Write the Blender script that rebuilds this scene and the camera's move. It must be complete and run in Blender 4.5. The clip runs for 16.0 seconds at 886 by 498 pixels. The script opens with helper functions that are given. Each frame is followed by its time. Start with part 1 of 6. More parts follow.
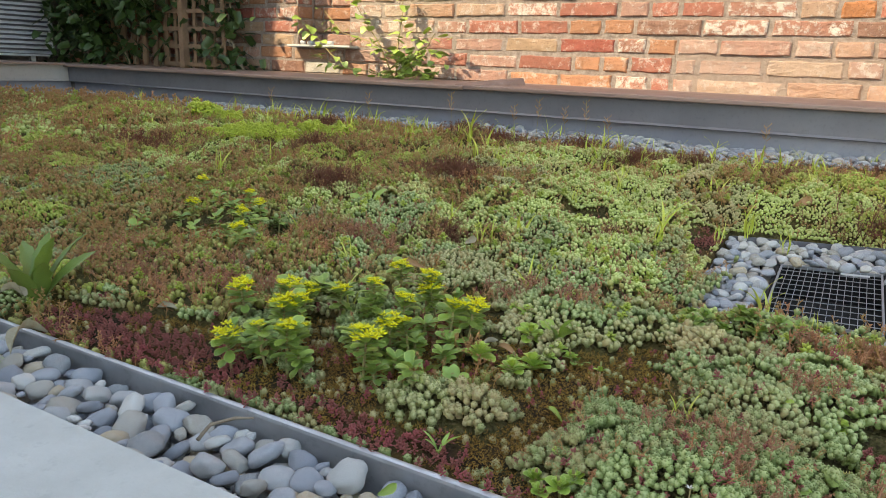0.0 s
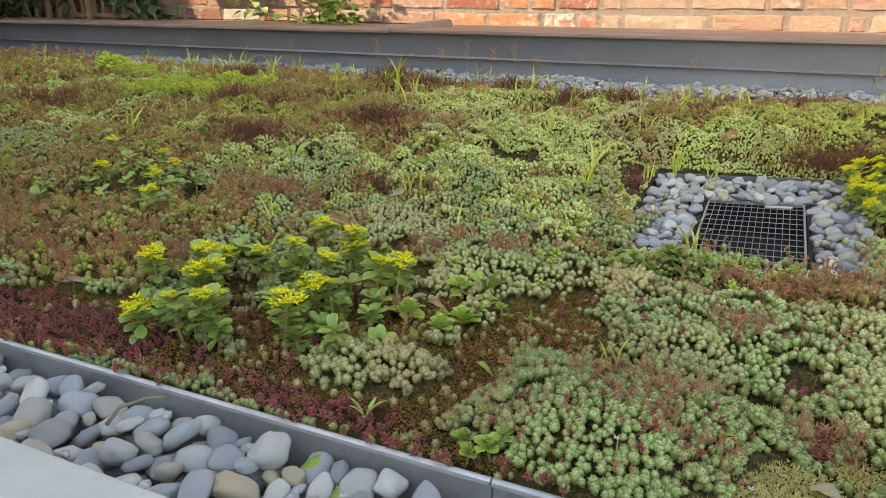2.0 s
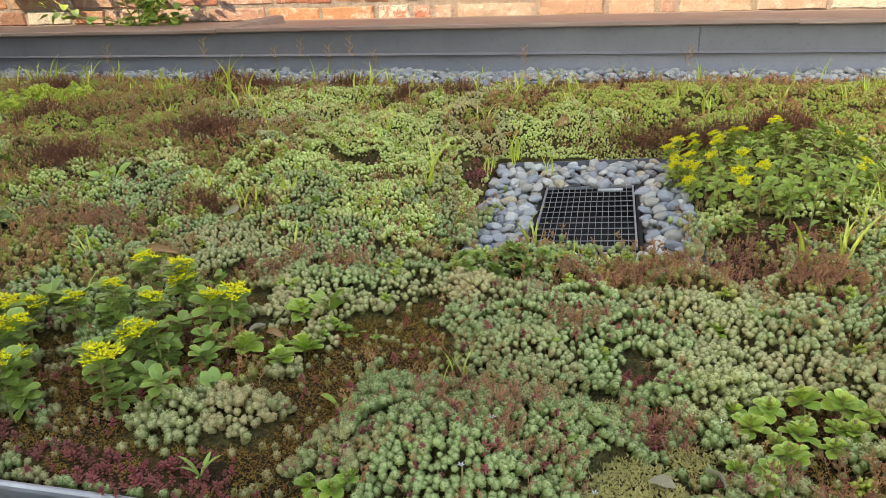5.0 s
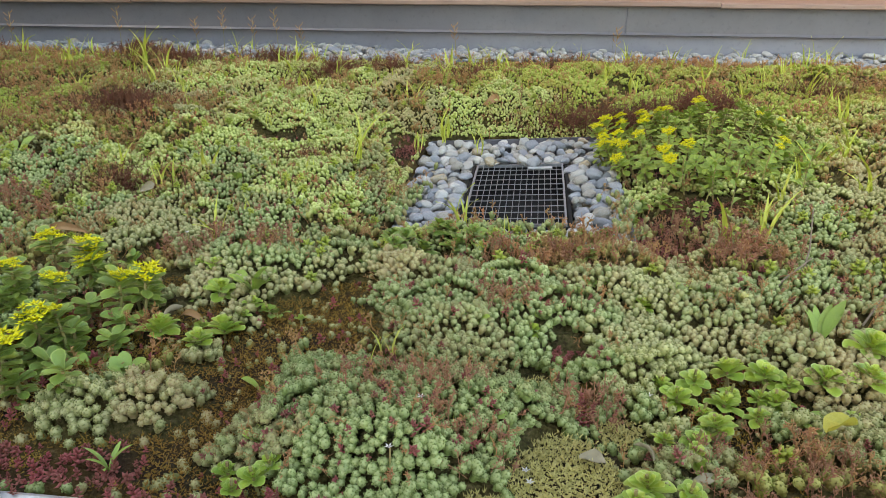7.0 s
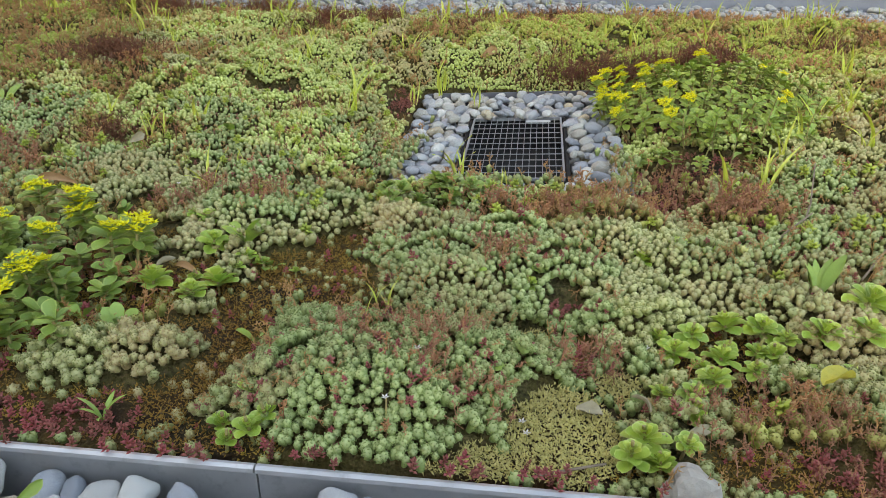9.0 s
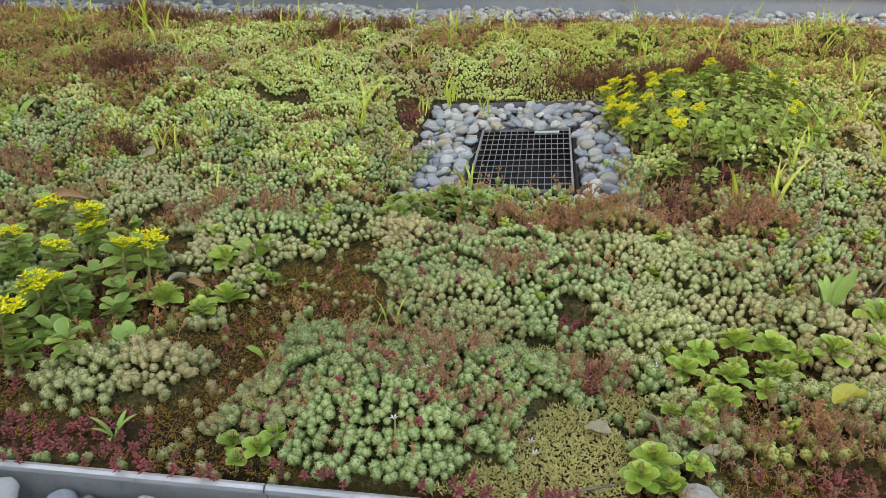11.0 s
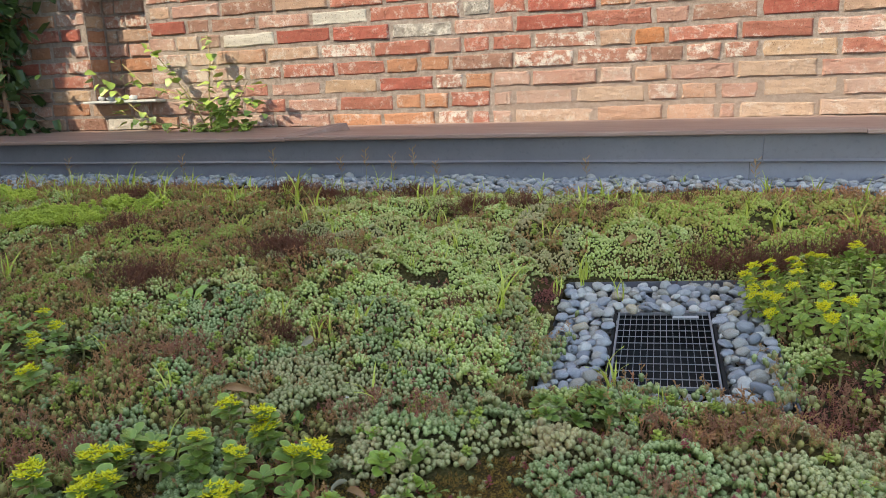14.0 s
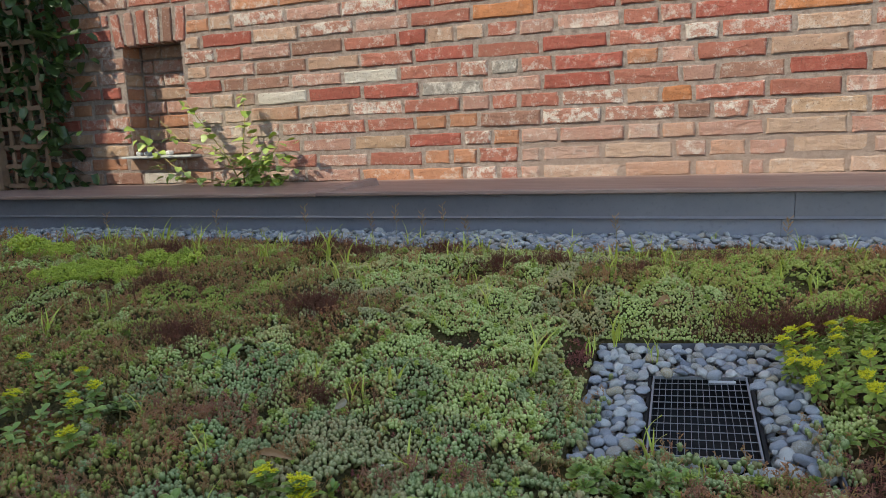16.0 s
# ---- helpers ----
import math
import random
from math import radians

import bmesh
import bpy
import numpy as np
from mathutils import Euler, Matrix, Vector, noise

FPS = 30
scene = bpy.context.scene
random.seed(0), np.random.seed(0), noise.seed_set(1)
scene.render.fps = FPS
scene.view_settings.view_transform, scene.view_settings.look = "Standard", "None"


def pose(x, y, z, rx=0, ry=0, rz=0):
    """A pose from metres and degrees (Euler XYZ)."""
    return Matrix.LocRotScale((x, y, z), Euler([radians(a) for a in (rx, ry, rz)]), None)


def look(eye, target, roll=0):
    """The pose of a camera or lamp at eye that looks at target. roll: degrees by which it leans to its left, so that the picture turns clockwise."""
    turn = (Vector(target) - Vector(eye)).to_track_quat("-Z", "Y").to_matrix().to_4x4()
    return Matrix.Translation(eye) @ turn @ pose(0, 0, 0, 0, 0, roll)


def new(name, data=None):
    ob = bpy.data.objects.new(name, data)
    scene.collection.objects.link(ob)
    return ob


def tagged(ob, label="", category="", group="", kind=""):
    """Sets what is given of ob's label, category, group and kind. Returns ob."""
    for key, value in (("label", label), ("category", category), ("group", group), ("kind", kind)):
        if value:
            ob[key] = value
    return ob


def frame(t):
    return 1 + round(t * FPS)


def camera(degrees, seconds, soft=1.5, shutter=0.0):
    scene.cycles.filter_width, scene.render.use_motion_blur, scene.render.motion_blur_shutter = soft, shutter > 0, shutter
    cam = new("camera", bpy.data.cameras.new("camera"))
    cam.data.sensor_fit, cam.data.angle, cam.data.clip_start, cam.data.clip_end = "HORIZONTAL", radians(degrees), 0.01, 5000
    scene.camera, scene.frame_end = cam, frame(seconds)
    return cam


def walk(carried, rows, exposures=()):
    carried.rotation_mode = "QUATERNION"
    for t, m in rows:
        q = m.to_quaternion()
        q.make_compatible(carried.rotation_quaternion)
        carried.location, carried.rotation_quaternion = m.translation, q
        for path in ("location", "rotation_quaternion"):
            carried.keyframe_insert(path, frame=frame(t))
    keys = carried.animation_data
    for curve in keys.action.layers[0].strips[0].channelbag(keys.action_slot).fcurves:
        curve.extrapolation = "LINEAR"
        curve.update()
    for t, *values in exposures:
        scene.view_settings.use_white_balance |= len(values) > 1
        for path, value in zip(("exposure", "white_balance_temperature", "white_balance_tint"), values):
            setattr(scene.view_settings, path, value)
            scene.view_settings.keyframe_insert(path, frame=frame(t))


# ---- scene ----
cam = camera(64.7, 16.0, soft=0.6)
PATH = [
    (0, (0.077, 0.235, 0.39), (-0.918, 1.894, -0.114), 2.3),
    (0.5, (0.076, 0.24, 0.388), (-0.888, 1.911, -0.142), 2.1),
    (1, (0.078, 0.249, 0.391), (-0.848, 1.931, -0.17), 1.6),
    (1.5, (0.079, 0.264, 0.391), (-0.803, 1.956, -0.21), 1.1),
    (2, (0.081, 0.28, 0.39), (-0.748, 1.981, -0.256), 0.6),
    (2.5, (0.085, 0.284, 0.396), (-0.691, 1.998, -0.281), 0.1),
    (3, (0.088, 0.29, 0.398), (-0.637, 2.022, -0.293), -0.2),
    (3.5, (0.092, 0.297, 0.404), (-0.582, 2.048, -0.29), -0.6),
    (4, (0.096, 0.305, 0.409), (-0.519, 2.08, -0.279), -1.1),
    (4.5, (0.103, 0.315, 0.417), (-0.447, 2.113, -0.266), -1.5),
    (5, (0.103, 0.331, 0.414), (-0.369, 2.151, -0.268), -1.6),
    (7.5, (0.102, 0.354, 0.394), (-0.161, 2.183, -0.37), 0.5),
    (8, (0.1, 0.358, 0.389), (-0.159, 2.167, -0.423), 0.6),
    (8.5, (0.099, 0.359, 0.388), (-0.156, 2.155, -0.453), 0.7),
    (11, (0.1, 0.363, 0.4), (-0.185, 2.161, -0.429), 0.1),
    (11.5, (0.091, 0.364, 0.421), (-0.254, 2.177, -0.349), -0.1),
    (12, (0.072, 0.357, 0.45), (-0.342, 2.189, -0.238), -0.4),
    (12.5, (0.069, 0.355, 0.466), (-0.402, 2.197, -0.155), -1.0),
    (13, (0.061, 0.355, 0.481), (-0.46, 2.202, -0.08), -1.6),
    (13.5, (0.056, 0.354, 0.497), (-0.511, 2.202, -0.015), -1.9),
    (14, (0.052, 0.35, 0.506), (-0.559, 2.197, 0.041), -2.3),
    (14.5, (0.051, 0.346, 0.514), (-0.586, 2.194, 0.088), -2.5),
    (15, (0.051, 0.345, 0.519), (-0.601, 2.195, 0.126), -2.6),
    (15.5, (0.045, 0.348, 0.524), (-0.618, 2.2, 0.164), -2.5),
    (16, (0.037, 0.342, 0.537), (-0.642, 2.194, 0.207), -2.4),
]
# exposure and white balance on the way: the clip's camera opens up over the shaded bed and closes down on the sunlit wall
EXPO = [(t, 1.9 + e, k, 6) for t, e, k in ((0.0, 0.21, 8600), (2.5, 0.29, 9500), (5.0, 0.32, 9300), (8.5, 0.37, 9100), (11.0, 0.38, 9400), (12.5, 0.28, 9000), (13.5, 0.10, 7900), (14.5, -0.24, 7300), (16.0, -0.54, 7000))]
walk(cam, [(t, look(eye, target, roll)) for t, eye, target, roll in PATH], EXPO)

# ---- light ----
SUN_AZ, SUN_EL = radians(40.0), radians(42.0)      # from the wall's normal towards the left; above the horizon
to_sun = Vector((-math.sin(SUN_AZ) * math.cos(SUN_EL), -math.cos(SUN_AZ) * math.cos(SUN_EL), math.sin(SUN_EL)))
world = bpy.data.worlds.new("sky")
scene.world = world
world.use_nodes = True
wn = world.node_tree
sky = wn.nodes.new("ShaderNodeTexSky")
sky.sky_type, sky.sun_disc = "NISHITA", False
sky.sun_elevation, sky.sun_rotation = SUN_EL, math.atan2(to_sun.x, to_sun.y)
wn.links.new(sky.outputs[0], wn.nodes["Background"].inputs[0])
wn.nodes["Background"].inputs[1].default_value = 0.15
sun_data = bpy.data.lights.new("sun", "SUN")
sun_data.energy, sun_data.angle, sun_data.color = 1.95, radians(0.5), (1.0, 0.93, 0.82)
sun = new("sun", sun_data)
sun.matrix_world = look(to_sun * 20, (0, 0, 0))

# ---- tools ----


def link_mesh(name, bm, material, smooth=False):
    me = bpy.data.meshes.new(name)
    bm.to_mesh(me)
    bm.free()
    if material:
        me.materials.append(material)
    if smooth:
        me.polygons.foreach_set("use_smooth", [True] * len(me.polygons))
    return me


def part(name, bm, material, parent, label="", smooth=False):
    """A bmesh or a mesh as one object under a thing."""
    me = bm if isinstance(bm, bpy.types.Mesh) else link_mesh(name, bm, material, smooth)
    ob = new(name, me)
    ob.parent = parent
    if label:
        tagged(ob, label)
    return ob


def thing(name, label, category, group="", m=None, kind=""):
    ob = new(name)
    if m is not None:
        ob.matrix_basis = m
    return tagged(ob, label, category, group, kind)


def box_bm(x0, x1, y0, y1, z0, z1, bevel=0.0, bm=None):
    bm = bm or bmesh.new()
    made = bmesh.ops.create_cube(bm, size=1.0)["verts"]
    for v in made:
        v.co = Vector(((x0 + x1) / 2 + v.co.x * (x1 - x0), (y0 + y1) / 2 + v.co.y * (y1 - y0), (z0 + z1) / 2 + v.co.z * (z1 - z0)))
    if bevel:
        edges = list({e for v in made for e in v.link_edges})
        bmesh.ops.bevel(bm, geom=edges, offset=bevel, segments=2, affect="EDGES")
    return bm


def prism_bm(profile, x0, x1, axis="x"):
    """A closed profile of (y, z) swept from x0 to x1."""
    bm = bmesh.new()
    rings = [[bm.verts.new((x, y, z) if axis == "x" else (y, x, z)) for y, z in profile] for x in (x0, x1)]
    n = len(profile)
    for i in range(n):
        bm.faces.new((rings[0][i], rings[0][(i + 1) % n], rings[1][(i + 1) % n], rings[1][i]))
    bm.faces.new(rings[0][::-1])
    bm.faces.new(rings[1])
    bmesh.ops.recalc_face_normals(bm, faces=bm.faces)
    return bm


def tube_bm(points, radii, sides=6, bm=None):
    """A tapered tube along points."""
    bm = bm or bmesh.new()
    rings = []
    points = [Vector(p) for p in points]
    for i, p in enumerate(points):
        way = (points[min(i + 1, len(points) - 1)] - points[max(i - 1, 0)]).normalized()
        a = way.orthogonal().normalized()
        b = way.cross(a)
        r = radii[i] if hasattr(radii, "__len__") else radii
        rings.append([bm.verts.new(p + r * (math.cos(2 * math.pi * k / sides) * a + math.sin(2 * math.pi * k / sides) * b)) for k in range(sides)])
    for r0, r1 in zip(rings, rings[1:]):
        shift = min(range(sides), key=lambda s: sum((r0[k].co - r1[(k + s) % sides].co).length for k in range(sides)))
        for k in range(sides):
            bm.faces.new((r0[k], r0[(k + 1) % sides], r1[(k + 1 + shift) % sides], r1[(k + shift) % sides]))
    bm.faces.new(rings[0][::-1])
    bm.faces.new(rings[-1])
    return bm


def value_noise(x, y, scale, seed):
    """Smooth noise, 0 to 1, at plan points."""
    grid = np.random.default_rng(seed).random((256, 256))
    u, v = np.asarray(x) * scale + 97.0, np.asarray(y) * scale + 31.0
    i, j = np.floor(u).astype(int), np.floor(v).astype(int)
    a, b = u - i, v - j
    a, b = a * a * (3 - 2 * a), b * b * (3 - 2 * b)
    g = lambda p, q: grid[p % 256, q % 256]
    return (g(i, j) * (1 - a) + g(i + 1, j) * a) * (1 - b) + (g(i, j + 1) * (1 - a) + g(i + 1, j + 1) * a) * b


BX, BY, BTURN, BSLOPE = 0.040, 1.668, 0.9, 0.016      # the inspection box, about which the soil dips


def ground_z(x, y):
    """Height of the soil: the bed rises gently towards the far parapet and dips about the inspection box."""
    away = np.hypot(np.maximum(np.abs(np.asarray(x, float) - BX) - 0.20, 0), np.maximum(np.abs(np.asarray(y, float) - BY) - 0.26, 0))
    dip = -0.026 * np.exp(-(away / 0.15) ** 2)
    u = np.clip(np.asarray(y, float) - 0.78, -0.1, 1.78)
    return dip + 0.03 * u + 0.025 * u * np.abs(u) + 0.012 * (value_noise(x, y, 5.0, 3) - 0.5) + 0.006 * (value_noise(x, y, 19.0, 4) - 0.5)


# ---- templates of small plants: vertices, triangles, and along (0 at a leaf's base, 1 at its tip) ----
def leaf_spindle(sides):
    """A plump pointed leaf along +x, length 1, width 1, thickness 1."""
    ring = [(0.45, 0.5 * math.cos(2 * math.pi * k / sides), 0.5 * math.sin(2 * math.pi * k / sides)) for k in range(sides)]
    v = np.array([(0, 0, 0), *ring, (1, 0, 0)])
    f = [(0, 1 + (k + 1) % sides, 1 + k) for k in range(sides)] + [(sides + 1, 1 + k, 1 + (k + 1) % sides) for k in range(sides)]
    return v, np.array(f), np.array([0.0] + [0.5] * sides + [1.0])


def leaf_cone(sides):
    """A cheaper leaf: an open cone with its tip at +x."""
    ring = [(0.30, 0.5 * math.cos(2 * math.pi * k / sides), 0.5 * math.sin(2 * math.pi * k / sides)) for k in range(sides)]
    return np.array([*ring, (1, 0, 0)]), np.array([(sides, k, (k + 1) % sides) for k in range(sides)]), np.array([0.35] * sides + [1.0])


def leaf_blunt(sides):
    """A plump leaf with a rounded end, open at its hidden base."""
    rings = ((0.10, 0.34, 0.1), (0.66, 0.5, 0.6))
    v = [(x, q * math.cos(2 * math.pi * k / sides), q * math.sin(2 * math.pi * k / sides)) for x, q, a in rings for k in range(sides)] + [(1, 0, 0)]
    f = [t for k in range(sides) for t in ((k, (k + 1) % sides, sides + k), ((k + 1) % sides, sides + (k + 1) % sides, sides + k), (2 * sides, sides + k, sides + (k + 1) % sides))]
    return np.array(v), np.array(f), np.array([a for x, q, a in rings for k in range(sides)] + [1.0])


def gathered(pieces):
    verts, faces, along, n = [], [], [], 0
    for v, f, a in pieces:
        verts.append(v), faces.append(f + n), along.append(a)
        n += len(v)
    return np.concatenate(verts), np.concatenate(faces), np.concatenate(along)


def turned(v, yaw, up, at):
    """Leaf vertices turned up by an angle, then round by yaw, and moved."""
    c, s = math.cos(up), math.sin(up)
    v = np.stack([v[:, 0] * c - v[:, 2] * s, v[:, 1], v[:, 0] * s + v[:, 2] * c], 1)
    c, s = math.cos(yaw), math.sin(yaw)
    return np.stack([v[:, 0] * c - v[:, 1] * s, v[:, 0] * s + v[:, 1] * c, v[:, 2]], 1) + at


def shoot_head(leaves, sides, height, length, width, low=-5, high=78, stem=0.0, seed=0, leaf=None):
    """A stonecrop shoot tip: a dense spiral of small plump leaves."""
    r = random.Random(seed)
    v0, f0, a0 = leaf or leaf_spindle(sides)
    pieces = []
    for i in range(leaves):
        u = (i + 0.5) / leaves
        size = (1 - 0.5 * u ** 1.5) * r.uniform(0.88, 1.12)
        v = v0 * (length * size, width * size, width * 0.8 * size)
        v = turned(v, i * 2.39996 + r.uniform(-0.2, 0.2), radians(low + (high - low) * u + r.uniform(-6, 6)), (0, 0, stem + height * u))
        pieces.append((v, f0, a0))
    if stem:
        sv = np.array([(math.cos(k * 2.0944) * 0.0011, math.sin(k * 2.0944) * 0.0011, z) for z in (-0.012, stem + height * 0.7) for k in range(3)])
        sf = np.array([(k, (k + 1) % 3, 3 + k) for k in range(3)] + [((k + 1) % 3, 3 + (k + 1) % 3, 3 + k) for k in range(3)])
        pieces.append((sv, sf, np.zeros(6)))
    return gathered(pieces)


def dome_head(radius, tip=1.0, sides=6, nubs=0, leaf=None, seed=0, tall=1.0, nub=0.58, slim=1.0, bottom=0):
    """A far shoot: a small rounded knob, paler at its crown, with a few leaf tips standing off it."""
    r = random.Random(seed)
    rings = [(-1.3, 0.62, 0.3), (-0.05, 1.0, 0.62), (0.62, 0.74, 0.85)] if not bottom else [(-0.7, 0.85, 0.45), (0.45, 0.9, 0.8)]
    verts = [(radius * q * (1 + r.uniform(-0.12, 0.12)) * math.cos(6.2832 * (k + 0.5 * i) / sides), radius * q * (1 + r.uniform(-0.12, 0.12)) * math.sin(6.2832 * (k + 0.5 * i) / sides), radius * z) for i, (z, q, a) in enumerate(rings) for k in range(sides)]
    verts.append((0, 0, radius * 1.02))
    along = [a * tip for z, q, a in rings for k in range(sides)] + [tip]
    faces = []
    last = len(rings) - 1
    for i in range(last):
        for k in range(sides):
            a, b, c, d = i * sides + k, i * sides + (k + 1) % sides, (i + 1) * sides + k, (i + 1) * sides + (k + 1) % sides
            faces += [(a, b, c), (b, d, c)]
    faces += [(last * sides + k, last * sides + (k + 1) % sides, (last + 1) * sides) for k in range(sides)]
    pieces = [(np.array(verts), np.array(faces), np.array(along))]
    for i in range(nubs):
        u = (i + 0.5) / nubs
        el, yaw = math.asin(-0.55 + 1.52 * u), i * 2.39996
        at = tuple(radius * 0.74 * q for q in (math.cos(el) * math.cos(yaw), math.cos(el) * math.sin(yaw), math.sin(el)))
        el = min(el + 0.30, 1.5)
        pieces.append((turned(leaf[0] * (radius * nub, radius * nub * 1.05 * slim, radius * nub * 0.95 * slim), yaw, el, at), leaf[1], leaf[2] * (0.7 + 0.3 * u) * tip))
    v, f, a = gathered(pieces)
    return v * (1, 1, tall), f, a


def column_shoot(leaves, height, length, width, leaf, seed=0):
    """An upright shoot set with leaves from foot to tip."""
    r = random.Random(seed)
    v0, f0, a0 = leaf
    pieces = []
    for i in range(leaves):
        u = (i + 0.5) / leaves
        s = (1.0 - 0.45 * u ** 2) * r.uniform(0.85, 1.15)
        pieces.append((turned(v0 * (length * s, width * s, width * s), i * 2.4 + r.uniform(-0.2, 0.2), radians(12 + 55 * u * u + r.uniform(-8, 8)), (0.1 * height * u * u, 0, height * u)), f0, a0))
    return gathered(pieces)


def wisp(leaves, height, length, width, leaf, radius=0.0005, seed=0, forks=2):
    """A thin upright stem with side twigs and small leaves in its upper part."""
    r = random.Random(seed)
    v0, f0, a0 = leaf
    pieces = []
    tips = [((0, 0, -0.01), (r.uniform(-0.1, 0.1) * height, r.uniform(-0.1, 0.1) * height, height))]
    for k in range(forks):
        z, a, q = height * r.uniform(0.35, 0.6), r.uniform(0, 6.28), height * r.uniform(0.2, 0.38)
        tips.append(((0, 0, z), (q * math.cos(a), q * math.sin(a), z + height * r.uniform(0.25, 0.4))))
    for a, b in tips:
        a, b = np.array(a), np.array(b)
        ring = np.array([(math.cos(k * 2.0944), math.sin(k * 2.0944), 0) for k in range(3)]) * radius
        pieces.append((np.concatenate([a + ring, b + ring * 0.6]), np.array([(k, (k + 1) % 3, 3 + k) for k in range(3)] + [((k + 1) % 3, 3 + (k + 1) % 3, 3 + k) for k in range(3)]), np.full(6, 0.2)))
    for i in range(leaves):
        a, b = (np.array(q) for q in tips[i % len(tips)])
        p = a + (b - a) * (0.35 + 0.65 * (i + 0.5) / leaves)
        s = r.uniform(0.7, 1.15)
        pieces.append((turned(v0 * (length * s, width * s, width * s), i * 2.4 + r.uniform(-0.4, 0.4), radians(r.uniform(5, 60)), p), f0, a0))
    return gathered(pieces)


def scattered(template, places, scale, lean=0.25, tint=None, seed=1, fall=None):
    """The template at every place, turned at random. Returns vertices, triangles, along and tint."""
    r = np.random.default_rng(seed)
    v, f, a = template
    n, k = len(places), len(v)
    if n == 0:
        return np.zeros((0, 3)), np.zeros((0, 3), int), np.zeros(0), np.zeros(0)
    yaw, tip, way = r.random(n) * 6.2832, r.normal(0, lean, n), r.random(n) * 6.2832
    if fall is not None:
        ex, ey = fall[0] + tip * np.cos(way), fall[1] + tip * np.sin(way)
        tip, way = np.hypot(ex, ey), np.arctan2(ey, ex)
    c, s = np.cos(yaw), np.sin(yaw)
    x = v[None, :, 0] * c[:, None] - v[None, :, 1] * s[:, None]
    y = v[None, :, 0] * s[:, None] + v[None, :, 1] * c[:, None]
    z = np.repeat(v[None, :, 2], n, 0)
    ax, ay, ct, st = np.cos(way)[:, None], np.sin(way)[:, None], np.cos(tip)[:, None], np.sin(tip)[:, None]
    along_way = x * ax + y * ay
    side = -x * ay + y * ax
    al2, z2 = along_way * ct + z * st, -along_way * st + z * ct
    out = np.stack([al2 * ax - side * ay, al2 * ay + side * ax, z2], 2) * np.asarray(scale).reshape(-1, 1, 1) + np.asarray(places)[:, None, :]
    faces = f[None] + (np.arange(n) * k)[:, None, None]
    tint = r.random(n) if tint is None else tint
    return out.reshape(-1, 3), faces.reshape(-1, 3), np.tile(a, n), np.repeat(tint, k)


def tri_mesh(name, batches, material, smooth=True):
    verts, faces, along, tint, n = [], [], [], [], 0
    for v, f, a, t in batches:
        verts.append(v), faces.append(f + n), along.append(a), tint.append(t)
        n += len(v)
    verts, faces, along, tint = (np.concatenate(q) for q in (verts, faces, along, tint))
    me = bpy.data.meshes.new(name)
    me.vertices.add(len(verts))
    me.vertices.foreach_set("co", verts.astype(np.float32).ravel())
    me.loops.add(faces.size)
    me.loops.foreach_set("vertex_index", faces.astype(np.int32).ravel())
    me.polygons.add(len(faces))
    me.polygons.foreach_set("loop_start", np.arange(0, faces.size, 3, dtype=np.int32))
    me.polygons.foreach_set("use_smooth", np.full(len(faces), smooth))
    me.update(calc_edges=True)
    for key, values in (("along", along), ("tint", tint)):
        me.attributes.new(key, "FLOAT", "POINT").data.foreach_set("value", values.astype(np.float32))
    me.materials.append(material)
    return me


def stuff(name, batches, material, label, category, parent=None):
    ob = new(name, tri_mesh(name, batches, material))
    ob.parent = parent
    return tagged(ob, label, category, "", "stuff")

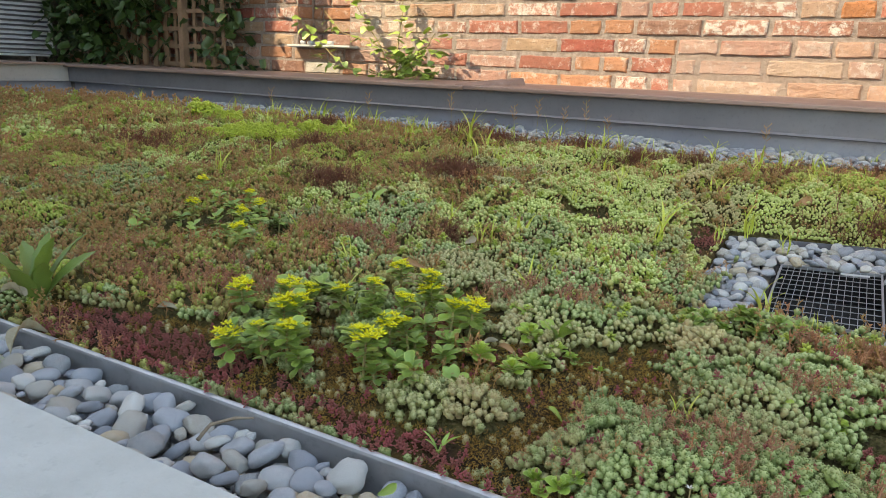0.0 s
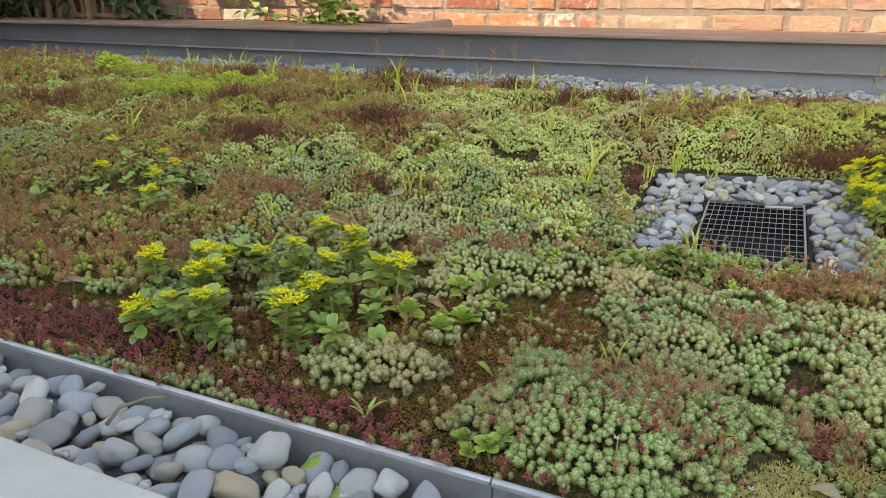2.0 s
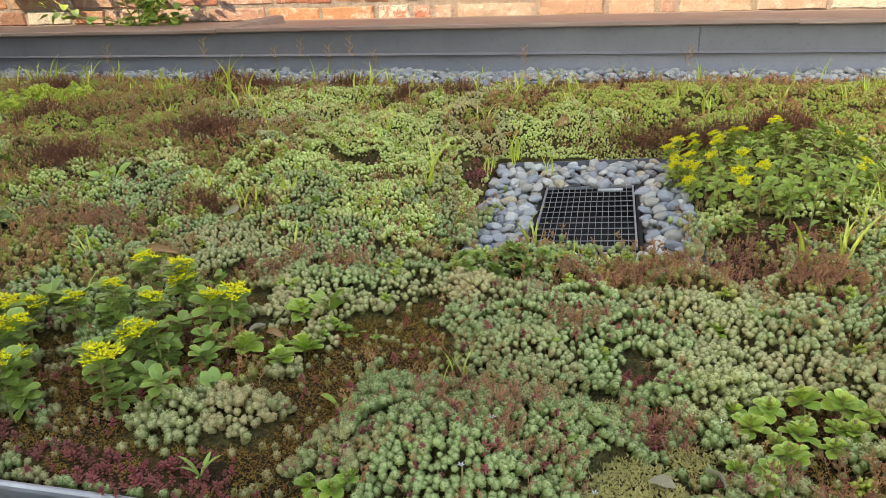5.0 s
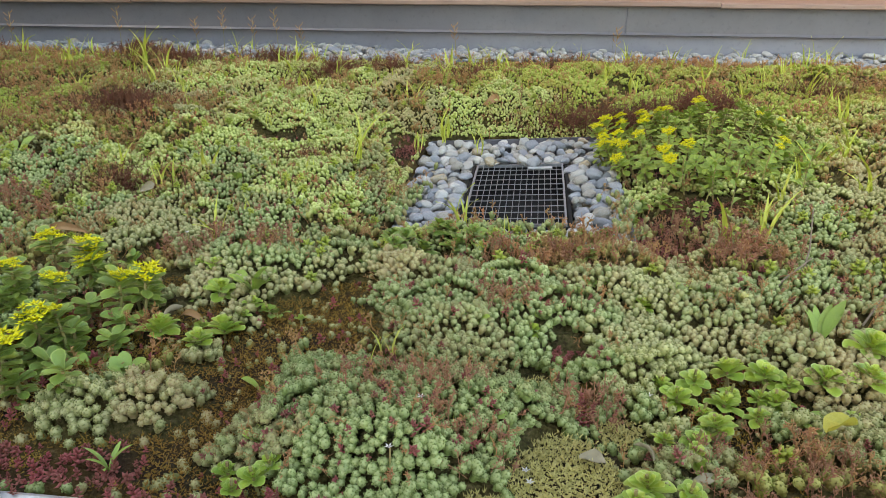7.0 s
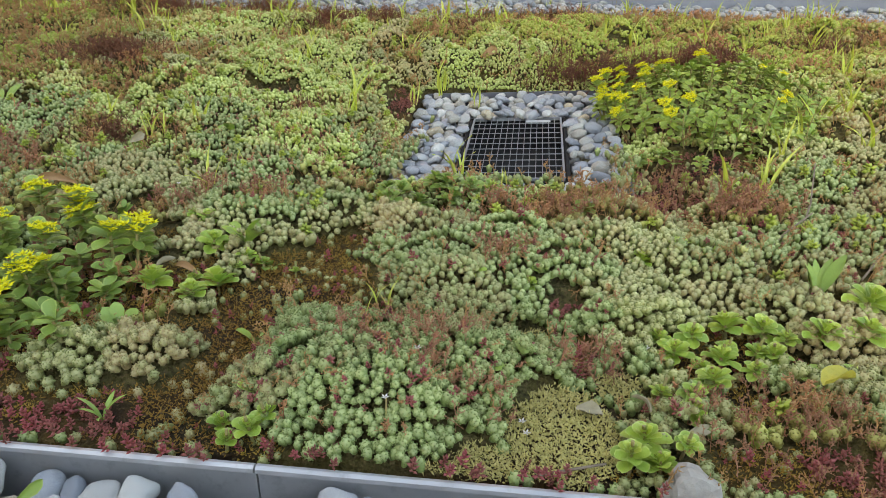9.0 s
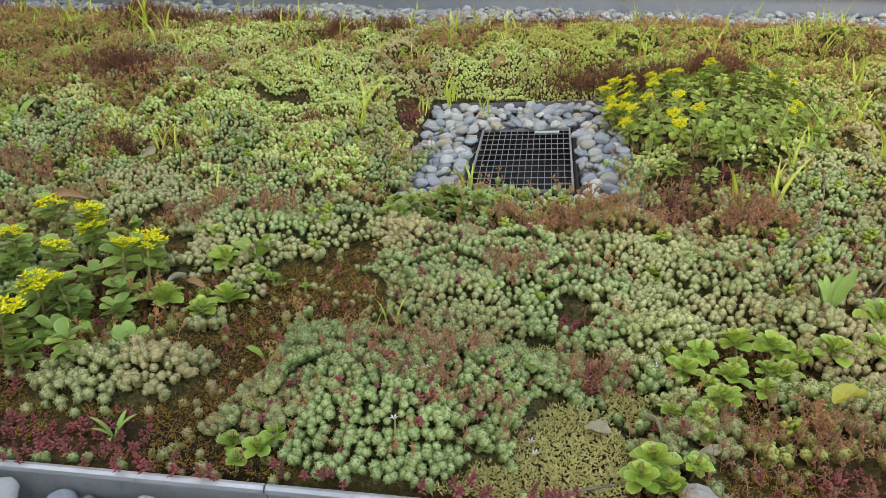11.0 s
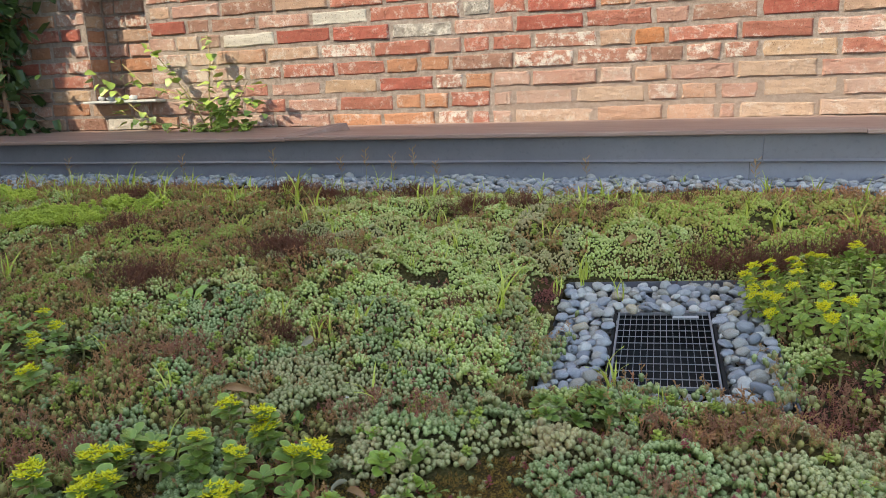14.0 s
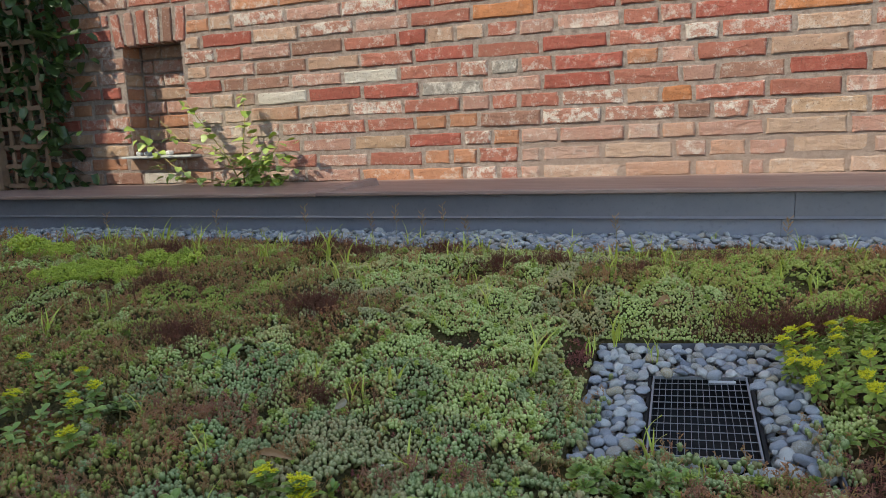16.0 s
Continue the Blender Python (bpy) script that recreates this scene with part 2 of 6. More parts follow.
# ---- materials ----
class Nodes:
    """A node material with short ways to add nodes."""

    def __init__(self, name, rough=0.7, metal=0.0, spec=0.5):
        self.mat = bpy.data.materials.new(name)
        self.mat.use_nodes = True
        self.nt = self.mat.node_tree
        self.bsdf = self.nt.nodes["Principled BSDF"]
        self.set("Roughness", rough), self.set("Metallic", metal), self.set("Specular IOR Level", spec)

    def set(self, socket, value):
        if isinstance(value, bpy.types.NodeSocket):
            self.nt.links.new(value, self.bsdf.inputs[socket])
        else:
            target = self.bsdf.inputs[socket]
            target.default_value = (*value, 1.0) if target.type == "RGBA" and len(value) == 3 else value

    def node(self, kind, **settings):
        n = self.nt.nodes.new(kind)
        for key, value in settings.items():
            setattr(n, key, value)
        return n

    def coord(self, kind="Object"):
        return self.node("ShaderNodeTexCoord").outputs[kind]

    def position(self):
        return self.node("ShaderNodeNewGeometry").outputs["Position"]

    def island(self):
        return self.node("ShaderNodeNewGeometry").outputs["Random Per Island"]

    def random(self):
        return self.node("ShaderNodeObjectInfo").outputs["Random"]

    def attr(self, key):
        return self.node("ShaderNodeAttribute", attribute_name=key).outputs["Fac"]

    def plug(self, value, socket):
        if isinstance(value, bpy.types.NodeSocket):
            self.nt.links.new(value, socket)
        elif value is not None:
            socket.default_value = (*value, 1.0) if isinstance(value, tuple) and len(value) == 3 and socket.type == "RGBA" else value

    def noise(self, scale, detail=4.0, rough=0.55, vec=None, stretch=None, color=False, distortion=0.0):
        n = self.node("ShaderNodeTexNoise")
        n.inputs["Scale"].default_value, n.inputs["Detail"].default_value, n.inputs["Roughness"].default_value = scale, detail, rough
        n.inputs["Distortion"].default_value = distortion
        vec = vec or self.coord()
        if stretch:
            m = self.node("ShaderNodeMapping")
            m.inputs["Scale"].default_value = stretch
            self.plug(vec, m.inputs["Vector"])
            vec = m.outputs[0]
        self.plug(vec, n.inputs["Vector"])
        return n.outputs["Color" if color else "Fac"]

    def shifted(self, amount):
        """Object coordinates, shifted by the object's random number, so that repeats differ."""
        add = self.node("ShaderNodeVectorMath", operation="ADD")
        mul = self.math("MULTIPLY", self.random(), amount)
        self.plug(self.coord(), add.inputs[0]), self.plug(mul, add.inputs[1])
        return add.outputs[0]

    def cells(self, scale, feature="F1", output="Distance", vec=None):
        n = self.node("ShaderNodeTexVoronoi", feature=feature)
        n.inputs["Scale"].default_value = scale
        self.plug(vec or self.coord(), n.inputs["Vector"])
        return n.outputs[output]

    def math(self, operation, a, b=None, clamp=False):
        n = self.node("ShaderNodeMath", operation=operation, use_clamp=clamp)
        self.plug(a, n.inputs[0]), self.plug(b, n.inputs[1])
        return n.outputs[0]

    def range(self, value, a, b, c=0.0, d=1.0):
        n = self.node("ShaderNodeMapRange")
        self.plug(value, n.inputs[0])
        for i, q in enumerate((a, b, c, d)):
            n.inputs[i + 1].default_value = q
        return n.outputs[0]

    def ramp(self, fac, *stops, hard=False):
        n = self.node("ShaderNodeValToRGB")
        n.color_ramp.interpolation = "CONSTANT" if hard else "LINEAR"
        while len(n.color_ramp.elements) < len(stops):
            n.color_ramp.elements.new(0.5)
        for e, (at, color) in zip(n.color_ramp.elements, stops):
            e.position, e.color = at, (*color, 1.0)
        self.plug(fac, n.inputs[0])
        return n.outputs["Color"]

    def mix(self, fac, a, b, blend="MIX"):
        n = self.node("ShaderNodeMix", data_type="RGBA", blend_type=blend)
        self.plug(fac, n.inputs[0]), self.plug(a, n.inputs[6]), self.plug(b, n.inputs[7])
        return n.outputs[2]

    def bump(self, height, strength=0.4, distance=0.002, normal=None):
        n = self.node("ShaderNodeBump")
        n.inputs["Strength"].default_value, n.inputs["Distance"].default_value = strength, distance
        self.plug(height, n.inputs["Height"])
        if normal:
            self.plug(normal, n.inputs["Normal"])
        self.set("Normal", n.outputs[0])
        return n.outputs[0]


def leaf_mat(name, young, old, tip=None, tip_amount=0.5, rough=0.58, spec=0.22, patch=3.0, translucent=0.0, odd=None):
    """Small leaves: two hues from shoot to shoot and from patch to patch, tips of their own hue."""
    young, old, tip, odd = (c and (min(1.0, c[0] * 1.03), c[1], c[2] * 0.92) for c in (young, old, tip, odd))
    m = Nodes(name, rough, 0.0, spec)
    hue = m.math("ADD", m.math("MULTIPLY", m.attr("tint"), 0.68), m.math("MULTIPLY", m.noise(patch, 3.0, vec=m.position()), 0.6))
    color = m.ramp(hue, (0.22, young), (0.62, old), (0.88, odd or old))
    if tip:
        tips = m.ramp(hue, (0.25, tip), (0.60, tuple(0.70 * c for c in tip)), (0.90, tuple(0.5 * c + 0.35 * q for c, q in zip(tip, odd or old))))
        color = m.mix(m.math("MULTIPLY", m.range(m.attr("along"), 0.45, 0.95), tip_amount), color, tips)
    fleck = m.noise(420.0, 2.0, vec=m.position())
    color = m.mix(m.range(fleck, 0.3, 0.75, 0.0, 0.35), color, tuple(min(1.0, c * 1.5) for c in young))
    m.set("Base Color", color)
    m.bump(fleck, 0.3, 0.0006)
    if translucent:
        m.set("Subsurface Weight", translucent)
        m.set("Subsurface Radius", (0.002, 0.003, 0.001))
    return m.mat


GLAUCOUS = leaf_mat("glaucous_stonecrop", (0.225, 0.30, 0.10), (0.135, 0.18, 0.06), (0.66, 0.72, 0.39), 0.80, odd=(0.30, 0.21, 0.11))
MEADOW = leaf_mat("mid_green_stonecrop", (0.36, 0.46, 0.12), (0.24, 0.30, 0.08), (0.86, 0.90, 0.43), 0.88, odd=(0.40, 0.27, 0.13))
LIME = leaf_mat("lime_stonecrop", (0.34, 0.41, 0.07), (0.25, 0.30, 0.055), (0.60, 0.68, 0.21), 0.80, odd=(0.36, 0.27, 0.09))
PALE = leaf_mat("pale_stonecrop", (0.30, 0.33, 0.11), (0.17, 0.18, 0.07), (0.80, 0.76, 0.44), 0.80, odd=(0.38, 0.26, 0.15))
BROWN = leaf_mat("brown_stonecrop", (0.46, 0.175, 0.10), (0.36, 0.23, 0.09), (0.80, 0.46, 0.30), 0.6)
TINGED = leaf_mat("tinged_stonecrop", (0.25, 0.30, 0.06), (0.20, 0.13, 0.055), (0.74, 0.72, 0.28), 0.8)
RED = leaf_mat("red_stonecrop", (0.34, 0.075, 0.085), (0.25, 0.10, 0.075), (0.56, 0.18, 0.20), 0.65)
CRIMSON = leaf_mat("crimson_stonecrop", (0.40, 0.07, 0.09), (0.33, 0.10, 0.10), (0.60, 0.17, 0.20), 0.6)
DARK = leaf_mat("dark_stems", (0.22, 0.065, 0.05), (0.17, 0.085, 0.05), (0.30, 0.11, 0.085), 0.5)
MOSSY = leaf_mat("moss", (0.38, 0.25, 0.045), (0.21, 0.10, 0.03), (0.54, 0.40, 0.09), 0.6, rough=0.85)
PALE_MOSS = leaf_mat("pale_moss", (0.60, 0.54, 0.21), (0.42, 0.35, 0.14), (0.78, 0.72, 0.38), 0.5, rough=0.85)
BROAD = leaf_mat("broad_stonecrop_leaf", (0.56, 0.64, 0.09), (0.40, 0.50, 0.07), (0.72, 0.76, 0.18), 0.6, 0.45, 0.4)


SPRIG = leaf_mat("sprig_leaf", (0.42, 0.48, 0.08), (0.28, 0.35, 0.06), (0.52, 0.58, 0.16), 0.6, 0.45, 0.4)


def big_leaf_mat(name, fresh, old, rim=None, rough=0.42):
    """Leaves of their own objects: hue from plant to plant, a paler midrib, a bumpy skin."""
    m = Nodes(name, rough, 0.0, 0.45)
    v = m.shifted(5.0)
    c = m.ramp(m.random(), (0.0, fresh), (1.0, old))
    c = m.mix(m.range(m.noise(60.0, 4.0, 0.6, v), 0.35, 0.75, 0.0, 0.5), c, tuple(q * 0.72 for q in old))
    if rim:
        c = m.mix(m.range(m.attr("along"), 0.75, 1.0, 0.0, 0.6), c, rim)
    m.set("Base Color", c)
    m.bump(m.noise(170.0, 3.0, 0.5, v), 0.3, 0.001)
    m.set("Subsurface Weight", 0.15)
    m.set("Subsurface Radius", (0.004, 0.006, 0.001))
    return m.mat


ROSETTE = big_leaf_mat("rosette_leaf", (0.56, 0.64, 0.10), (0.42, 0.54, 0.10), (0.70, 0.74, 0.30))
OUTER = big_leaf_mat("outer_rosette_leaf", (0.42, 0.54, 0.08), (0.28, 0.42, 0.07), (0.62, 0.68, 0.24))
KAMCHA = big_leaf_mat("flowering_stonecrop_leaf", (0.31, 0.41, 0.08), (0.19, 0.29, 0.06), (0.48, 0.53, 0.16))
DANDELION = big_leaf_mat("dandelion_leaf", (0.20, 0.27, 0.055), (0.12, 0.19, 0.04))
WEED = big_leaf_mat("weed_leaf", (0.34, 0.46, 0.07), (0.26, 0.38, 0.09))
GRASS = big_leaf_mat("grass_blade", (0.50, 0.58, 0.07), (0.60, 0.60, 0.13))
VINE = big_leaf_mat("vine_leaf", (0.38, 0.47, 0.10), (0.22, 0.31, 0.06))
# vine leaf darkened: the shade it hangs in is put into its base colour
VINE_SHADED = big_leaf_mat("shaded_vine_leaf", (0.045, 0.085, 0.02), (0.025, 0.055, 0.012))


def soil_mat():
    m = Nodes("mossy_soil", 0.95, 0.0, 0.2)
    p = m.position()
    c = m.ramp(m.noise(9.0, 6.0, vec=p), (0.30, (0.020, 0.013, 0.009)), (0.46, (0.045, 0.026, 0.014)), (0.58, (0.10, 0.055, 0.016)), (0.72, (0.055, 0.046, 0.013)))
    grit = m.noise(260.0, 3.0, vec=p)
    c = m.mix(m.range(grit, 0.55, 0.75, 0.0, 0.7), c, (0.24, 0.16, 0.08))
    litter = m.ramp(m.noise(190.0, 4.0, vec=p), (0.32, (0.06, 0.05, 0.018)), (0.50, (0.15, 0.15, 0.045)), (0.66, (0.26, 0.20, 0.09)))
    c = m.mix(m.math("MULTIPLY", m.attr("tint"), 0.45), c, litter)
    m.set("Base Color", c)
    m.bump(m.math("ADD", m.noise(120.0, 5.0, vec=p), grit), 0.9, 0.006)
    return m.mat


SOIL = soil_mat()


def stone_mat(island, name="river_pebble", dust=(0.70, 0.69, 0.67), darken=0.0):
    m = Nodes(name + "_loose" if island else name, 0.62, 0.0, 0.4)
    pick = m.island() if island else m.random()
    vec = m.position() if island else m.shifted(9.0)
    c = m.ramp(pick, (0.0, (0.36, 0.38, 0.42)), (0.12, (0.56, 0.54, 0.50)), (0.20, (0.26, 0.28, 0.32)), (0.28, (0.42, 0.43, 0.46)), (0.38, (0.68, 0.66, 0.60)), (0.48, (0.36, 0.31, 0.23)),
               (0.57, (0.33, 0.355, 0.41)), (0.67, (0.40, 0.36, 0.29)), (0.76, (0.74, 0.71, 0.65)), (0.84, (0.52, 0.38, 0.19)), (0.89, (0.42, 0.42, 0.43)), (0.96, (0.18, 0.19, 0.20)), hard=True)
    c = m.mix(m.range(m.noise(55.0, 6.0, 0.65, vec), 0.42, 0.68, 0.0, 0.42), c, dust)
    # pulls all pebble hues evenly towards a dark blue-grey
    c = m.mix(darken, c, (0.17, 0.185, 0.21))
    c = m.mix(m.range(m.noise(240.0, 5.0, 0.75, vec), 0.46, 0.64, 0.0, 0.6), c, (0.14, 0.14, 0.14))
    vein = m.noise(34.0, 3.0, 0.5, vec, stretch=(1, 3, 1), distortion=1.5)
    c = m.mix(m.math("MULTIPLY", m.range(m.math("ABSOLUTE", m.math("SUBTRACT", vein, 0.5)), 0.0, 0.045, 0.9, 0.0), m.range(pick, 0.3, 0.45)), c, (0.68, 0.67, 0.64))
    m.set("Base Color", c)
    m.bump(m.noise(150.0, 6.0, 0.7, vec), 0.5, 0.0025)
    return m.mat


STONE, STONE_LOOSE, STONE_BOX = stone_mat(False), stone_mat(True), stone_mat(False, "drain_pebble", (0.62, 0.61, 0.58), 0.05)
STONE_FAR, STONE_FAR_LOOSE = stone_mat(False, "grey_pebble", (0.46, 0.47, 0.49), 0.38), stone_mat(True, "grey_pebble", (0.46, 0.47, 0.49), 0.38)


def metal_mat(name, base, dark, rough, metal, patch=6.0):
    m = Nodes(name, rough, metal, 0.5)
    p = m.position()
    c = m.mix(m.range(m.noise(patch, 5.0, 0.6, p), 0.35, 0.7), base, dark)
    c = m.mix(m.range(m.noise(70.0, 5.0, 0.65, p), 0.55, 0.75, 0.0, 0.4), c, tuple(q * 0.6 for q in dark))
    m.set("Base Color", c)
    m.set("Roughness", m.range(m.noise(25.0, 4.0, 0.6, p), 0.3, 0.7, rough - 0.08, rough + 0.14))
    m.bump(m.noise(40.0, 3.0, 0.5, p), 0.08, 0.002)
    return m.mat


STEEL = metal_mat("brushed_steel_edging", (0.56, 0.56, 0.57), (0.32, 0.32, 0.33), 0.44, 0.5)
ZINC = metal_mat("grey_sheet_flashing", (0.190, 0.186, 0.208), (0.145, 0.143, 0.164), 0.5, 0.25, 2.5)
# weathered pale sheet, with the sky's reflection put into its blue
ZINC_SKY_TONED = metal_mat("pale_sky_toned_upstand", (0.33, 0.335, 0.40), (0.26, 0.265, 0.325), 0.5, 0.2, 2.5)
# grey sheet made paler and warmer: bounced sunlight is put into its colour
ZINC_SUN_TONED = metal_mat("sun_toned_side_flashing", (0.46, 0.42, 0.39), (0.38, 0.35, 0.33), 0.5, 0.2, 2.5)
GALV = metal_mat("galvanised_steel", (0.62, 0.62, 0.62), (0.48, 0.48, 0.48), 0.5, 0.25)
GRATE = metal_mat("grating_steel", (0.33, 0.34, 0.36), (0.23, 0.24, 0.26), 0.5, 0.3)
# near-black that paints the shade inside the drain shaft
SHAFT_SHADE = metal_mat("shaft_shade_black", (0.01, 0.01, 0.01), (0.006, 0.006, 0.006), 0.9, 0.0)


def coping_mat():
    m = Nodes("brown_sheet_coping", 0.5, 0.2, 0.5)
    p = m.position()
    grain = m.noise(22.0, 6.0, 0.65, p, stretch=(0.12, 1.0, 1.0))
    c = m.ramp(grain, (0.3, (0.26, 0.165, 0.135)), (0.55, (0.33, 0.22, 0.18)), (0.75, (0.39, 0.285, 0.24)))
    c = m.mix(m.range(m.noise(90.0, 4.0, 0.7, p), 0.62, 0.7, 0.0, 0.7), c, (0.16, 0.10, 0.08))
    m.set("Base Color", c)
    m.bump(grain, 0.15, 0.002)
    return m.mat


COPING = coping_mat()


def slurry(m, p, c):
    """A wash of cement slurry over the lowest courses to the right, with a straight left end and a ragged top."""
    split = m.node("ShaderNodeSeparateXYZ")
    m.plug(p, split.inputs[0])
    wob = m.math("MULTIPLY", m.noise(5.0, 4.0, 0.6, p), 0.16)
    low = m.range(m.math("ADD", split.outputs["Z"], wob), 0.60, 0.64, 1.0, 0.0)
    right = m.range(m.math("ADD", split.outputs["X"], m.math("MULTIPLY", m.noise(30.0, 3.0, 0.6, p), 0.02)), -0.655, -0.645)
    wash = m.math("MULTIPLY", m.math("MULTIPLY", low, right), m.range(m.noise(12.0, 6.0, 0.7, p), 0.25, 0.75, 0.30, 0.72))
    c = m.mix(wash, c, (0.45, 0.325, 0.26))
    # old limewash left in patches beside the niche
    span = m.math("MULTIPLY", m.range(split.outputs["X"], -2.45, -2.25), m.range(split.outputs["X"], -1.95, -1.70, 1.0, 0.0))
    patch = m.math("MULTIPLY", m.math("MULTIPLY", span, m.range(split.outputs["Z"], 0.66, 0.80, 1.0, 0.0)), m.range(m.noise(9.0, 7.0, 0.72, p), 0.36, 0.60, 0.10, 0.75))
    return m.mix(patch, c, (0.56, 0.45, 0.35))


# the hues of single bricks: base colour, and how much old lime clings to them
BRICK_HUES = {"r": ((0.41, 0.155, 0.110), 0.50), "R": ((0.38, 0.110, 0.080), 0.28), "o": ((0.47, 0.225, 0.130), 0.36), "O": ((0.49, 0.200, 0.090), 0.18), "p": ((0.47, 0.265, 0.205), 0.62), "b": ((0.31, 0.165, 0.12), 0.45),
              "t": ((0.48, 0.31, 0.22), 0.48), "y": ((0.46, 0.305, 0.20), 0.38), "w": ((0.42, 0.20, 0.145), 1.0), "W": ((0.62, 0.57, 0.49), 0.45), "g": ((0.30, 0.27, 0.235), 0.85)}


def brick_mat(hue):
    base, limed = BRICK_HUES[hue]
    m = Nodes("old_brick_" + hue, 0.92, 0.0, 0.2)
    p, r = m.position(), m.random()
    c = m.mix(r, tuple(q * 0.86 for q in base), tuple(min(1.0, q * 1.14) for q in base))
    c = m.mix(m.range(m.noise(30.0, 6.0, 0.68, p), 0.42, 0.72, 0.0, 0.5), c, tuple(q * 0.55 for q in base))
    c = m.mix(m.range(m.noise(75.0, 5.0, 0.7, p), 0.5, 0.72, 0.0, 0.45), c, tuple(0.5 * q + w for q, w in zip(base, (0.24, 0.16, 0.11))))
    lime = m.math("ADD", m.noise(26.0, 8.0, 0.80, p), m.math("MULTIPLY", r, 0.06))
    c = m.mix(m.range(lime, 0.60 - 0.10 * limed, 0.70 - 0.10 * limed, 0.0, 0.35 + 0.6 * limed), c, (0.62, 0.56, 0.49))
    c = m.mix(m.range(m.noise(170.0, 4.0, 0.7, p), 0.57, 0.67, 0.0, 0.75), c, (0.12, 0.06, 0.045))
    m.set("Base Color", slurry(m, p, c))
    m.bump(m.math("ADD", m.noise(85.0, 8.0, 0.8, p), m.math("MULTIPLY", m.noise(22.0, 5.0, 0.65, p), 1.8)), 1.0, 0.011)
    return m.mat


def mortar_mat():
    m = Nodes("lime_mortar", 0.95, 0.0, 0.2)
    p = m.position()
    c = m.ramp(m.noise(40.0, 8.0, 0.78, p), (0.32, (0.25, 0.195, 0.165)), (0.50, (0.42, 0.335, 0.285)), (0.70, (0.58, 0.48, 0.42)))
    m.set("Base Color", slurry(m, p, c))
    m.bump(m.noise(150.0, 8.0, 0.85, p), 1.0, 0.02)
    return m.mat


BRICKS, MORTAR = {hue: brick_mat(hue) for hue in BRICK_HUES}, mortar_mat()


def plain_mat(name, base, other, rough, scale=12.0, fine=150.0, depth=0.002, stretch=None):
    m = Nodes(name, rough, 0.0, 0.4)
    p = m.position()
    n = m.noise(scale, 6.0, 0.62, p, stretch=stretch)
    c = m.mix(m.range(n, 0.35, 0.7), base, other)
    f = m.noise(fine, 4.0, 0.65, p, stretch=stretch)
    c = m.mix(m.range(f, 0.58, 0.75, 0.0, 0.5), c, tuple(q * 0.65 for q in base))
    m.set("Base Color", c)
    m.bump(m.math("ADD", n, f), 0.4, depth)
    return m.mat


CONCRETE = plain_mat("pale_concrete", (0.52, 0.52, 0.49), (0.44, 0.44, 0.41), 0.75, 14.0, 60.0)
PLASTER = plain_mat("white_plaster", (0.66, 0.65, 0.62), (0.58, 0.57, 0.54), 0.9, 3.0, 120.0)
WOOD = plain_mat("weathered_wood", (0.30, 0.19, 0.12), (0.20, 0.12, 0.075), 0.8, 16.0, 90.0, 0.002)
ROOFING = plain_mat("grey_roofing", (0.25, 0.25, 0.25), (0.18, 0.18, 0.18), 0.9)

def petal_mat():
    m = Nodes("yellow_petals", 0.5, 0.0, 0.3)
    m.set("Base Color", m.mix(m.attr("along"), (0.80, 0.68, 0.02), (0.86, 0.80, 0.05)))
    m.set("Subsurface Weight", 0.2)
    m.set("Subsurface Radius", (0.003, 0.003, 0.001))
    return m.mat


PETAL = petal_mat()
DRY_LEAF = plain_mat("dry_leaf", (0.42, 0.24, 0.11), (0.30, 0.16, 0.07), 0.7, 60.0, 300.0)
PALE_LEAF = plain_mat("faded_leaf", (0.40, 0.35, 0.23), (0.30, 0.24, 0.15), 0.7, 60.0, 300.0)
GOLD_LEAF = plain_mat("yellowed_leaf", (0.54, 0.46, 0.06), (0.44, 0.40, 0.08), 0.55, 60.0, 300.0)
STEM = plain_mat("green_stem", (0.30, 0.30, 0.10), (0.36, 0.22, 0.12), 0.6, 60.0, 300.0)
TWIG = plain_mat("grey_twig", (0.30, 0.23, 0.16), (0.20, 0.15, 0.11), 0.85, 90.0, 300.0)
ROCK = plain_mat("pale_rock", (0.42, 0.385, 0.34), (0.30, 0.27, 0.24), 0.85, 50.0, 260.0)
WHITE = plain_mat("white_petals", (0.82, 0.78, 0.76), (0.74, 0.66, 0.66), 0.6, 60.0, 300.0)
BUSH = big_leaf_mat("bushy_stonecrop_leaf", (0.36, 0.45, 0.075), (0.22, 0.32, 0.055), (0.50, 0.56, 0.15))

# ---- the large structure ----
EDGE_A = 0.035                                   # the edging is turned a little against the wall


def edge_y(x):
    return 0.757 + EDGE_A * x


def ground_sheet():
    """One sheet under everything: the far ground below the roof, out to the horizon."""
    bm = bmesh.new()
    bmesh.ops.create_grid(bm, x_segments=8, y_segments=8, size=600)
    for v in bm.verts:
        v.co.z = -3.2
    return tagged(new("ground", link_mesh("ground", bm, ROOFING)), "grey ground far below the roof", "ground", "", "structure")


ground_sheet()
bm = box_bm(-4.6, 6.0, -1.0, 3.6, -3.2, -0.12)
tagged(new("roof_slab", link_mesh("roof_slab", bm, ROOFING)), "grey flat roof deck carrying the planted bed", "roof", "", "structure")


# steel edging along the front of the bed: upright strip with a rounded top and a foot
profile = [(0.0, -0.1), (0.0, 0.009), (-0.002, 0.0125), (-0.005, 0.013), (-0.008, 0.0115), (-0.0085, 0.008), (-0.003, 0.004), (-0.003, -0.1)]
edging = thing("metal_edging", "brushed steel edging strip between bed and gravel", "edging", kind="structure", m=pose(0, 0.757, 0, 0, 0, math.degrees(math.atan(EDGE_A))))
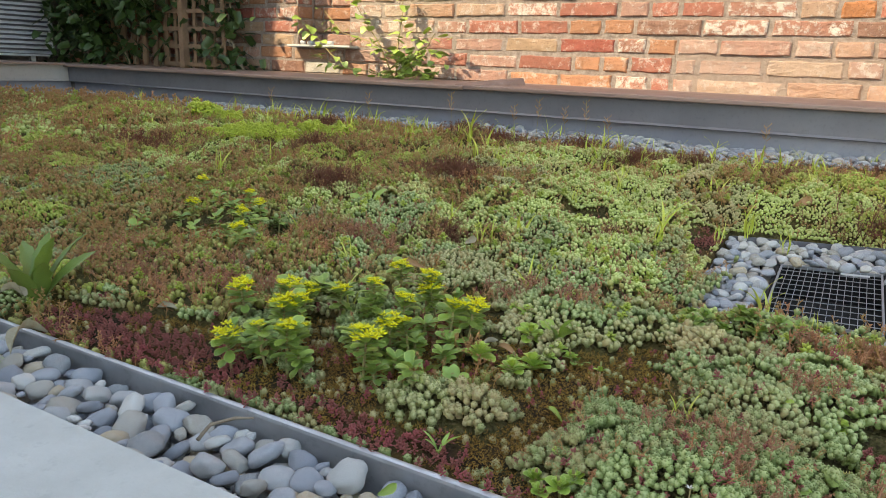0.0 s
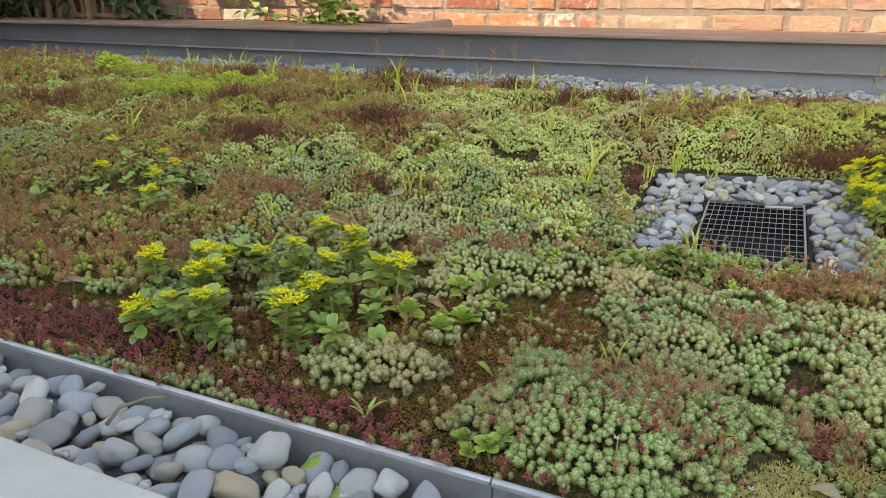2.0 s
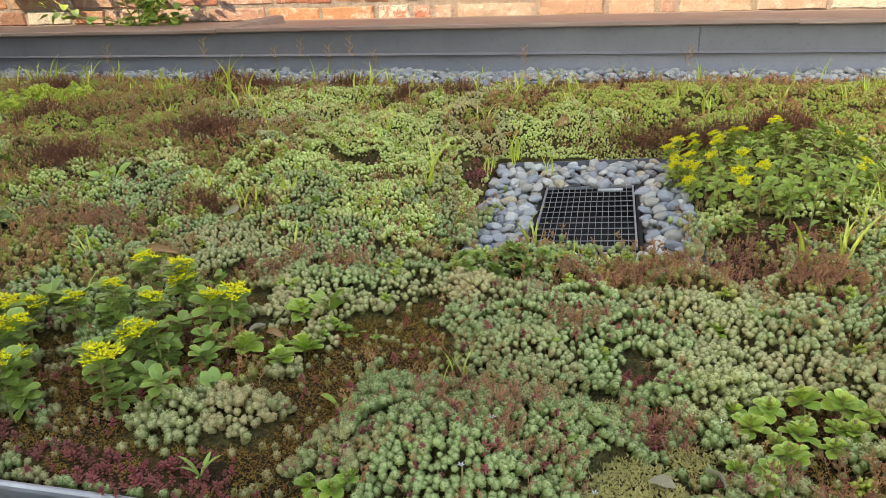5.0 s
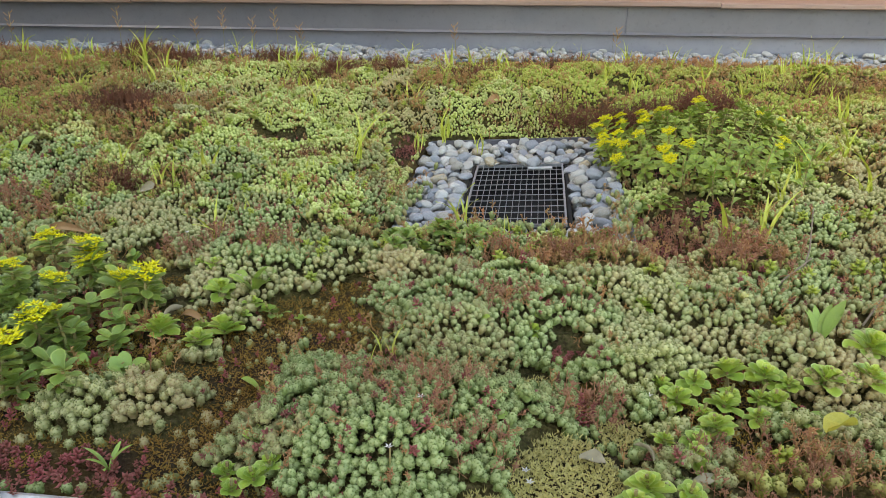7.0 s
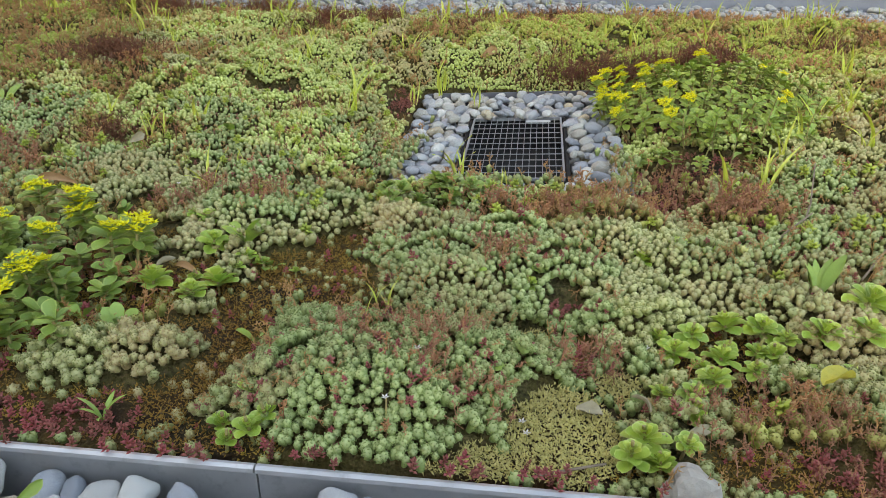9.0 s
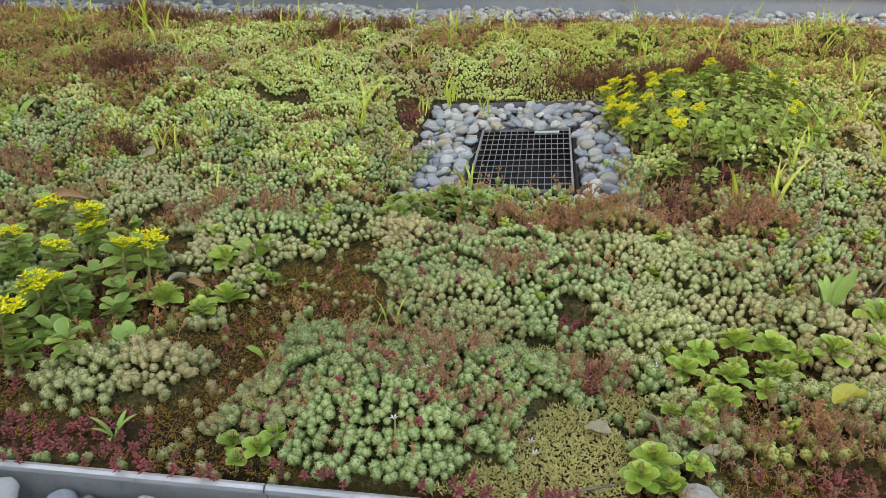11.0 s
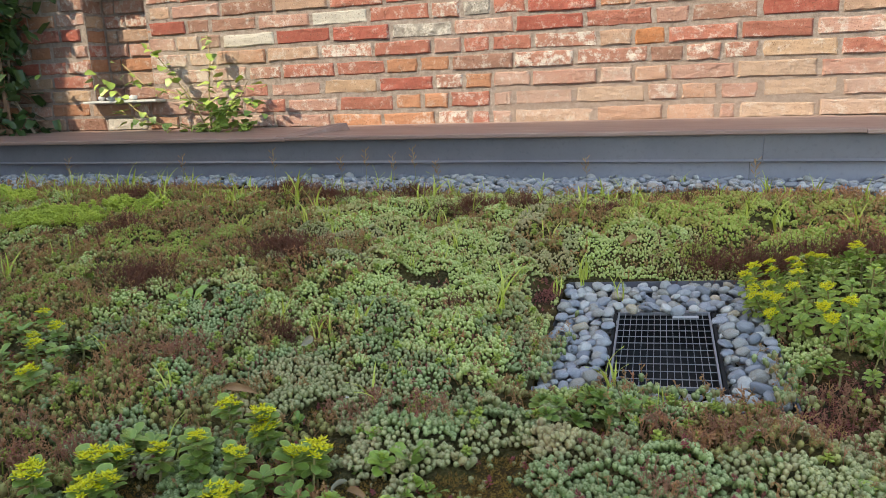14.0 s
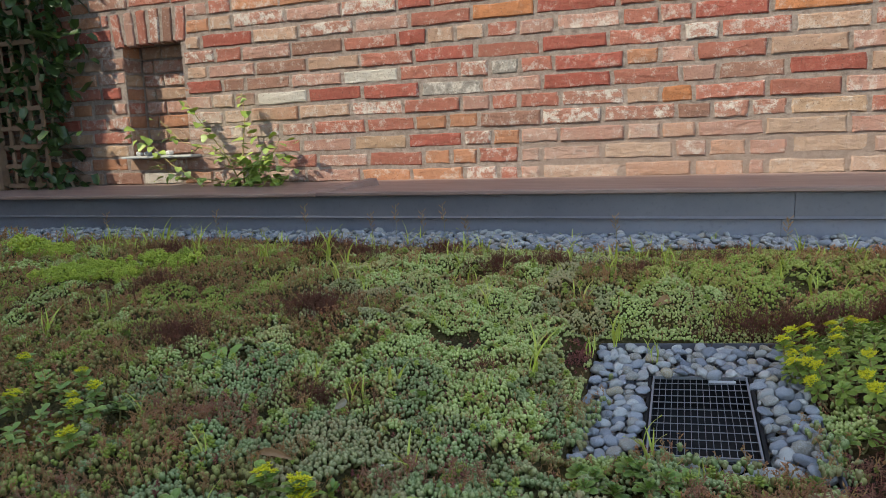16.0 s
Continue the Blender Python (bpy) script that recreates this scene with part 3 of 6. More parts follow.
for a, b in ((-3.2, -1.82), (-1.815, -0.1), (-0.0985, 1.6), (1.6015, 3.2)):
    part("edging_strip", prism_bm(profile, a, b), STEEL, edging)

# concrete slab on which the viewer stands
bm = box_bm(-3.2, 3.0, -1.0, 0.0, -0.12, 0.07, 0.012)
slab = tagged(new("pavement", link_mesh("pavement", bm, CONCRETE)), "pale worn concrete slab beside the gravel strip", "pavement", "", "structure")
slab.matrix_basis = pose(0.0, 0.578, 0.0, 0, 0, math.degrees(math.atan(EDGE_A)))
bm = box_bm(-4.3, 3.2, 0.4, 0.75, -0.12, -0.075)
tagged(new("gravel_base", link_mesh("gravel_base", bm, ROOFING)), "dark bottom of the gravel strip", "roof", "", "structure")

# far parapet: two sheets of flashing, overlapping, and a folded coping
COP_Y, COP_Z, WALL_Y = 2.80, 0.315, 3.296
parapet = thing("parapet", "grey sheet-metal parapet upstand with brown coping", "parapet", kind="structure")
upper = [(2.832, 0.314), (2.832, 0.222), (2.826, 0.214), (2.829, 0.212), (2.838, 0.220), (2.838, 0.314)]
for a, b, lift in ((-4.232, -2.55, 0.0), (-2.549, 0.334, 0.002), (0.336, 2.6, -0.001)):
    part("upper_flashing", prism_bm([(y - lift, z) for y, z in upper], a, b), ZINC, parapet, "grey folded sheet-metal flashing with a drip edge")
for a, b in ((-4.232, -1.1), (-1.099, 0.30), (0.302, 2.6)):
    part("lower_flashing", box_bm(a, b, 2.865, 2.870, -0.1, 0.30), ZINC_SKY_TONED, parapet, "weathered sheet-metal upstand, sky reflection put into its blue-grey")
part("parapet_core", box_bm(-4.6, 2.6, 2.872, 3.29, -0.1, 0.307), ROOFING, parapet)
cop = [(2.803, 0.300), (2.800, 0.303), (2.800, 0.313), (2.803, 0.316), (3.292, 0.327), (3.292, 0.321), (2.808, 0.310), (2.806, 0.300)]
for a, b, lift in ((-4.6, -1.40, 0.0), (-1.398, 0.62, 0.003), (0.622, 2.6, 0.0)):
    part("coping", prism_bm([(y, z + lift) for y, z in cop], a, b), COPING, parapet, "brown weathered sheet coping")
# the lifted fold where two coping sheets overlap
bm = bmesh.new()
pts = [(-1.44, 2.802, 0.318), (-1.28, 3.05, 0.324), (-1.24, 3.07, 0.325), (-1.35, 2.802, 0.319), (-1.435, 2.81, 0.324), (-1.275, 3.05, 0.356), (-1.25, 3.065, 0.354)]
v = [bm.verts.new(p) for p in pts]
for f in ((0, 1, 5, 4), (4, 5, 6, 3), (1, 2, 6, 5), (0, 4, 3), (2, 3, 6)):
    bm.faces.new([v[k] for k in f])
bmesh.ops.recalc_face_normals(bm, faces=bm.faces)
part("coping_fold", bm, COPING, parapet, "lifted folded sheet at the overlap")

# left parapet, returning towards the viewer
side = thing("side_parapet", "sheet-metal side parapet meeting the far parapet, bounced sun put into its pale colour", "parapet", kind="structure")
part("upper_flashing", prism_bm([(-4.236, 0.314), (-4.236, 0.222), (-4.228, 0.214), (-4.242, 0.220), (-4.242, 0.314)], -0.6, 2.83, "y"), ZINC_SUN_TONED, side)
part("lower_flashing", box_bm(-4.27, -4.264, -0.6, 2.86, -0.1, 0.30), ZINC_SKY_TONED, side)
part("parapet_core", box_bm(-4.9, -4.272, -0.6, 2.86, -0.1, 0.307), ROOFING, side)
part("coping", box_bm(-4.92, -4.205, -0.6, 2.796, 0.309, 0.321), COPING, side)

# ---- brick wall ----
WALL_X0, WALL_X1, WALL_TOP, PITCH = -6.4, 4.2, 3.1, 0.0745
NX0, NX1, NZ0, NZ1 = -2.765, -2.395, 0.478, 1.045      # the niche
wall = thing("wall_north", "old red brick wall with lime smears and a small niche", "wall", kind="structure")
MY = WALL_Y + 0.0062                               # the mortar lies a little behind the brick faces
bm = bmesh.new()
box_bm(WALL_X0, NX0, MY, MY + 0.3, -3.2, WALL_TOP, bm=bm)
box_bm(NX1, WALL_X1, MY, MY + 0.3, -3.2, WALL_TOP, bm=bm)
box_bm(NX0, NX1, MY, MY + 0.3, -3.2, NZ0, bm=bm)
box_bm(NX0, NX1, MY, MY + 0.3, NZ1, WALL_TOP, bm=bm)
box_bm(NX0, NX1, MY + 0.140, MY + 0.3, NZ0, NZ1, bm=bm)
part("mortar", bm, MORTAR, wall, "rough grey lime mortar")

brick_meshes = {}


def brick_mesh(length, height, variant, hue="r"):
    """A worn brick: chipped, chamfered front and plain sides, its front at y = 0."""
    key = (round(length, 3), round(height, 3), variant, hue)
    if key not in brick_meshes:
        r = random.Random(int(length * 1000) * 977 + int(height * 10000) * 31 + variant)
        bm = bmesh.new()
        rim, front = [], []
        n = 5 if length > 0.15 else 3
        outline = [(i / n, 0) for i in range(n)] + [(1, 0), (1, 0.5)] + [(1 - i / n, 1) for i in range(n)] + [(0, 1), (0, 0.5)]
        for u, w in outline:
            jx, jz = r.uniform(-0.004, 0.003), r.uniform(-0.003, 0.0022)
            rim.append((u * length + jx, w * height + jz))
        back = [bm.verts.new((x, 0.05, z)) for x, z in rim]
        lip = [bm.verts.new((x, 0.0045 + r.uniform(-0.001, 0.003), z)) for x, z in rim]
        cx, cz = length / 2, height / 2
        for x, z in rim:
            front.append(bm.verts.new((cx + (x - cx) * (1 - 0.007 / length * 2), r.uniform(-0.002, 0.002), cz + (z - cz) * (1 - 0.0045 / height * 2))))
        k = len(rim)
        for i in range(k):
            j = (i + 1) % k
            bm.faces.new((back[i], back[j], lip[j], lip[i]))
            bm.faces.new((lip[i], lip[j], front[j], front[i]))
        mid = bm.verts.new((cx, r.uniform(-0.003, 0.001), cz))
        for i in range(k):
            bm.faces.new((front[i], front[(i + 1) % k], mid))
        bmesh.ops.recalc_face_normals(bm, faces=bm.faces)
        brick_meshes[key] = link_mesh("brick", bm, BRICKS[hue])
    return brick_meshes[key]


LENGTHS = (0.252, 0.246, 0.240, 0.118, 0.124, 0.168)


# the courses that stand over the coping: where each begins, then hue and length in centimetres, brick by brick
BOND = ((-2.191, "p13 p31 p28 o24 o24 w14 r8 p8 t33 o25 o18 r6 y26 t24"), (-2.424, "p23 r28 r22 p25 r26 o12 o11 r17 p8 p24 y27 w11 o13 r13 y26 p16"),
        (-2.397, "w19 p22 R21 p26 y26 R25 w12 o11 p15 r26 p12 o12 r23 y27 r24"), (-2.390, "p15 w16 w19 w17 r26 r23 o14 o13 b26 w24 w27 b12 w12 w12 y25 r17"),
        (-2.390, "w21 t14 o26 t26 w25 r26 p12 r11 r16 w25 t12 O11 r25 r24 p25"), (-2.390, "p15 t12 b11 W27 R27 R27 g27 p25 R27 r25 p12 b23 R25 t18"),
        (-2.373, "R20 b12 b24 p26 W27 r27 w12 g12 r13 R27 o12 p12 r24 t26 p23"), (-2.369, "t12 p26 b27 t26 r25 R27 r27 R26 r27 w12 r24 t24 r16"),
        (-2.379, "w18 r14 p26 b26 r26 R12 t12 t12 r13 p14 p25 r13 r11 R26 O32 r15"), (-2.371, "t10 R28 t24 w27 p26 r27 O26 R32 r13 o13 R25 r10 p22"), (-2.348, "o13 t12 w28 p28 w26 R15 r26 o14 r25"))


def courses():
    """Rows of stretchers with stray headers, as (x, z, length, height, hue)."""
    r = random.Random(11)
    out = []
    z = 0.3265 - 7 * PITCH
    row = -7
    hues = "".join(h * n for h, n in (("r", 6), ("R", 4), ("p", 4), ("o", 3), ("t", 3), ("w", 3), ("b", 3), ("y", 1), ("W", 1), ("g", 1)))
    while z < WALL_TOP - 0.07:
        start, plan = BOND[row] if 0 <= row < len(BOND) else (9.0, "")
        tokens = plan.split()
        x = -4.9 + r.uniform(-0.1, 0.1) + (row % 2) * 0.13
        while x < 1.95:
            joint = r.uniform(0.011, 0.021)
            length, hue = LENGTHS[r.choices(range(6), (4, 4, 4, 3.6, 3.4, 2.2))[0]], r.choice(hues)
            if tokens and x >= start - 0.001:
                hue, length, joint = tokens[0][0], int(tokens[0][1:]) / 100 - 0.002, 0.016
                tokens.pop(0)
            elif tokens and x + length > start - 0.05:
                length = start - 0.015 - x
                joint = 0.015
            if length > 0.03:
                out.append((x, z + r.uniform(-0.002, 0.002) + 0.004 * math.sin(x * 1.7 + row), length, r.choice((0.0575, 0.0555, 0.0595)), hue))
            x += length + joint
        z += PITCH
        row += 1
    return out


def lay_bricks():
    r = random.Random(5)
    spare = []
    arch_lo, arch_hi = NX0 - 0.06, NX1 + 0.03
    for x, z, length, height, hue in courses():
        if z < 0.25:
            continue
        ends = (x, x + length)
        inside = ends[1] > NX0 and ends[0] < NX1 and z + height > NZ0 and z < NZ1
        on_arch = ends[1] > arch_lo and ends[0] < arch_hi and z + height > NZ1 - 0.04 and z < NZ1 + 0.17
        y = WALL_Y + r.uniform(-0.003, 0.004)
        if inside or on_arch:
            # keep the piece of the brick that lies beside the opening
            left, right = (arch_lo, arch_hi) if on_arch else (NX0, NX1)
            if ends[0] < left - 0.05:
                length = left - ends[0] - 0.004
            elif ends[1] > right + 0.05:
                x, length = right + 0.004, ends[1] - right - 0.004
            else:
                continue
            length = round(length / 0.02) * 0.02
            if length < 0.04:
                continue
        # joints filled flush with slurry low on the wall
        sunk = 0.001 if (x > -0.66 and z < 0.53) else 0.0
        me = brick_mesh(length, height, r.randrange(4), hue)
        if -3.3 < x < 1.45 and z < 1.26:
            ob = part("brick", me, None, wall)
            ob.location, ob.rotation_euler = (x, y + sunk, z), (0, radians(r.uniform(-0.5, 0.5)), 0)
        else:
            spare.append((x, y, z, me))
    return spare


SPARE_BRICKS = lay_bricks()


def join_spare():
    verts, faces, kinds_of, n = [], [], [], 0
    order = {"old_brick_" + hue: i for i, hue in enumerate(BRICKS)}
    for x, y, z, me in SPARE_BRICKS:
        co = np.zeros(len(me.vertices) * 3)
        me.vertices.foreach_get("co", co)
        verts.append(co.reshape(-1, 3) + (x, y, z))
        faces += [tuple(k + n for k in p.vertices) for p in me.polygons]
        kinds_of += [order[me.materials[0].name]] * len(me.polygons)
        n += len(me.vertices)
    out = bpy.data.meshes.new("brickwork")
    out.from_pydata(np.concatenate(verts).tolist(), [], faces)
    for hue in BRICKS:
        out.materials.append(BRICKS[hue])
    out.polygons.foreach_set("material_index", kinds_of)
    ob = new("brickwork", out)
    ob.parent = wall
    tagged(ob, "more old red bricks of the same wall", "", "", "stuff")


join_spare()

# niche: flat arch of bricks on end, bricks at the back, a stone sill with pebbles on it
for i in range(6):
    me = brick_mesh(0.168, 0.056, i % 4, "rprwbr"[i])
    ob = part("arch_brick", me, None, wall)
    lean = -6 + 12 * (i / 5)
    x = NX0 - 0.045 + i * 0.0765 + 0.062
    ob.matrix_basis = pose(x, WALL_Y - 0.002, NZ1 - 0.008 - 0.002 * abs(i - 2.5), 0, -90 + lean, 0)
for row in range(8):
    z = NZ0 + 0.004 + row * 0.0715
    for x, length in ((NX0 + 0.004 + (row % 2) * 0.06 - 0.06, 0.124), (NX0 + 0.076 + (row % 2) * 0.06, 0.246), (NX0 + 0.34 + (row % 2) * 0.0, 0.118)):
        x0, x1 = max(x, NX0 + 0.002), min(x + length, NX1 - 0.002)
        if x1 - x0 > 0.03:
            ob = part("brick", brick_mesh(round((x1 - x0) / 0.02) * 0.02, 0.06, row % 4, "ptoptwpt"[row]), None, wall)
            ob.location = (x0, MY + 0.127, z)
for row in range(8):
    for x, turn in ((NX0, 90), (NX1, -90)):
        ob = part("brick", brick_mesh(0.118, 0.06, (row + 1) % 4, "otoroybo"[row]), None, wall)
        z = NZ0 + 0.004 + row * 0.0715
        ob.matrix_basis = pose(x + 0.004, WALL_Y + 0.008, z, 0, 0, 90) if turn > 0 else pose(x - 0.004, WALL_Y + 0.126, z, 0, 0, -90)
bm = box_bm(NX0 - 0.02, NX1 + 0.06, WALL_Y - 0.07, MY + 0.12, NZ0 - 0.013, NZ0, 0.004)
part("niche_sill", bm, CONCRETE, wall, "pale stone sill of the niche")

# unseen block added behind the viewer to shade the bed; white side wall
house = thing("house", "unseen plain pale plastered house block added to shade the bed", "house", kind="structure")
part("wall", box_bm(-12.5, -0.6, -1.6, -1.05, -3.2, 5.33), PLASTER, house)
part("roof", prism_bm([(-6.0, 6.4), (-1.0, 5.31), (-1.0, 5.23), (-6.0, 6.2)], -12.7, -0.4), ROOFING, house)
# side wall, its unseen height and near end set to shade the vine
tagged(new("wall_west", link_mesh("wall_west", box_bm(-5.7, -5.4, 0.36, 3.29, -3.2, 4.7), PLASTER)), "white plastered side wall behind the air vent", "wall", "", "structure")

# ---- pebbles ----
def pebble_mesh(seed, level):
    r = random.Random(seed)
    bm = bmesh.new()
    bmesh.ops.create_icosphere(bm, subdivisions=level, radius=0.5)
    flat, wide, off = r.uniform(0.42, 0.78), r.uniform(0.6, 0.98), Vector((r.random() * 50, 0, 0))
    boxy = r.uniform(0.0, 0.7)
    for v in bm.verts:
        p = v.co.normalized()
        q = Vector([math.copysign(abs(c) ** (1 - 0.35 * boxy), c) for c in p])
        q *= 0.5 * (1 + 0.29 * noise.noise(p * 1.0 + off) + 0.10 * noise.noise(p * 2.2 + off))
        v.co = Vector((q.x, q.y * wide, q.z * flat))
    return bm


PEBBLES = [link_mesh("pebble", pebble_mesh(i, 3 if i < 14 else 2), STONE, True) for i in range(28)]
BOX_PEBBLES = [link_mesh("pebble", pebble_mesh(i + 100, 3 if i < 10 else 2), STONE_BOX, True) for i in range(14)]
GREY_PEBBLES = [link_mesh("pebble", pebble_mesh(i + 60, 2), STONE_FAR, True) for i in range(28)]
SMALL = [link_mesh("pebble", pebble_mesh(i + 28, 1), STONE, True) for i in range(14)]


def packed(inside, x0, x1, y0, y1, sizes, tries, seed, fill=0.80):
    """Circles thrown into an area so that they barely overlap: x, y, size."""
    r = random.Random(seed)
    out, grid, cell = [], {}, max(sizes)
    for k in range(tries):
        s = sizes[1] + (sizes[0] - sizes[1]) * (k / tries) ** 0.6 * 1.0
        s *= r.uniform(0.85, 1.15)
        x, y = r.uniform(x0, x1), r.uniform(y0, y1)
        if not inside(x, y):
            continue
        i, j = int(x // cell), int(y // cell)
        near = [q for a in (-1, 0, 1) for b in (-1, 0, 1) for q in grid.get((i + a, j + b), ())]
        if all((x - q[0]) ** 2 + (y - q[1]) ** 2 > (0.5 * fill * (s + q[2])) ** 2 for q in near):
            out.append((x, y, s))
            grid.setdefault((i, j), []).append((x, y, s))
    return out


def lay_pebbles(parent, spots, height, seed, near, first=0, last=28, mesh_count=300, meshes=None, loose=None):
    """The first ones as stones of their own, the rest joined."""
    r = random.Random(seed)
    rest = []
    for n, (x, y, s) in enumerate(spots):
        z = height(x, y)
        turn = pose(x, y, z, r.uniform(-28, 28), r.uniform(-28, 28), r.uniform(0, 360))
        k = r.randrange(first, last)
        m = turn @ Matrix.Diagonal((s * 1.2, s * 1.12, s, 1))
        if near(x, y) and mesh_count > 0:
            ob = part("pebble", (meshes or PEBBLES)[k], None, parent)
            ob.matrix_basis = m
            mesh_count -= 1
        else:
            rest.append((k % 14, m))
    if rest:
        batches = []
        for k, m in rest:
            me = SMALL[k]
            co = np.zeros(len(me.vertices) * 3)
            me.vertices.foreach_get("co", co)
            co = co.reshape(-1, 3) @ np.array(m.to_3x3()).T + np.array(m.translation)
            tri = np.zeros(len(me.polygons) * 3, int)
            me.polygons.foreach_get("vertices", tri)
            batches.append((co, tri.reshape(-1, 3), np.zeros(len(co)), np.zeros(len(co))))
        ob = new("loose_pebbles", tri_mesh("loose_pebbles", batches, loose or STONE_LOOSE))
        ob.parent = parent
        tagged(ob, "more grey river pebbles of the same gravel", "", "", "stuff")


front_gravel = thing("front_gravel", "large grey river pebbles between slab and edging", "gravel", kind="structure")
in_front = lambda x, y: 0.578 + EDGE_A * x - 0.03 < y < edge_y(x) - 0.022
low = packed(in_front, -1.5, 0.7, 0.45, 0.76, (0.025, 0.04), 4000, 3, 0.7)
lay_pebbles(front_gravel, low, lambda x, y: -0.034, 4, lambda x, y: False)
top = packed(in_front, -1.5, 0.7, 0.45, 0.76, (0.013, 0.034), 26000, 1, 0.84)
jig = random.Random(2)
lay_pebbles(front_gravel, top, lambda x, y: -0.011 + jig.uniform(-0.009, 0.009), 6, lambda x, y: -1.05 < x < 0.12, 0, 14, 300)

# far gravel strip along the parapet
far_gravel = thing("far_gravel", "narrow strip of grey pebbles along the parapet", "gravel", kind="structure")
strip = lambda x, y: 2.60 + 0.05 * math.sin(x * 3.1) + 0.03 * math.sin(x * 7.7) < y < 2.85
spots = packed(strip, -4.2, 1.9, 2.5, 2.86, (0.016, 0.034), 30000, 8, 0.76)
lay_pebbles(far_gravel, spots, lambda x, y: float(ground_z(x, y)) + 0.014 + jig.uniform(-0.006, 0.012), 9, lambda x, y: -1.9 < x < 0.9, 14, 28, 300, GREY_PEBBLES, STONE_FAR_LOOSE)
strip2 = lambda x, y: -4.22 < x < -4.02 and 1.9 < y < 2.7
spots = packed(strip2, -4.24, -4.0, 1.9, 2.7, (0.03, 0.045), 900, 18, 0.74)
lay_pebbles(far_gravel, spots, lambda x, y: float(ground_z(x, y)) + 0.014, 19, lambda x, y: False, loose=STONE_FAR_LOOSE)

# ---- inspection box: frame, grating, pebbles round it ----
box_at = pose(BX, BY, -0.020, 3.8, -3.5, BTURN)
inspection = thing("inspection_box", "square metal-framed inspection box with grating among pebbles", "drain box", m=box_at)
for name, a in (("frame_side", (-0.207, -0.204, -0.270, 0.270)), ("frame_side", (0.204, 0.207, -0.270, 0.270)), ("frame_side", (-0.207, 0.207, 0.267, 0.270)), ("frame_side", (-0.207, 0.207, -0.270, -0.267))):
    part(name, box_bm(*a, -0.05, 0.053 if a[2] > -0.26 else 0.036), ZINC, inspection, "thin galvanised frame edge")
GX, GY, GW, GL, GZ = 0.013, -0.062, 0.170, 0.311, 0.047
# a shallow black sheet, painted in for the darkness down the shaft
grate = part("grating", box_bm(GX - GW / 2 - 0.012, GX + GW / 2 + 0.012, GY - GL / 2 - 0.012, GY + GL / 2 + 0.012, -0.035, -0.02), SHAFT_SHADE, inspection, "flat black sheet standing in for the shaft's shade below the grating")
bar = link_mesh("bearing_bar", box_bm(-0.0005, 0.0005, -GL / 2, GL / 2, -0.0015, 0.0), GRATE)
for i in range(16):
    ob = part("bearing_bar", bar, None, grate)
    ob.location = (GX - GW / 2 + GW * i / 15, GY, GZ)
cross = link_mesh("cross_bar", box_bm(-GW / 2, GW / 2, -0.0006, 0.0006, -0.001, 0.0003), GRATE)
for i in range(12):
    ob = part("cross_bar", cross, None, grate)
    ob.location = (GX, GY - GL / 2 + GL * i / 11, GZ)
for a in ((-GW / 2 - 0.003, -GW / 2, -GL / 2, GL / 2), (GW / 2, GW / 2 + 0.003, -GL / 2, GL / 2), (-GW / 2 - 0.003, GW / 2 + 0.003, -GL / 2 - 0.003, -GL / 2), (-GW / 2 - 0.003, GW / 2 + 0.003, GL / 2, GL / 2 + 0.003)):
    part("grating_rim", box_bm(GX + a[0], GX + a[1], GY + a[2], GY + a[3], GZ - 0.004, GZ + 0.002), GRATE, grate)
# rim pieces coloured black so that the shaft's shade is in their colour
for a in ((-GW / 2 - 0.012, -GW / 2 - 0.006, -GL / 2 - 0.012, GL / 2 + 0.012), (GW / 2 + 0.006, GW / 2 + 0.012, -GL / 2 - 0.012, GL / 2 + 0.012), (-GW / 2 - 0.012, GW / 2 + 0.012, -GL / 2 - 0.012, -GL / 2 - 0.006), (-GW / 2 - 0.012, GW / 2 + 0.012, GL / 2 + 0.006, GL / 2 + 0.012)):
    part("shaft_rim", box_bm(GX + a[0], GX + a[1], GY + a[2], GY + a[3], -0.03, GZ - 0.002), SHAFT_SHADE, inspection, "metal rim that carries the grating, blackened as shaft shade")
part("nameplate", box_bm(GX + 0.018, GX + 0.066, GY + GL / 2 - 0.028, GY + GL / 2 - 0.018, GZ + 0.0012, GZ + 0.003), GALV, grate, "small blank metal plate")
# the ring of a lifting eye at one corner
ring = [(GX - GW / 2 + 0.016 + 0.008 * math.cos(k * 0.5236), GY - GL / 2 + 0.018 + 0.008 * math.sin(k * 0.5236), GZ + 0.003) for k in range(13)]
part("lifting_ring", tube_bm(ring, 0.0012, 5), GRATE, grate, "dull metal lifting ring", True)

box_gravel = thing("box_gravel", "smooth grey pebbles filling the inspection box", "gravel", kind="structure", m=box_at)
in_box = lambda x, y: abs(x) < 0.194 and abs(y) < 0.257 and not (abs(x - GX) < GW / 2 + 0.018 and abs(y - GY) < GL / 2 + 0.018)
low = packed(in_box, -0.196, 0.196, -0.28, 0.28, (0.020, 0.026), 2500, 23, 0.72)
lay_pebbles(box_gravel, low, lambda x, y: 0.014, 24, lambda x, y: False)
top = packed(in_box, -0.196, 0.196, -0.28, 0.28, (0.013, 0.027), 9000, 21, 0.84)
lay_pebbles(box_gravel, [(GX - 0.06 + 0.03 * k + jig.uniform(-0.008, 0.008), GY + GL / 2 + jig.uniform(-0.012, 0.004), 0.022 + 0.004 * (k % 2)) for k in range(5)], lambda x, y: GZ + 0.010, 25, lambda x, y: True, 0, 14, 5, BOX_PEBBLES)
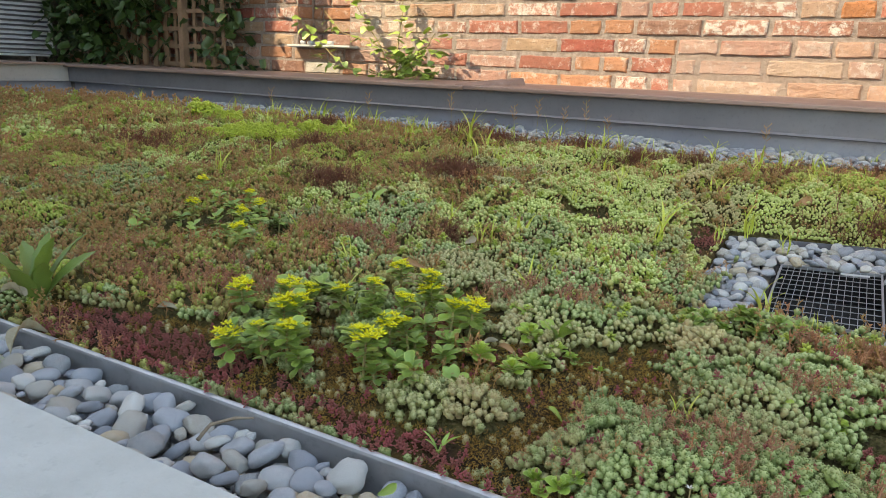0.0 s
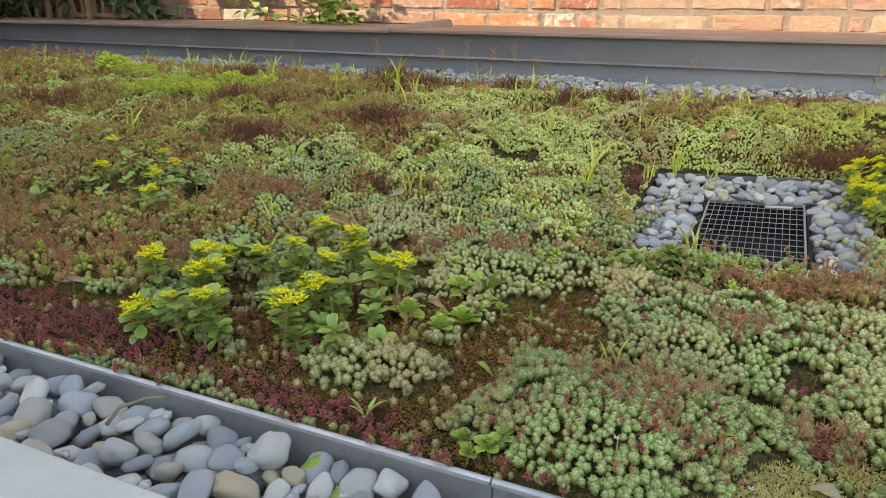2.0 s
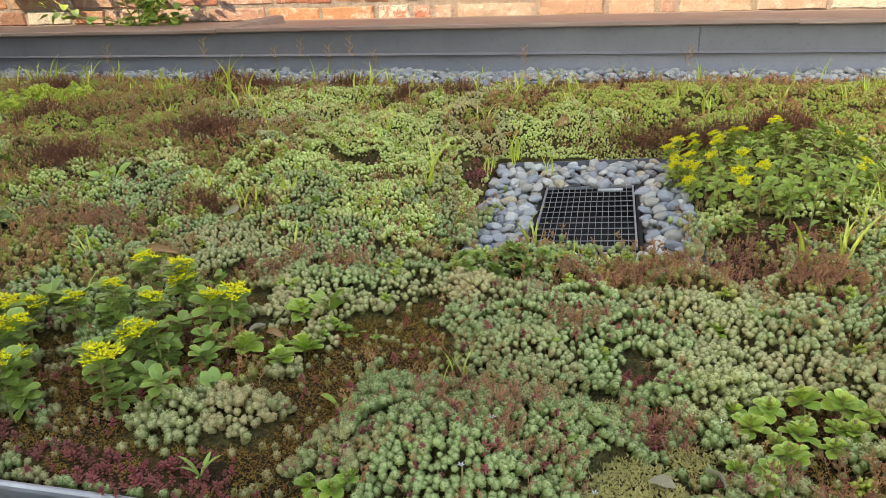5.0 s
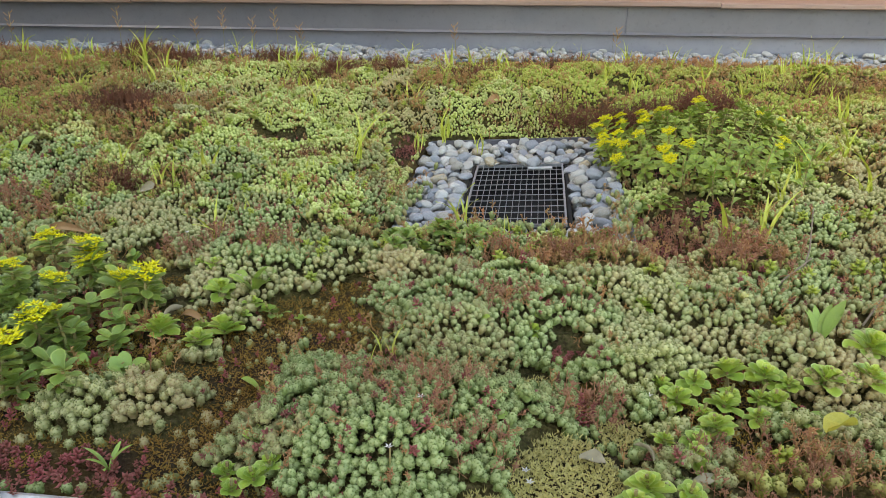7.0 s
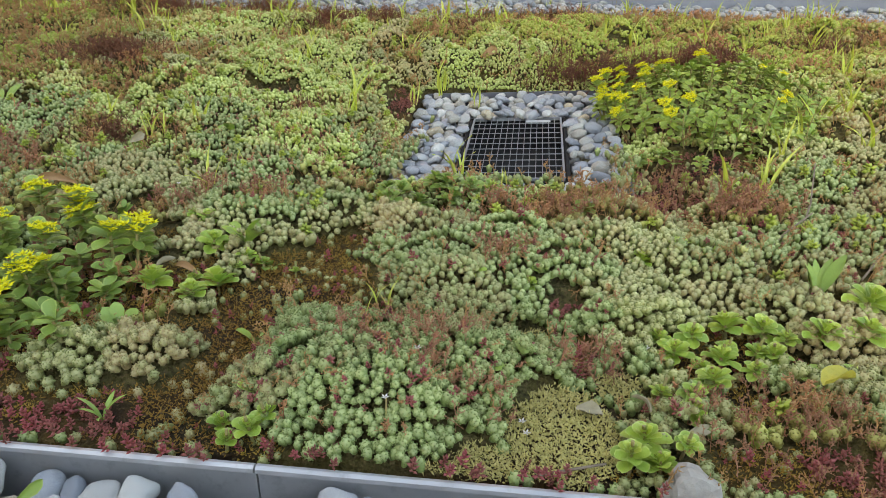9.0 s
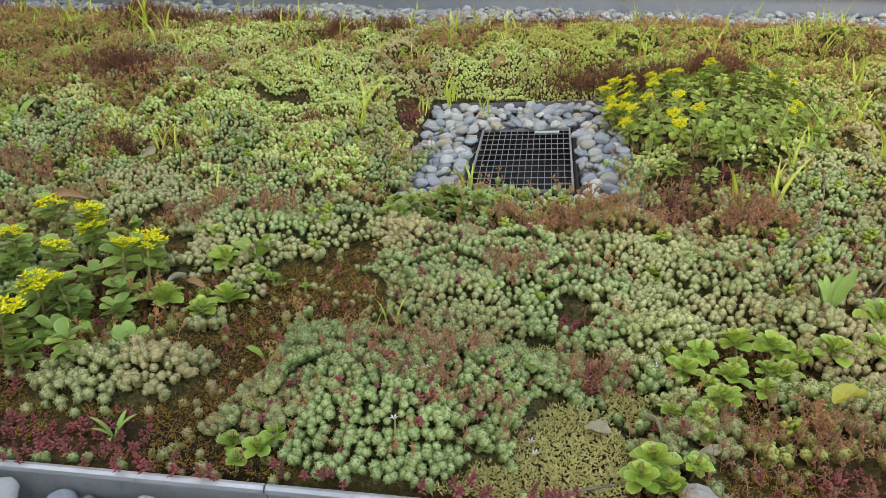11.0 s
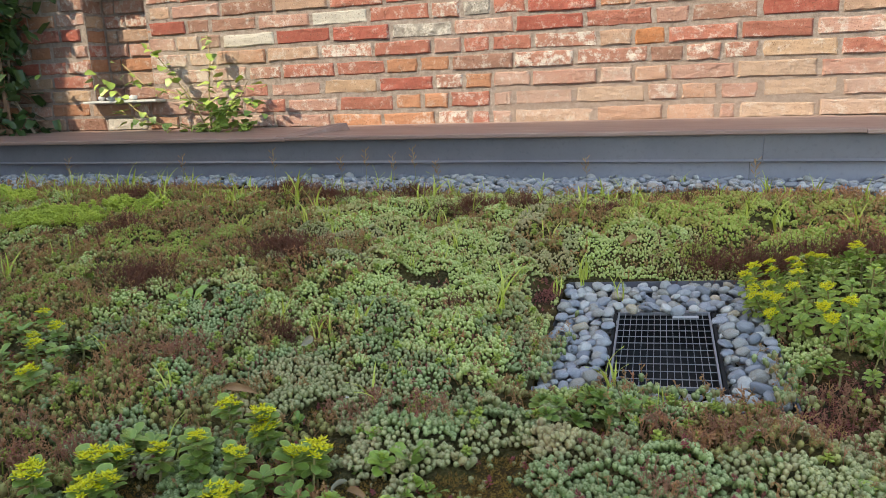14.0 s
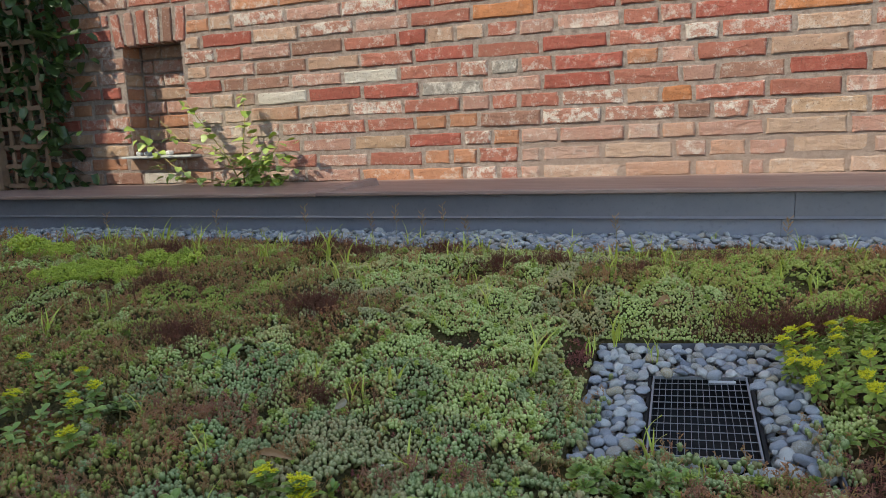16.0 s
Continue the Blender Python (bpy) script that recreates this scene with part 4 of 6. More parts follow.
lay_pebbles(box_gravel, top, lambda x, y: 0.042 + jig.uniform(-0.006, 0.010), 22, lambda x, y: True, 0, 14, 300, BOX_PEBBLES)

# ---- the planted bed: low mats, uncountable ----
def blob(x, y, spots):
    """How far inside any of the ovals (x, y, rx, ry) points lie: above 0 inside."""
    best = np.full(np.shape(x), -9.0)
    for cx, cy, rx, ry in spots:
        best = np.maximum(best, 1 - np.sqrt(((x - cx) / rx) ** 2 + ((y - cy) / ry) ** 2))
    return best


BARE = [(-0.30, 0.812, 0.12, 0.025), (-0.15, 1.062, 0.075, 0.055), (-0.193, 0.850, 0.035, 0.04), (-0.194, 0.955, 0.04, 0.05), (-0.134, 1.145, 0.04, 0.03), (-0.42, 0.905, 0.07, 0.03),
        (0.303, 1.005, 0.03, 0.025), (0.298, 0.891, 0.03, 0.024), (-0.55, 0.80, 0.12, 0.04), (-0.72, 0.84, 0.14, 0.045), (-0.10, 0.985, 0.05, 0.025), (-0.16, 0.775, 0.10, 0.02), (-0.38, 0.85, 0.08, 0.035), (-0.34, 0.955, 0.05, 0.035), (-0.18, 0.90, 0.03, 0.05), (-0.23, 0.925, 0.05, 0.02)]
PALE_MOSS_SPOTS = [(0.137, 0.830, 0.055, 0.06), (0.183, 0.905, 0.022, 0.025), (0.104, 0.965, 0.023, 0.026), (0.06, 0.785, 0.06, 0.02)]
HOLLOWS = [(-0.40, 1.72, 0.05, 0.035), (-0.60, 2.24, 0.09, 0.05), (0.34, 2.22, 0.10, 0.04), (-0.20, 1.74, 0.03, 0.03), (0.60, 2.2, 0.06, 0.03), (-0.06, 1.24, 0.05, 0.03), (-1.02, 1.25, 0.05, 0.03)]
RED_SPOTS = [(-0.74, 0.805, 0.26, 0.045), (-0.34, 0.785, 0.10, 0.025), (-0.225, 0.790, 0.06, 0.022), (0.153, 0.945, 0.014, 0.04), (0.138, 1.020, 0.022, 0.035), (0.117, 0.825, 0.018, 0.02), (0.32, 0.815, 0.09, 0.03),
             (0.29, 1.37, 0.06, 0.05), (0.36, 1.50, 0.10, 0.06), (-0.205, 1.84, 0.035, 0.06), (-0.14, 1.31, 0.04, 0.03), (0.176, 0.795, 0.02, 0.012)]
FLOWER_BEDS = [(-0.50, 0.94, 0.16, 0.09), (-0.40, 1.05, 0.09, 0.06), (-1.04, 1.22, 0.16, 0.12), (0.37, 1.74, 0.17, 0.15)]
ROSETTE_BEDS = [(0.29, 0.945, 0.10, 0.06), (-0.26, 1.02, 0.06, 0.07), (0.215, 0.83, 0.04, 0.05)]
CUSHION = [(-0.03, 0.838, 0.105, 0.080), (0.015, 0.890, 0.095, 0.075)]
GREEN_HI = CUSHION + [(-0.006, 1.075, 0.075, 0.06), (0.04, 1.150, 0.085, 0.047), (0.143, 1.085, 0.060, 0.046), (-0.268, 1.195, 0.085, 0.055), (0.469, 1.285, 0.05, 0.056), (0.299, 1.120, 0.05, 0.042), (0.166, 1.015, 0.053, 0.046), (0.36, 1.03, 0.04, 0.03)]
PALE_SPOTS = [(-0.265, 0.864, 0.048, 0.030), (-0.325, 0.842, 0.046, 0.022), (-0.205, 1.115, 0.058, 0.033), (-0.112, 1.176, 0.067, 0.042), (0.235, 1.005, 0.070, 0.040), (0.197, 1.037, 0.048, 0.035)]
BROWN_SPOTS = [(0.146, 1.245, 0.122, 0.030), (0.371, 1.265, 0.06, 0.045), (-0.426, 1.155, 0.05, 0.035), (-0.85, 0.95, 0.20, 0.09), (0.325, 0.850, 0.065, 0.05),
               (-1.10, 1.05, 0.20, 0.10), (-0.62, 1.15, 0.08, 0.05)]
LEAFY = [(-1.82, 2.05, 0.22, 0.12), (-1.62, 2.22, 0.13, 0.07), (-2.30, 2.30, 0.16, 0.08)]
in_box_plan = lambda x, y: (np.abs(x - BX + BSLOPE * (y - BY)) < 0.203) & (np.abs(y - BY - BSLOPE * (x - BX)) < 0.263)
in_view = lambda x, y: (x > -0.30 - 2.12 * (y - 0.235)) & (x < 0.32 + 0.52 * (y - 0.36))


def bed_points(step, seed):
    """Jittered points over the bed."""
    r = np.random.default_rng(seed)
    xs, ys = np.arange(-4.2, 2.2, step), np.arange(0.74, 2.72, step * 0.87)
    X, Y = np.meshgrid(xs, ys)
    X[1::2] += step / 2
    X, Y = X + r.uniform(-0.36, 0.36, X.shape) * step, Y + r.uniform(-0.36, 0.36, Y.shape) * step
    X, Y = X.ravel(), Y.ravel()
    ok = (Y > edge_y(X) + 0.008) & ~in_box_plan(X, Y) & (Y < 2.585 + 0.07 * value_noise(X, Y, 6.0, 41)) & (X > -4.03 + 0.08 * value_noise(X, Y, 5.0, 42))
    return X[ok], Y[ok]


def kinds(x, y):
    """What grows at plan points: g glaucous, l lime, p pale, b brown, r red, m bare moss, w pale moss, n nothing, s leafy."""
    n1, n2, n3 = value_noise(x, y, 4.0, 51), value_noise(x, y, 9.0, 52), value_noise(x, y, 2.2, 53)
    n4 = value_noise(x, y, 28.0, 54)
    jit = 0.45 * (n4 - 0.5) + 0.5 * (n2 - 0.5)
    out = np.full(x.shape, "g")
    out[(n1 + 0.3 * n4 > 0.80)] = "p"
    right = 1 / (1 + np.exp(-(x + 0.25) / 0.25)) * 1 / (1 + np.exp(-(y - 1.95) / 0.12))
    out[(right + 0.5 * (n2 - 0.5) > 0.55)] = "l"
    left = 1 / (1 + np.exp((x + 0.95 + 0.35 * (y - 1.7)) / 0.22))
    out[(left * 0.42 + 0.75 * (n2 - 0.5) + 0.42 * (n1 - 0.5) + 0.7 * (n4 - 0.5) > 0.27)] = "b"
    out[(n3 * 0.5 + n2 * 0.5 + 0.25 * (n4 - 0.5) > 0.74)] = "b"
    out[(left > 0.5) & (n1 > 0.62) & (n2 < 0.5)] = "l"
    mossy = (n2 + 0.15 * (n4 - 0.5) < 0.06) | (value_noise(x, y, 7.0, 57) + 0.1 * (n4 - 0.5) < 0.035)
    out[mossy] = "m"
    for spots, kind in ((GREEN_HI, "g"), (BROWN_SPOTS, "b"), (PALE_SPOTS, "p"), (LEAFY, "s"), (HOLLOWS, "m"), (BARE, "m"), (RED_SPOTS, "r"), (PALE_MOSS_SPOTS, "w")):
        out[blob(x, y, spots) + jit * (1.3 if spots is HOLLOWS else 0.6) > 0.0] = kind
    out[(out == "r") & (n4 < 0.46)] = "m"
    for spots in (FLOWER_BEDS, ROSETTE_BEDS):
        hit = blob(x, y, spots) + jit * 0.5 > 0.12
        out[hit & (out != "r") & (n4 > 0.35)] = "m"
    out[blob(x, y, CUSHION) + jit * 0.3 > 0.0] = "g"
    out[blob(x, y, PALE_SPOTS[:2]) + jit * 0.3 > 0.0] = "p"
    out[(out == "g") & (y + 0.5 * (n2 - 0.5) + 0.2 * (n1 - 0.5) > 1.40)] = "y"
    return out


def dome(x, y):
    """The cushions at the front of the bed stand up in domes."""
    big, small = blob(x, y, CUSHION), blob(x, y, GREEN_HI[2:] + PALE_SPOTS)
    return 0.036 * np.clip(2 * big - big * big, 0, 1) * (big > 0) + 0.020 * np.clip(2 * small - small * small, 0, 1) * (small > 0) * (big <= 0)


def box_gap(x, y):
    """Plan distance outside the inspection box."""
    return np.maximum(np.abs(x - BX + BSLOPE * (y - BY)) - 0.207, np.abs(y - BY - BSLOPE * (x - BX)) - 0.270)


MAT_KINDS = ("g", "y", "l", "p", "b", "s")


def cushions(x, y, size=0.095, seed=81):
    """Rounded cushions of uneven size: height 0 to 1, and a number of its own for each."""
    g = np.random.default_rng(seed).random((128, 128, 4))
    i, j = np.floor(x / size).astype(int), np.floor(y / size).astype(int)
    best, own = np.full(np.shape(x), 9.0), np.zeros(np.shape(x))
    for a in (-1, 0, 1):
        for b in (-1, 0, 1):
            q = g[(i + a) % 128, (j + b) % 128]
            d = np.hypot(x - (i + a + q[..., 0]) * size, y - (j + b + q[..., 1]) * size) / (size * (0.55 + 0.5 * q[..., 2]))
            own = np.where(d < best, q[..., 3], own)
            best = np.minimum(best, d)
    return np.clip(1 - best * best, 0, 1), own


def mats(x, y):
    """Height of the mats over the soil: full in the middle of a patch, nothing at its rim."""
    same = sum(np.isin(kinds(x + a, y + b), MAT_KINDS).astype(float) for a, b in ((0, 0), (0.026, 0), (-0.026, 0), (0, 0.026), (0, -0.026))) / 5
    return same ** 1.3 * (0.002 + (0.021 + 0.015 * np.clip((y - 1.1) / 0.5, 0, 1)) * cushions(x, y)[0] * (0.5 + value_noise(x, y, 5.0, 61)) * (1 - 0.75 * (dome(x, y) > 0.012)) + (0.007 + 0.008 * np.clip((y - 1.0) / 0.5, 0, 1)) * cushions(x, y, 0.05, 82)[0] + 0.008 * value_noise(x, y, 30.0, 62) + dome(x, y)) * np.clip((y - edge_y(x)) / 0.055, 0.0, 1.0) * np.clip(box_gap(x, y) / 0.06, 0.2, 1.0) * np.clip((2.60 - y) / 0.25, 0.12, 1.0)


def bed_soil():
    """The soil, with the matted roots under the plants; a tray is left out for the inspection box."""
    xs = np.concatenate([np.arange(-4.27, -1.2, 0.028), np.arange(-1.2, 0.7, 0.0105), np.arange(0.7, 2.42, 0.028)])
    ts = np.concatenate([np.linspace(0.0, 0.24, 48), np.linspace(0.24, 1.0, 84)[1:]])
    X, T = np.meshgrid(xs, ts)
    low = edge_y(X) + 0.003
    Y = low + T * (2.865 - low)
    Z = ground_z(X, Y) + np.maximum(mats(X, Y) - 0.011, 0)
    c, s = math.cos(radians(BTURN)), math.sin(radians(BTURN))
    u, v = (X - BX) * c + (Y - BY) * s, -(X - BX) * s + (Y - BY) * c
    Z = np.where((np.abs(u) < 0.200) & (np.abs(v) < 0.262), -0.08, Z)
    Z[0] = -0.05
    ny, nx = X.shape
    verts = np.stack([X, Y, Z], 2).reshape(-1, 3)
    i = (np.arange(ny - 1)[:, None] * nx + np.arange(nx - 1)[None]).ravel()
    faces = np.concatenate([np.stack([i, i + 1, i + nx + 1], 1), np.stack([i, i + nx + 1, i + nx], 1)])
    grown = np.clip(mats(X, Y) / 0.012, 0, 1).ravel()
    ob = new("planting_soil", tri_mesh("planting_soil", [(verts, faces, np.zeros(len(verts)), grown)], SOIL))
    return tagged(ob, "dark brown mossy planting soil of the roof bed", "soil", "", "structure")


bed_soil()
SPINDLE3, CONE3, BLUNT3 = leaf_spindle(3), leaf_cone(3), leaf_blunt(3)


def templates():
    return {
        "head_hi": [dome_head(0.0051, 0.90, 6, 16, BLUNT3, i, 1.25, 0.50, 1.0) for i in range(4)],
        "head_near": [dome_head(0.0049, 0.97, 5, 8, CONE3, i + 4, 1.2, 0.55, 0.95) for i in range(4)],
        "head_mid": [dome_head(0.0049, 0.95, 5, 3, CONE3, i + 9, 1.2, 0.58, 0.95) for i in range(4)],
        "head_far": [dome_head(0.0053, 0.9, 4, 1, CONE3, i + 19, 1.15, 0.6, 0.9, 1) for i in range(3)],
        "spray_hi": [wisp(18, 0.026, 0.0046, 0.0018, CONE3, seed=i + 29) for i in range(4)],
        "spray_mid": [wisp(9, 0.026, 0.0062, 0.0030, CONE3, seed=i + 29) for i in range(3)],
        "spray_far": [wisp(6, 0.026, 0.0078, 0.0038, CONE3, 0.0008, seed=i + 39, forks=1) for i in range(2)],
        "red_hi": [shoot_head(15, 4, 0.010, 0.0062, 0.0034, low=0, high=70, seed=i + 49) for i in range(3)],
        "red_low": [shoot_head(9, 3, 0.010, 0.0068, 0.0042, low=0, high=70, seed=i + 49, leaf=CONE3) for i in range(2)],
        "leafy": [shoot_head(11, 3, 0.014, 0.015, 0.011, low=0, high=55, stem=0.004, seed=i + 59) for i in range(2)],
        "moss": [shoot_head(5, 3, 0.003, 0.0036, 0.0011, low=10, high=80, seed=i + 69, leaf=CONE3) for i in range(2)],
        "column": [column_shoot(44, 0.036, 0.0062, 0.0030, SPINDLE3, seed=i + 89) for i in range(3)],
        "brush": [wisp(14, 0.070, 0.0085, 0.0026, CONE3, 0.0008, seed=i + 79, forks=3) for i in range(3)],
    }


TEMPLATES = templates()


def front_plan(x, y):
    return (y < 1.0) & (x > -0.72) & (x < 0.5)


def near_plan(x, y):
    return (y < 1.27) & (x > -0.95) & (x < 0.62) & ~front_plan(x, y)


def mid_plan(x, y):
    return (y < 1.75) & (x > -1.7) & (x < 0.95) & ~front_plan(x, y) & ~near_plan(x, y)


def far_plan(x, y):
    return ~front_plan(x, y) & ~near_plan(x, y) & ~mid_plan(x, y)



def plant(kind, choose, name, material, step, base, spread, label, category, sink=0.0, lean=0.3, seed=0, keep=1.0, heights=True, where=None, tall=0.0):
    """Fills every place of a kind with shoots: fine ones near the front of the bed, coarser ones further back."""
    batches = []
    r = np.random.default_rng(100 + seed)
    zones = ((front_plan, 0.77, choose[0]), (near_plan, 0.78, choose[1]), (mid_plan, 0.69, choose[2]),
             (lambda x, y: far_plan(x, y) & in_view(x, y) & (x > -2.3) & (y < 2.1), 0.62, choose[3]), (lambda x, y: far_plan(x, y) & in_view(x, y) & (x > -2.3) & (y >= 2.1), 0.74, choose[3]),
             (lambda x, y: far_plan(x, y) & in_view(x, y) & (x <= -2.3), 1.45, choose[3]), (lambda x, y: far_plan(x, y) & ~in_view(x, y), 3.8, choose[3]))
    for zone, factor, which in zones:
        x, y = bed_points(step * factor, 200 + seed)
        ok = zone(x, y)
        x, y = x[ok], y[ok]
        ok = np.isin(kinds(x, y), list(kind)) & (r.random(len(x)) < keep)
        if where:
            ok &= where(x, y)
        if kind in "gylp":
            ok &= (cushions(x, y)[0] > 0.12) | (dome(x, y) > 0.0) | (r.random(len(x)) < 0.75)
            ok &= (cushions(x, y, 0.05, 82)[0] > 0.08) | (r.random(len(x)) < 0.62)
        x, y = x[ok], y[ok]
        if heights:
            # more shoots where a cushion falls away steeply
            gx, gy = ((mats(x + a, y + b) - mats(x - a, y - b)) / 0.012 for a, b in ((0.006, 0), (0, 0.006)))
            steep = np.hypot(gx, gy)
            more = []
            for limit, part_way in ((0.65, 0.5), (1.4, -0.35)) if zone in (front_plan, near_plan) else ((0.9, 0.5), (1.9, -0.35)):
                q = steep > limit
                more.append((x[q] + gx[q] / steep[q] * step * factor * part_way, y[q] + gy[q] / steep[q] * step * factor * part_way))
            x, y = (np.concatenate([v] + [w[k] for w in more]) for k, v in ((0, x), (1, y)))
            ok = (y > edge_y(x) + 0.006) & (box_gap(x, y) > 0)
            x, y = x[ok], y[ok]
        z = ground_z(x, y) - sink + (mats(x, y) if heights else 0.0) + 0.003 + r.normal(0, 0.0016, len(x)) + tall * r.random(len(x))
        scale = base * (1.10 if zone in (front_plan, near_plan) else 1.04) * factor ** 0.92 * (1 + spread * r.normal(0, 1, len(x))).clip(0.55, 1.6)
        fall = [-(mats(x + a, y + b) - mats(x - a, y - b)) / 0.016 * 0.75 for a, b in ((0.008, 0), (0, 0.008))] if heights else [np.zeros(len(x))] * 2
        tint = np.clip(0.62 * cushions(x, y)[1] + 0.34 * r.random(len(x)), 0, 1)
        variants = TEMPLATES[which]
        pick = r.integers(0, len(variants), len(x))
        for k, t in enumerate(variants):
            s = pick == k
            batches.append(scattered(t, np.stack([x, y, z], 1)[s], scale[s], lean, tint[s], seed * 7 + k, (np.clip(fall[0][s], -0.9, 0.9), np.clip(fall[1][s], -0.9, 0.9))))
    return stuff(name, batches, material, label, category)


HEADS = ("head_hi", "head_near", "head_mid", "head_far")
SPRAYS = ("spray_hi", "spray_hi", "spray_mid", "spray_far")
REDS = ("red_hi", "red_hi", "red_low", "red_low")
plant("g", HEADS, "glaucous_stonecrop", GLAUCOUS, 0.0108, 0.90, 0.2, "dense mat of blue-green stonecrop shoots on soil", "stonecrop", seed=1, keep=0.97)
plant("y", HEADS, "mid_green_stonecrop", MEADOW, 0.0108, 0.90, 0.26, "dense mat of fresh green stonecrop shoots on soil", "stonecrop", seed=17)
plant("l", HEADS, "lime_stonecrop", LIME, 0.0108, 0.88, 0.22, "dense mat of yellow-green stonecrop shoots", "stonecrop", seed=2)
plant("p", HEADS, "pale_stonecrop", PALE, 0.0108, 0.90, 0.2, "pale cream-green stonecrop mat with pinkish tips", "stonecrop", seed=3)
plant("b", SPRAYS, "brown_stonecrop", BROWN, 0.0140, 1.1, 0.4, "reddish-brown stonecrop sprays going over", "stonecrop", seed=4, lean=0.5, keep=0.40)
plant("b", HEADS, "tinged_stonecrop", TINGED, 0.0175, 1.15, 0.2, "brown-tinged stonecrop shoots between dry sprays", "stonecrop", seed=5, keep=0.68)
plant("r", REDS, "red_stonecrop", RED, 0.0115, 1.0, 0.3, "small wine-red stonecrop rosettes on moss", "stonecrop", seed=6, heights=False, lean=0.5, keep=0.65)
plant("s", ("leafy",) * 4, "leafy_stonecrop", BROAD, 0.021, 1.05, 0.25, "bright green broad-leaved stonecrop patch", "stonecrop", seed=7, lean=0.35, tall=0.012)
plant("m", ("moss",) * 4, "brown_moss", MOSSY, 0.0068, 1.6, 0.4, "brown and olive moss on damp soil", "moss", seed=8, heights=False, lean=0.4, where=lambda x, y: in_view(x, y) & (y < 1.4) & (x > -1.2))
plant("w", ("moss",) * 4, "pale_moss", PALE_MOSS, 0.0042, 1.9, 0.35, "pale yellow-green tufted moss", "moss", seed=9, heights=False, lean=0.6)
# stray shoots among the others
plant("gy", REDS, "red_tips", RED, 0.024, 0.85, 0.3, "scattered small red shoots in the green mat", "stonecrop", seed=16, lean=0.5, keep=0.30, where=lambda x, y: (y < 1.6) & in_view(x, y))
plant("gy", SPRAYS, "stray_sprays", BROWN, 0.027, 0.9, 0.3, "scattered thin brown stonecrop stems", "stonecrop", seed=10, lean=0.45, keep=0.34)
plant("m", REDS, "stray_red_shoots", CRIMSON, 0.021, 0.9, 0.3, "scattered small red stonecrop shoots", "stonecrop", seed=11, heights=False, lean=0.5, keep=0.32)
plant("m", HEADS, "stray_shoots", PALE, 0.019, 0.85, 0.25, "scattered single stonecrop shoots on moss", "stonecrop", seed=13, heights=False, lean=0.5, keep=0.42)
plant("l", SPRAYS, "stray_stems", BROWN, 0.028, 0.95, 0.3, "scattered brown stems in the lime mat", "stonecrop", seed=12, lean=0.4, keep=0.5)

plant("gy", ("leafy",) * 4, "leafy_sprigs", SPRIG, 0.045, 0.75, 0.35, "scattered bright green leafy sprigs in the mat", "stonecrop", seed=14, lean=0.4, keep=0.34, where=lambda x, y: y > 1.15)
plant("b", ("leafy",) * 4, "leafy_shoots", SPRIG, 0.040, 0.75, 0.35, "scattered bright green leafy shoots between brown sprays", "stonecrop", seed=15, lean=0.4, keep=0.40)


def brush_patch(cx, cy, rx, ry, count, scale, seed):
    """A clump of dry dark stems that stands over the mats."""
    r = np.random.default_rng(seed)
    a, q = r.random(count) * 6.2832, np.abs(r.normal(0, 0.75, count)).clip(0, 1.4)
    x, y = cx + rx * q * np.cos(a), cy + ry * q * np.sin(a)
    batches = [scattered(t, np.stack([x, y, ground_z(x, y) + 0.6 * mats(x, y)], 1)[k::3], np.full(len(x[k::3]), scale) * r.uniform(0.45, 1.15, len(x[k::3])), 0.38, None, seed + k) for k, t in enumerate(TEMPLATES["brush"])]
    ob = new("dry_stonecrop_clump", tri_mesh("dry_stonecrop_clump", batches, DARK))
    return tagged(ob, "clump of dry dark red-brown stonecrop stems", "stonecrop", "dry clumps in the bed")


for i, (cx, cy, rx, ry, count, scale) in enumerate(((0.25, 1.96, 0.09, 0.045, 200, 1.0), (0.41, 1.97, 0.06, 0.04, 120, 0.9), (-0.86, 1.84, 0.10, 0.06, 250, 0.95), (-1.10, 1.62, 0.11, 0.06, 250, 0.9), (-1.15, 2.40, 0.12, 0.07, 220, 1.0), (-0.98, 2.36, 0.08, 0.05, 120, 0.9), (-0.50, 2.30, 0.09, 0.05, 130, 0.85),
                                                 (0.15, 1.99, 0.12, 0.05, 90, 0.95), (-0.62, 1.42, 0.10, 0.05, 80, 0.7), (-1.45, 1.95, 0.18, 0.10, 170, 0.95), (-2.0, 1.75, 0.22, 0.10, 170, 0.95),
                                                 (0.47, 2.0, 0.10, 0.05, 90, 0.9), (-0.35, 2.35, 0.10, 0.05, 80, 0.85), (-0.75, 2.46, 0.12, 0.05, 90, 0.9), (-0.12, 2.28, 0.10, 0.04, 70, 0.8),
                                                 (-1.75, 2.35, 0.16, 0.08, 110, 0.95), (0.10, 2.45, 0.12, 0.04, 70, 0.8), (-0.35, 1.62, 0.05, 0.03, 36, 0.6), (0.75, 2.2, 0.12, 0.06, 80, 0.85))):
    brush_patch(cx, cy, rx, ry, count, scale, 300 + i)


def red_columns(spots, seed):
    batches = [scattered(TEMPLATES["column"][i % 3], np.array([(x, y, float(ground_z(x, y)))]), np.array([s]), 0.2, None, seed + i) for i, (x, y, s) in enumerate(spots)]
    return stuff("red_sprigs", batches, RED, "upright wine-red stonecrop sprigs on the moss", "stonecrop")


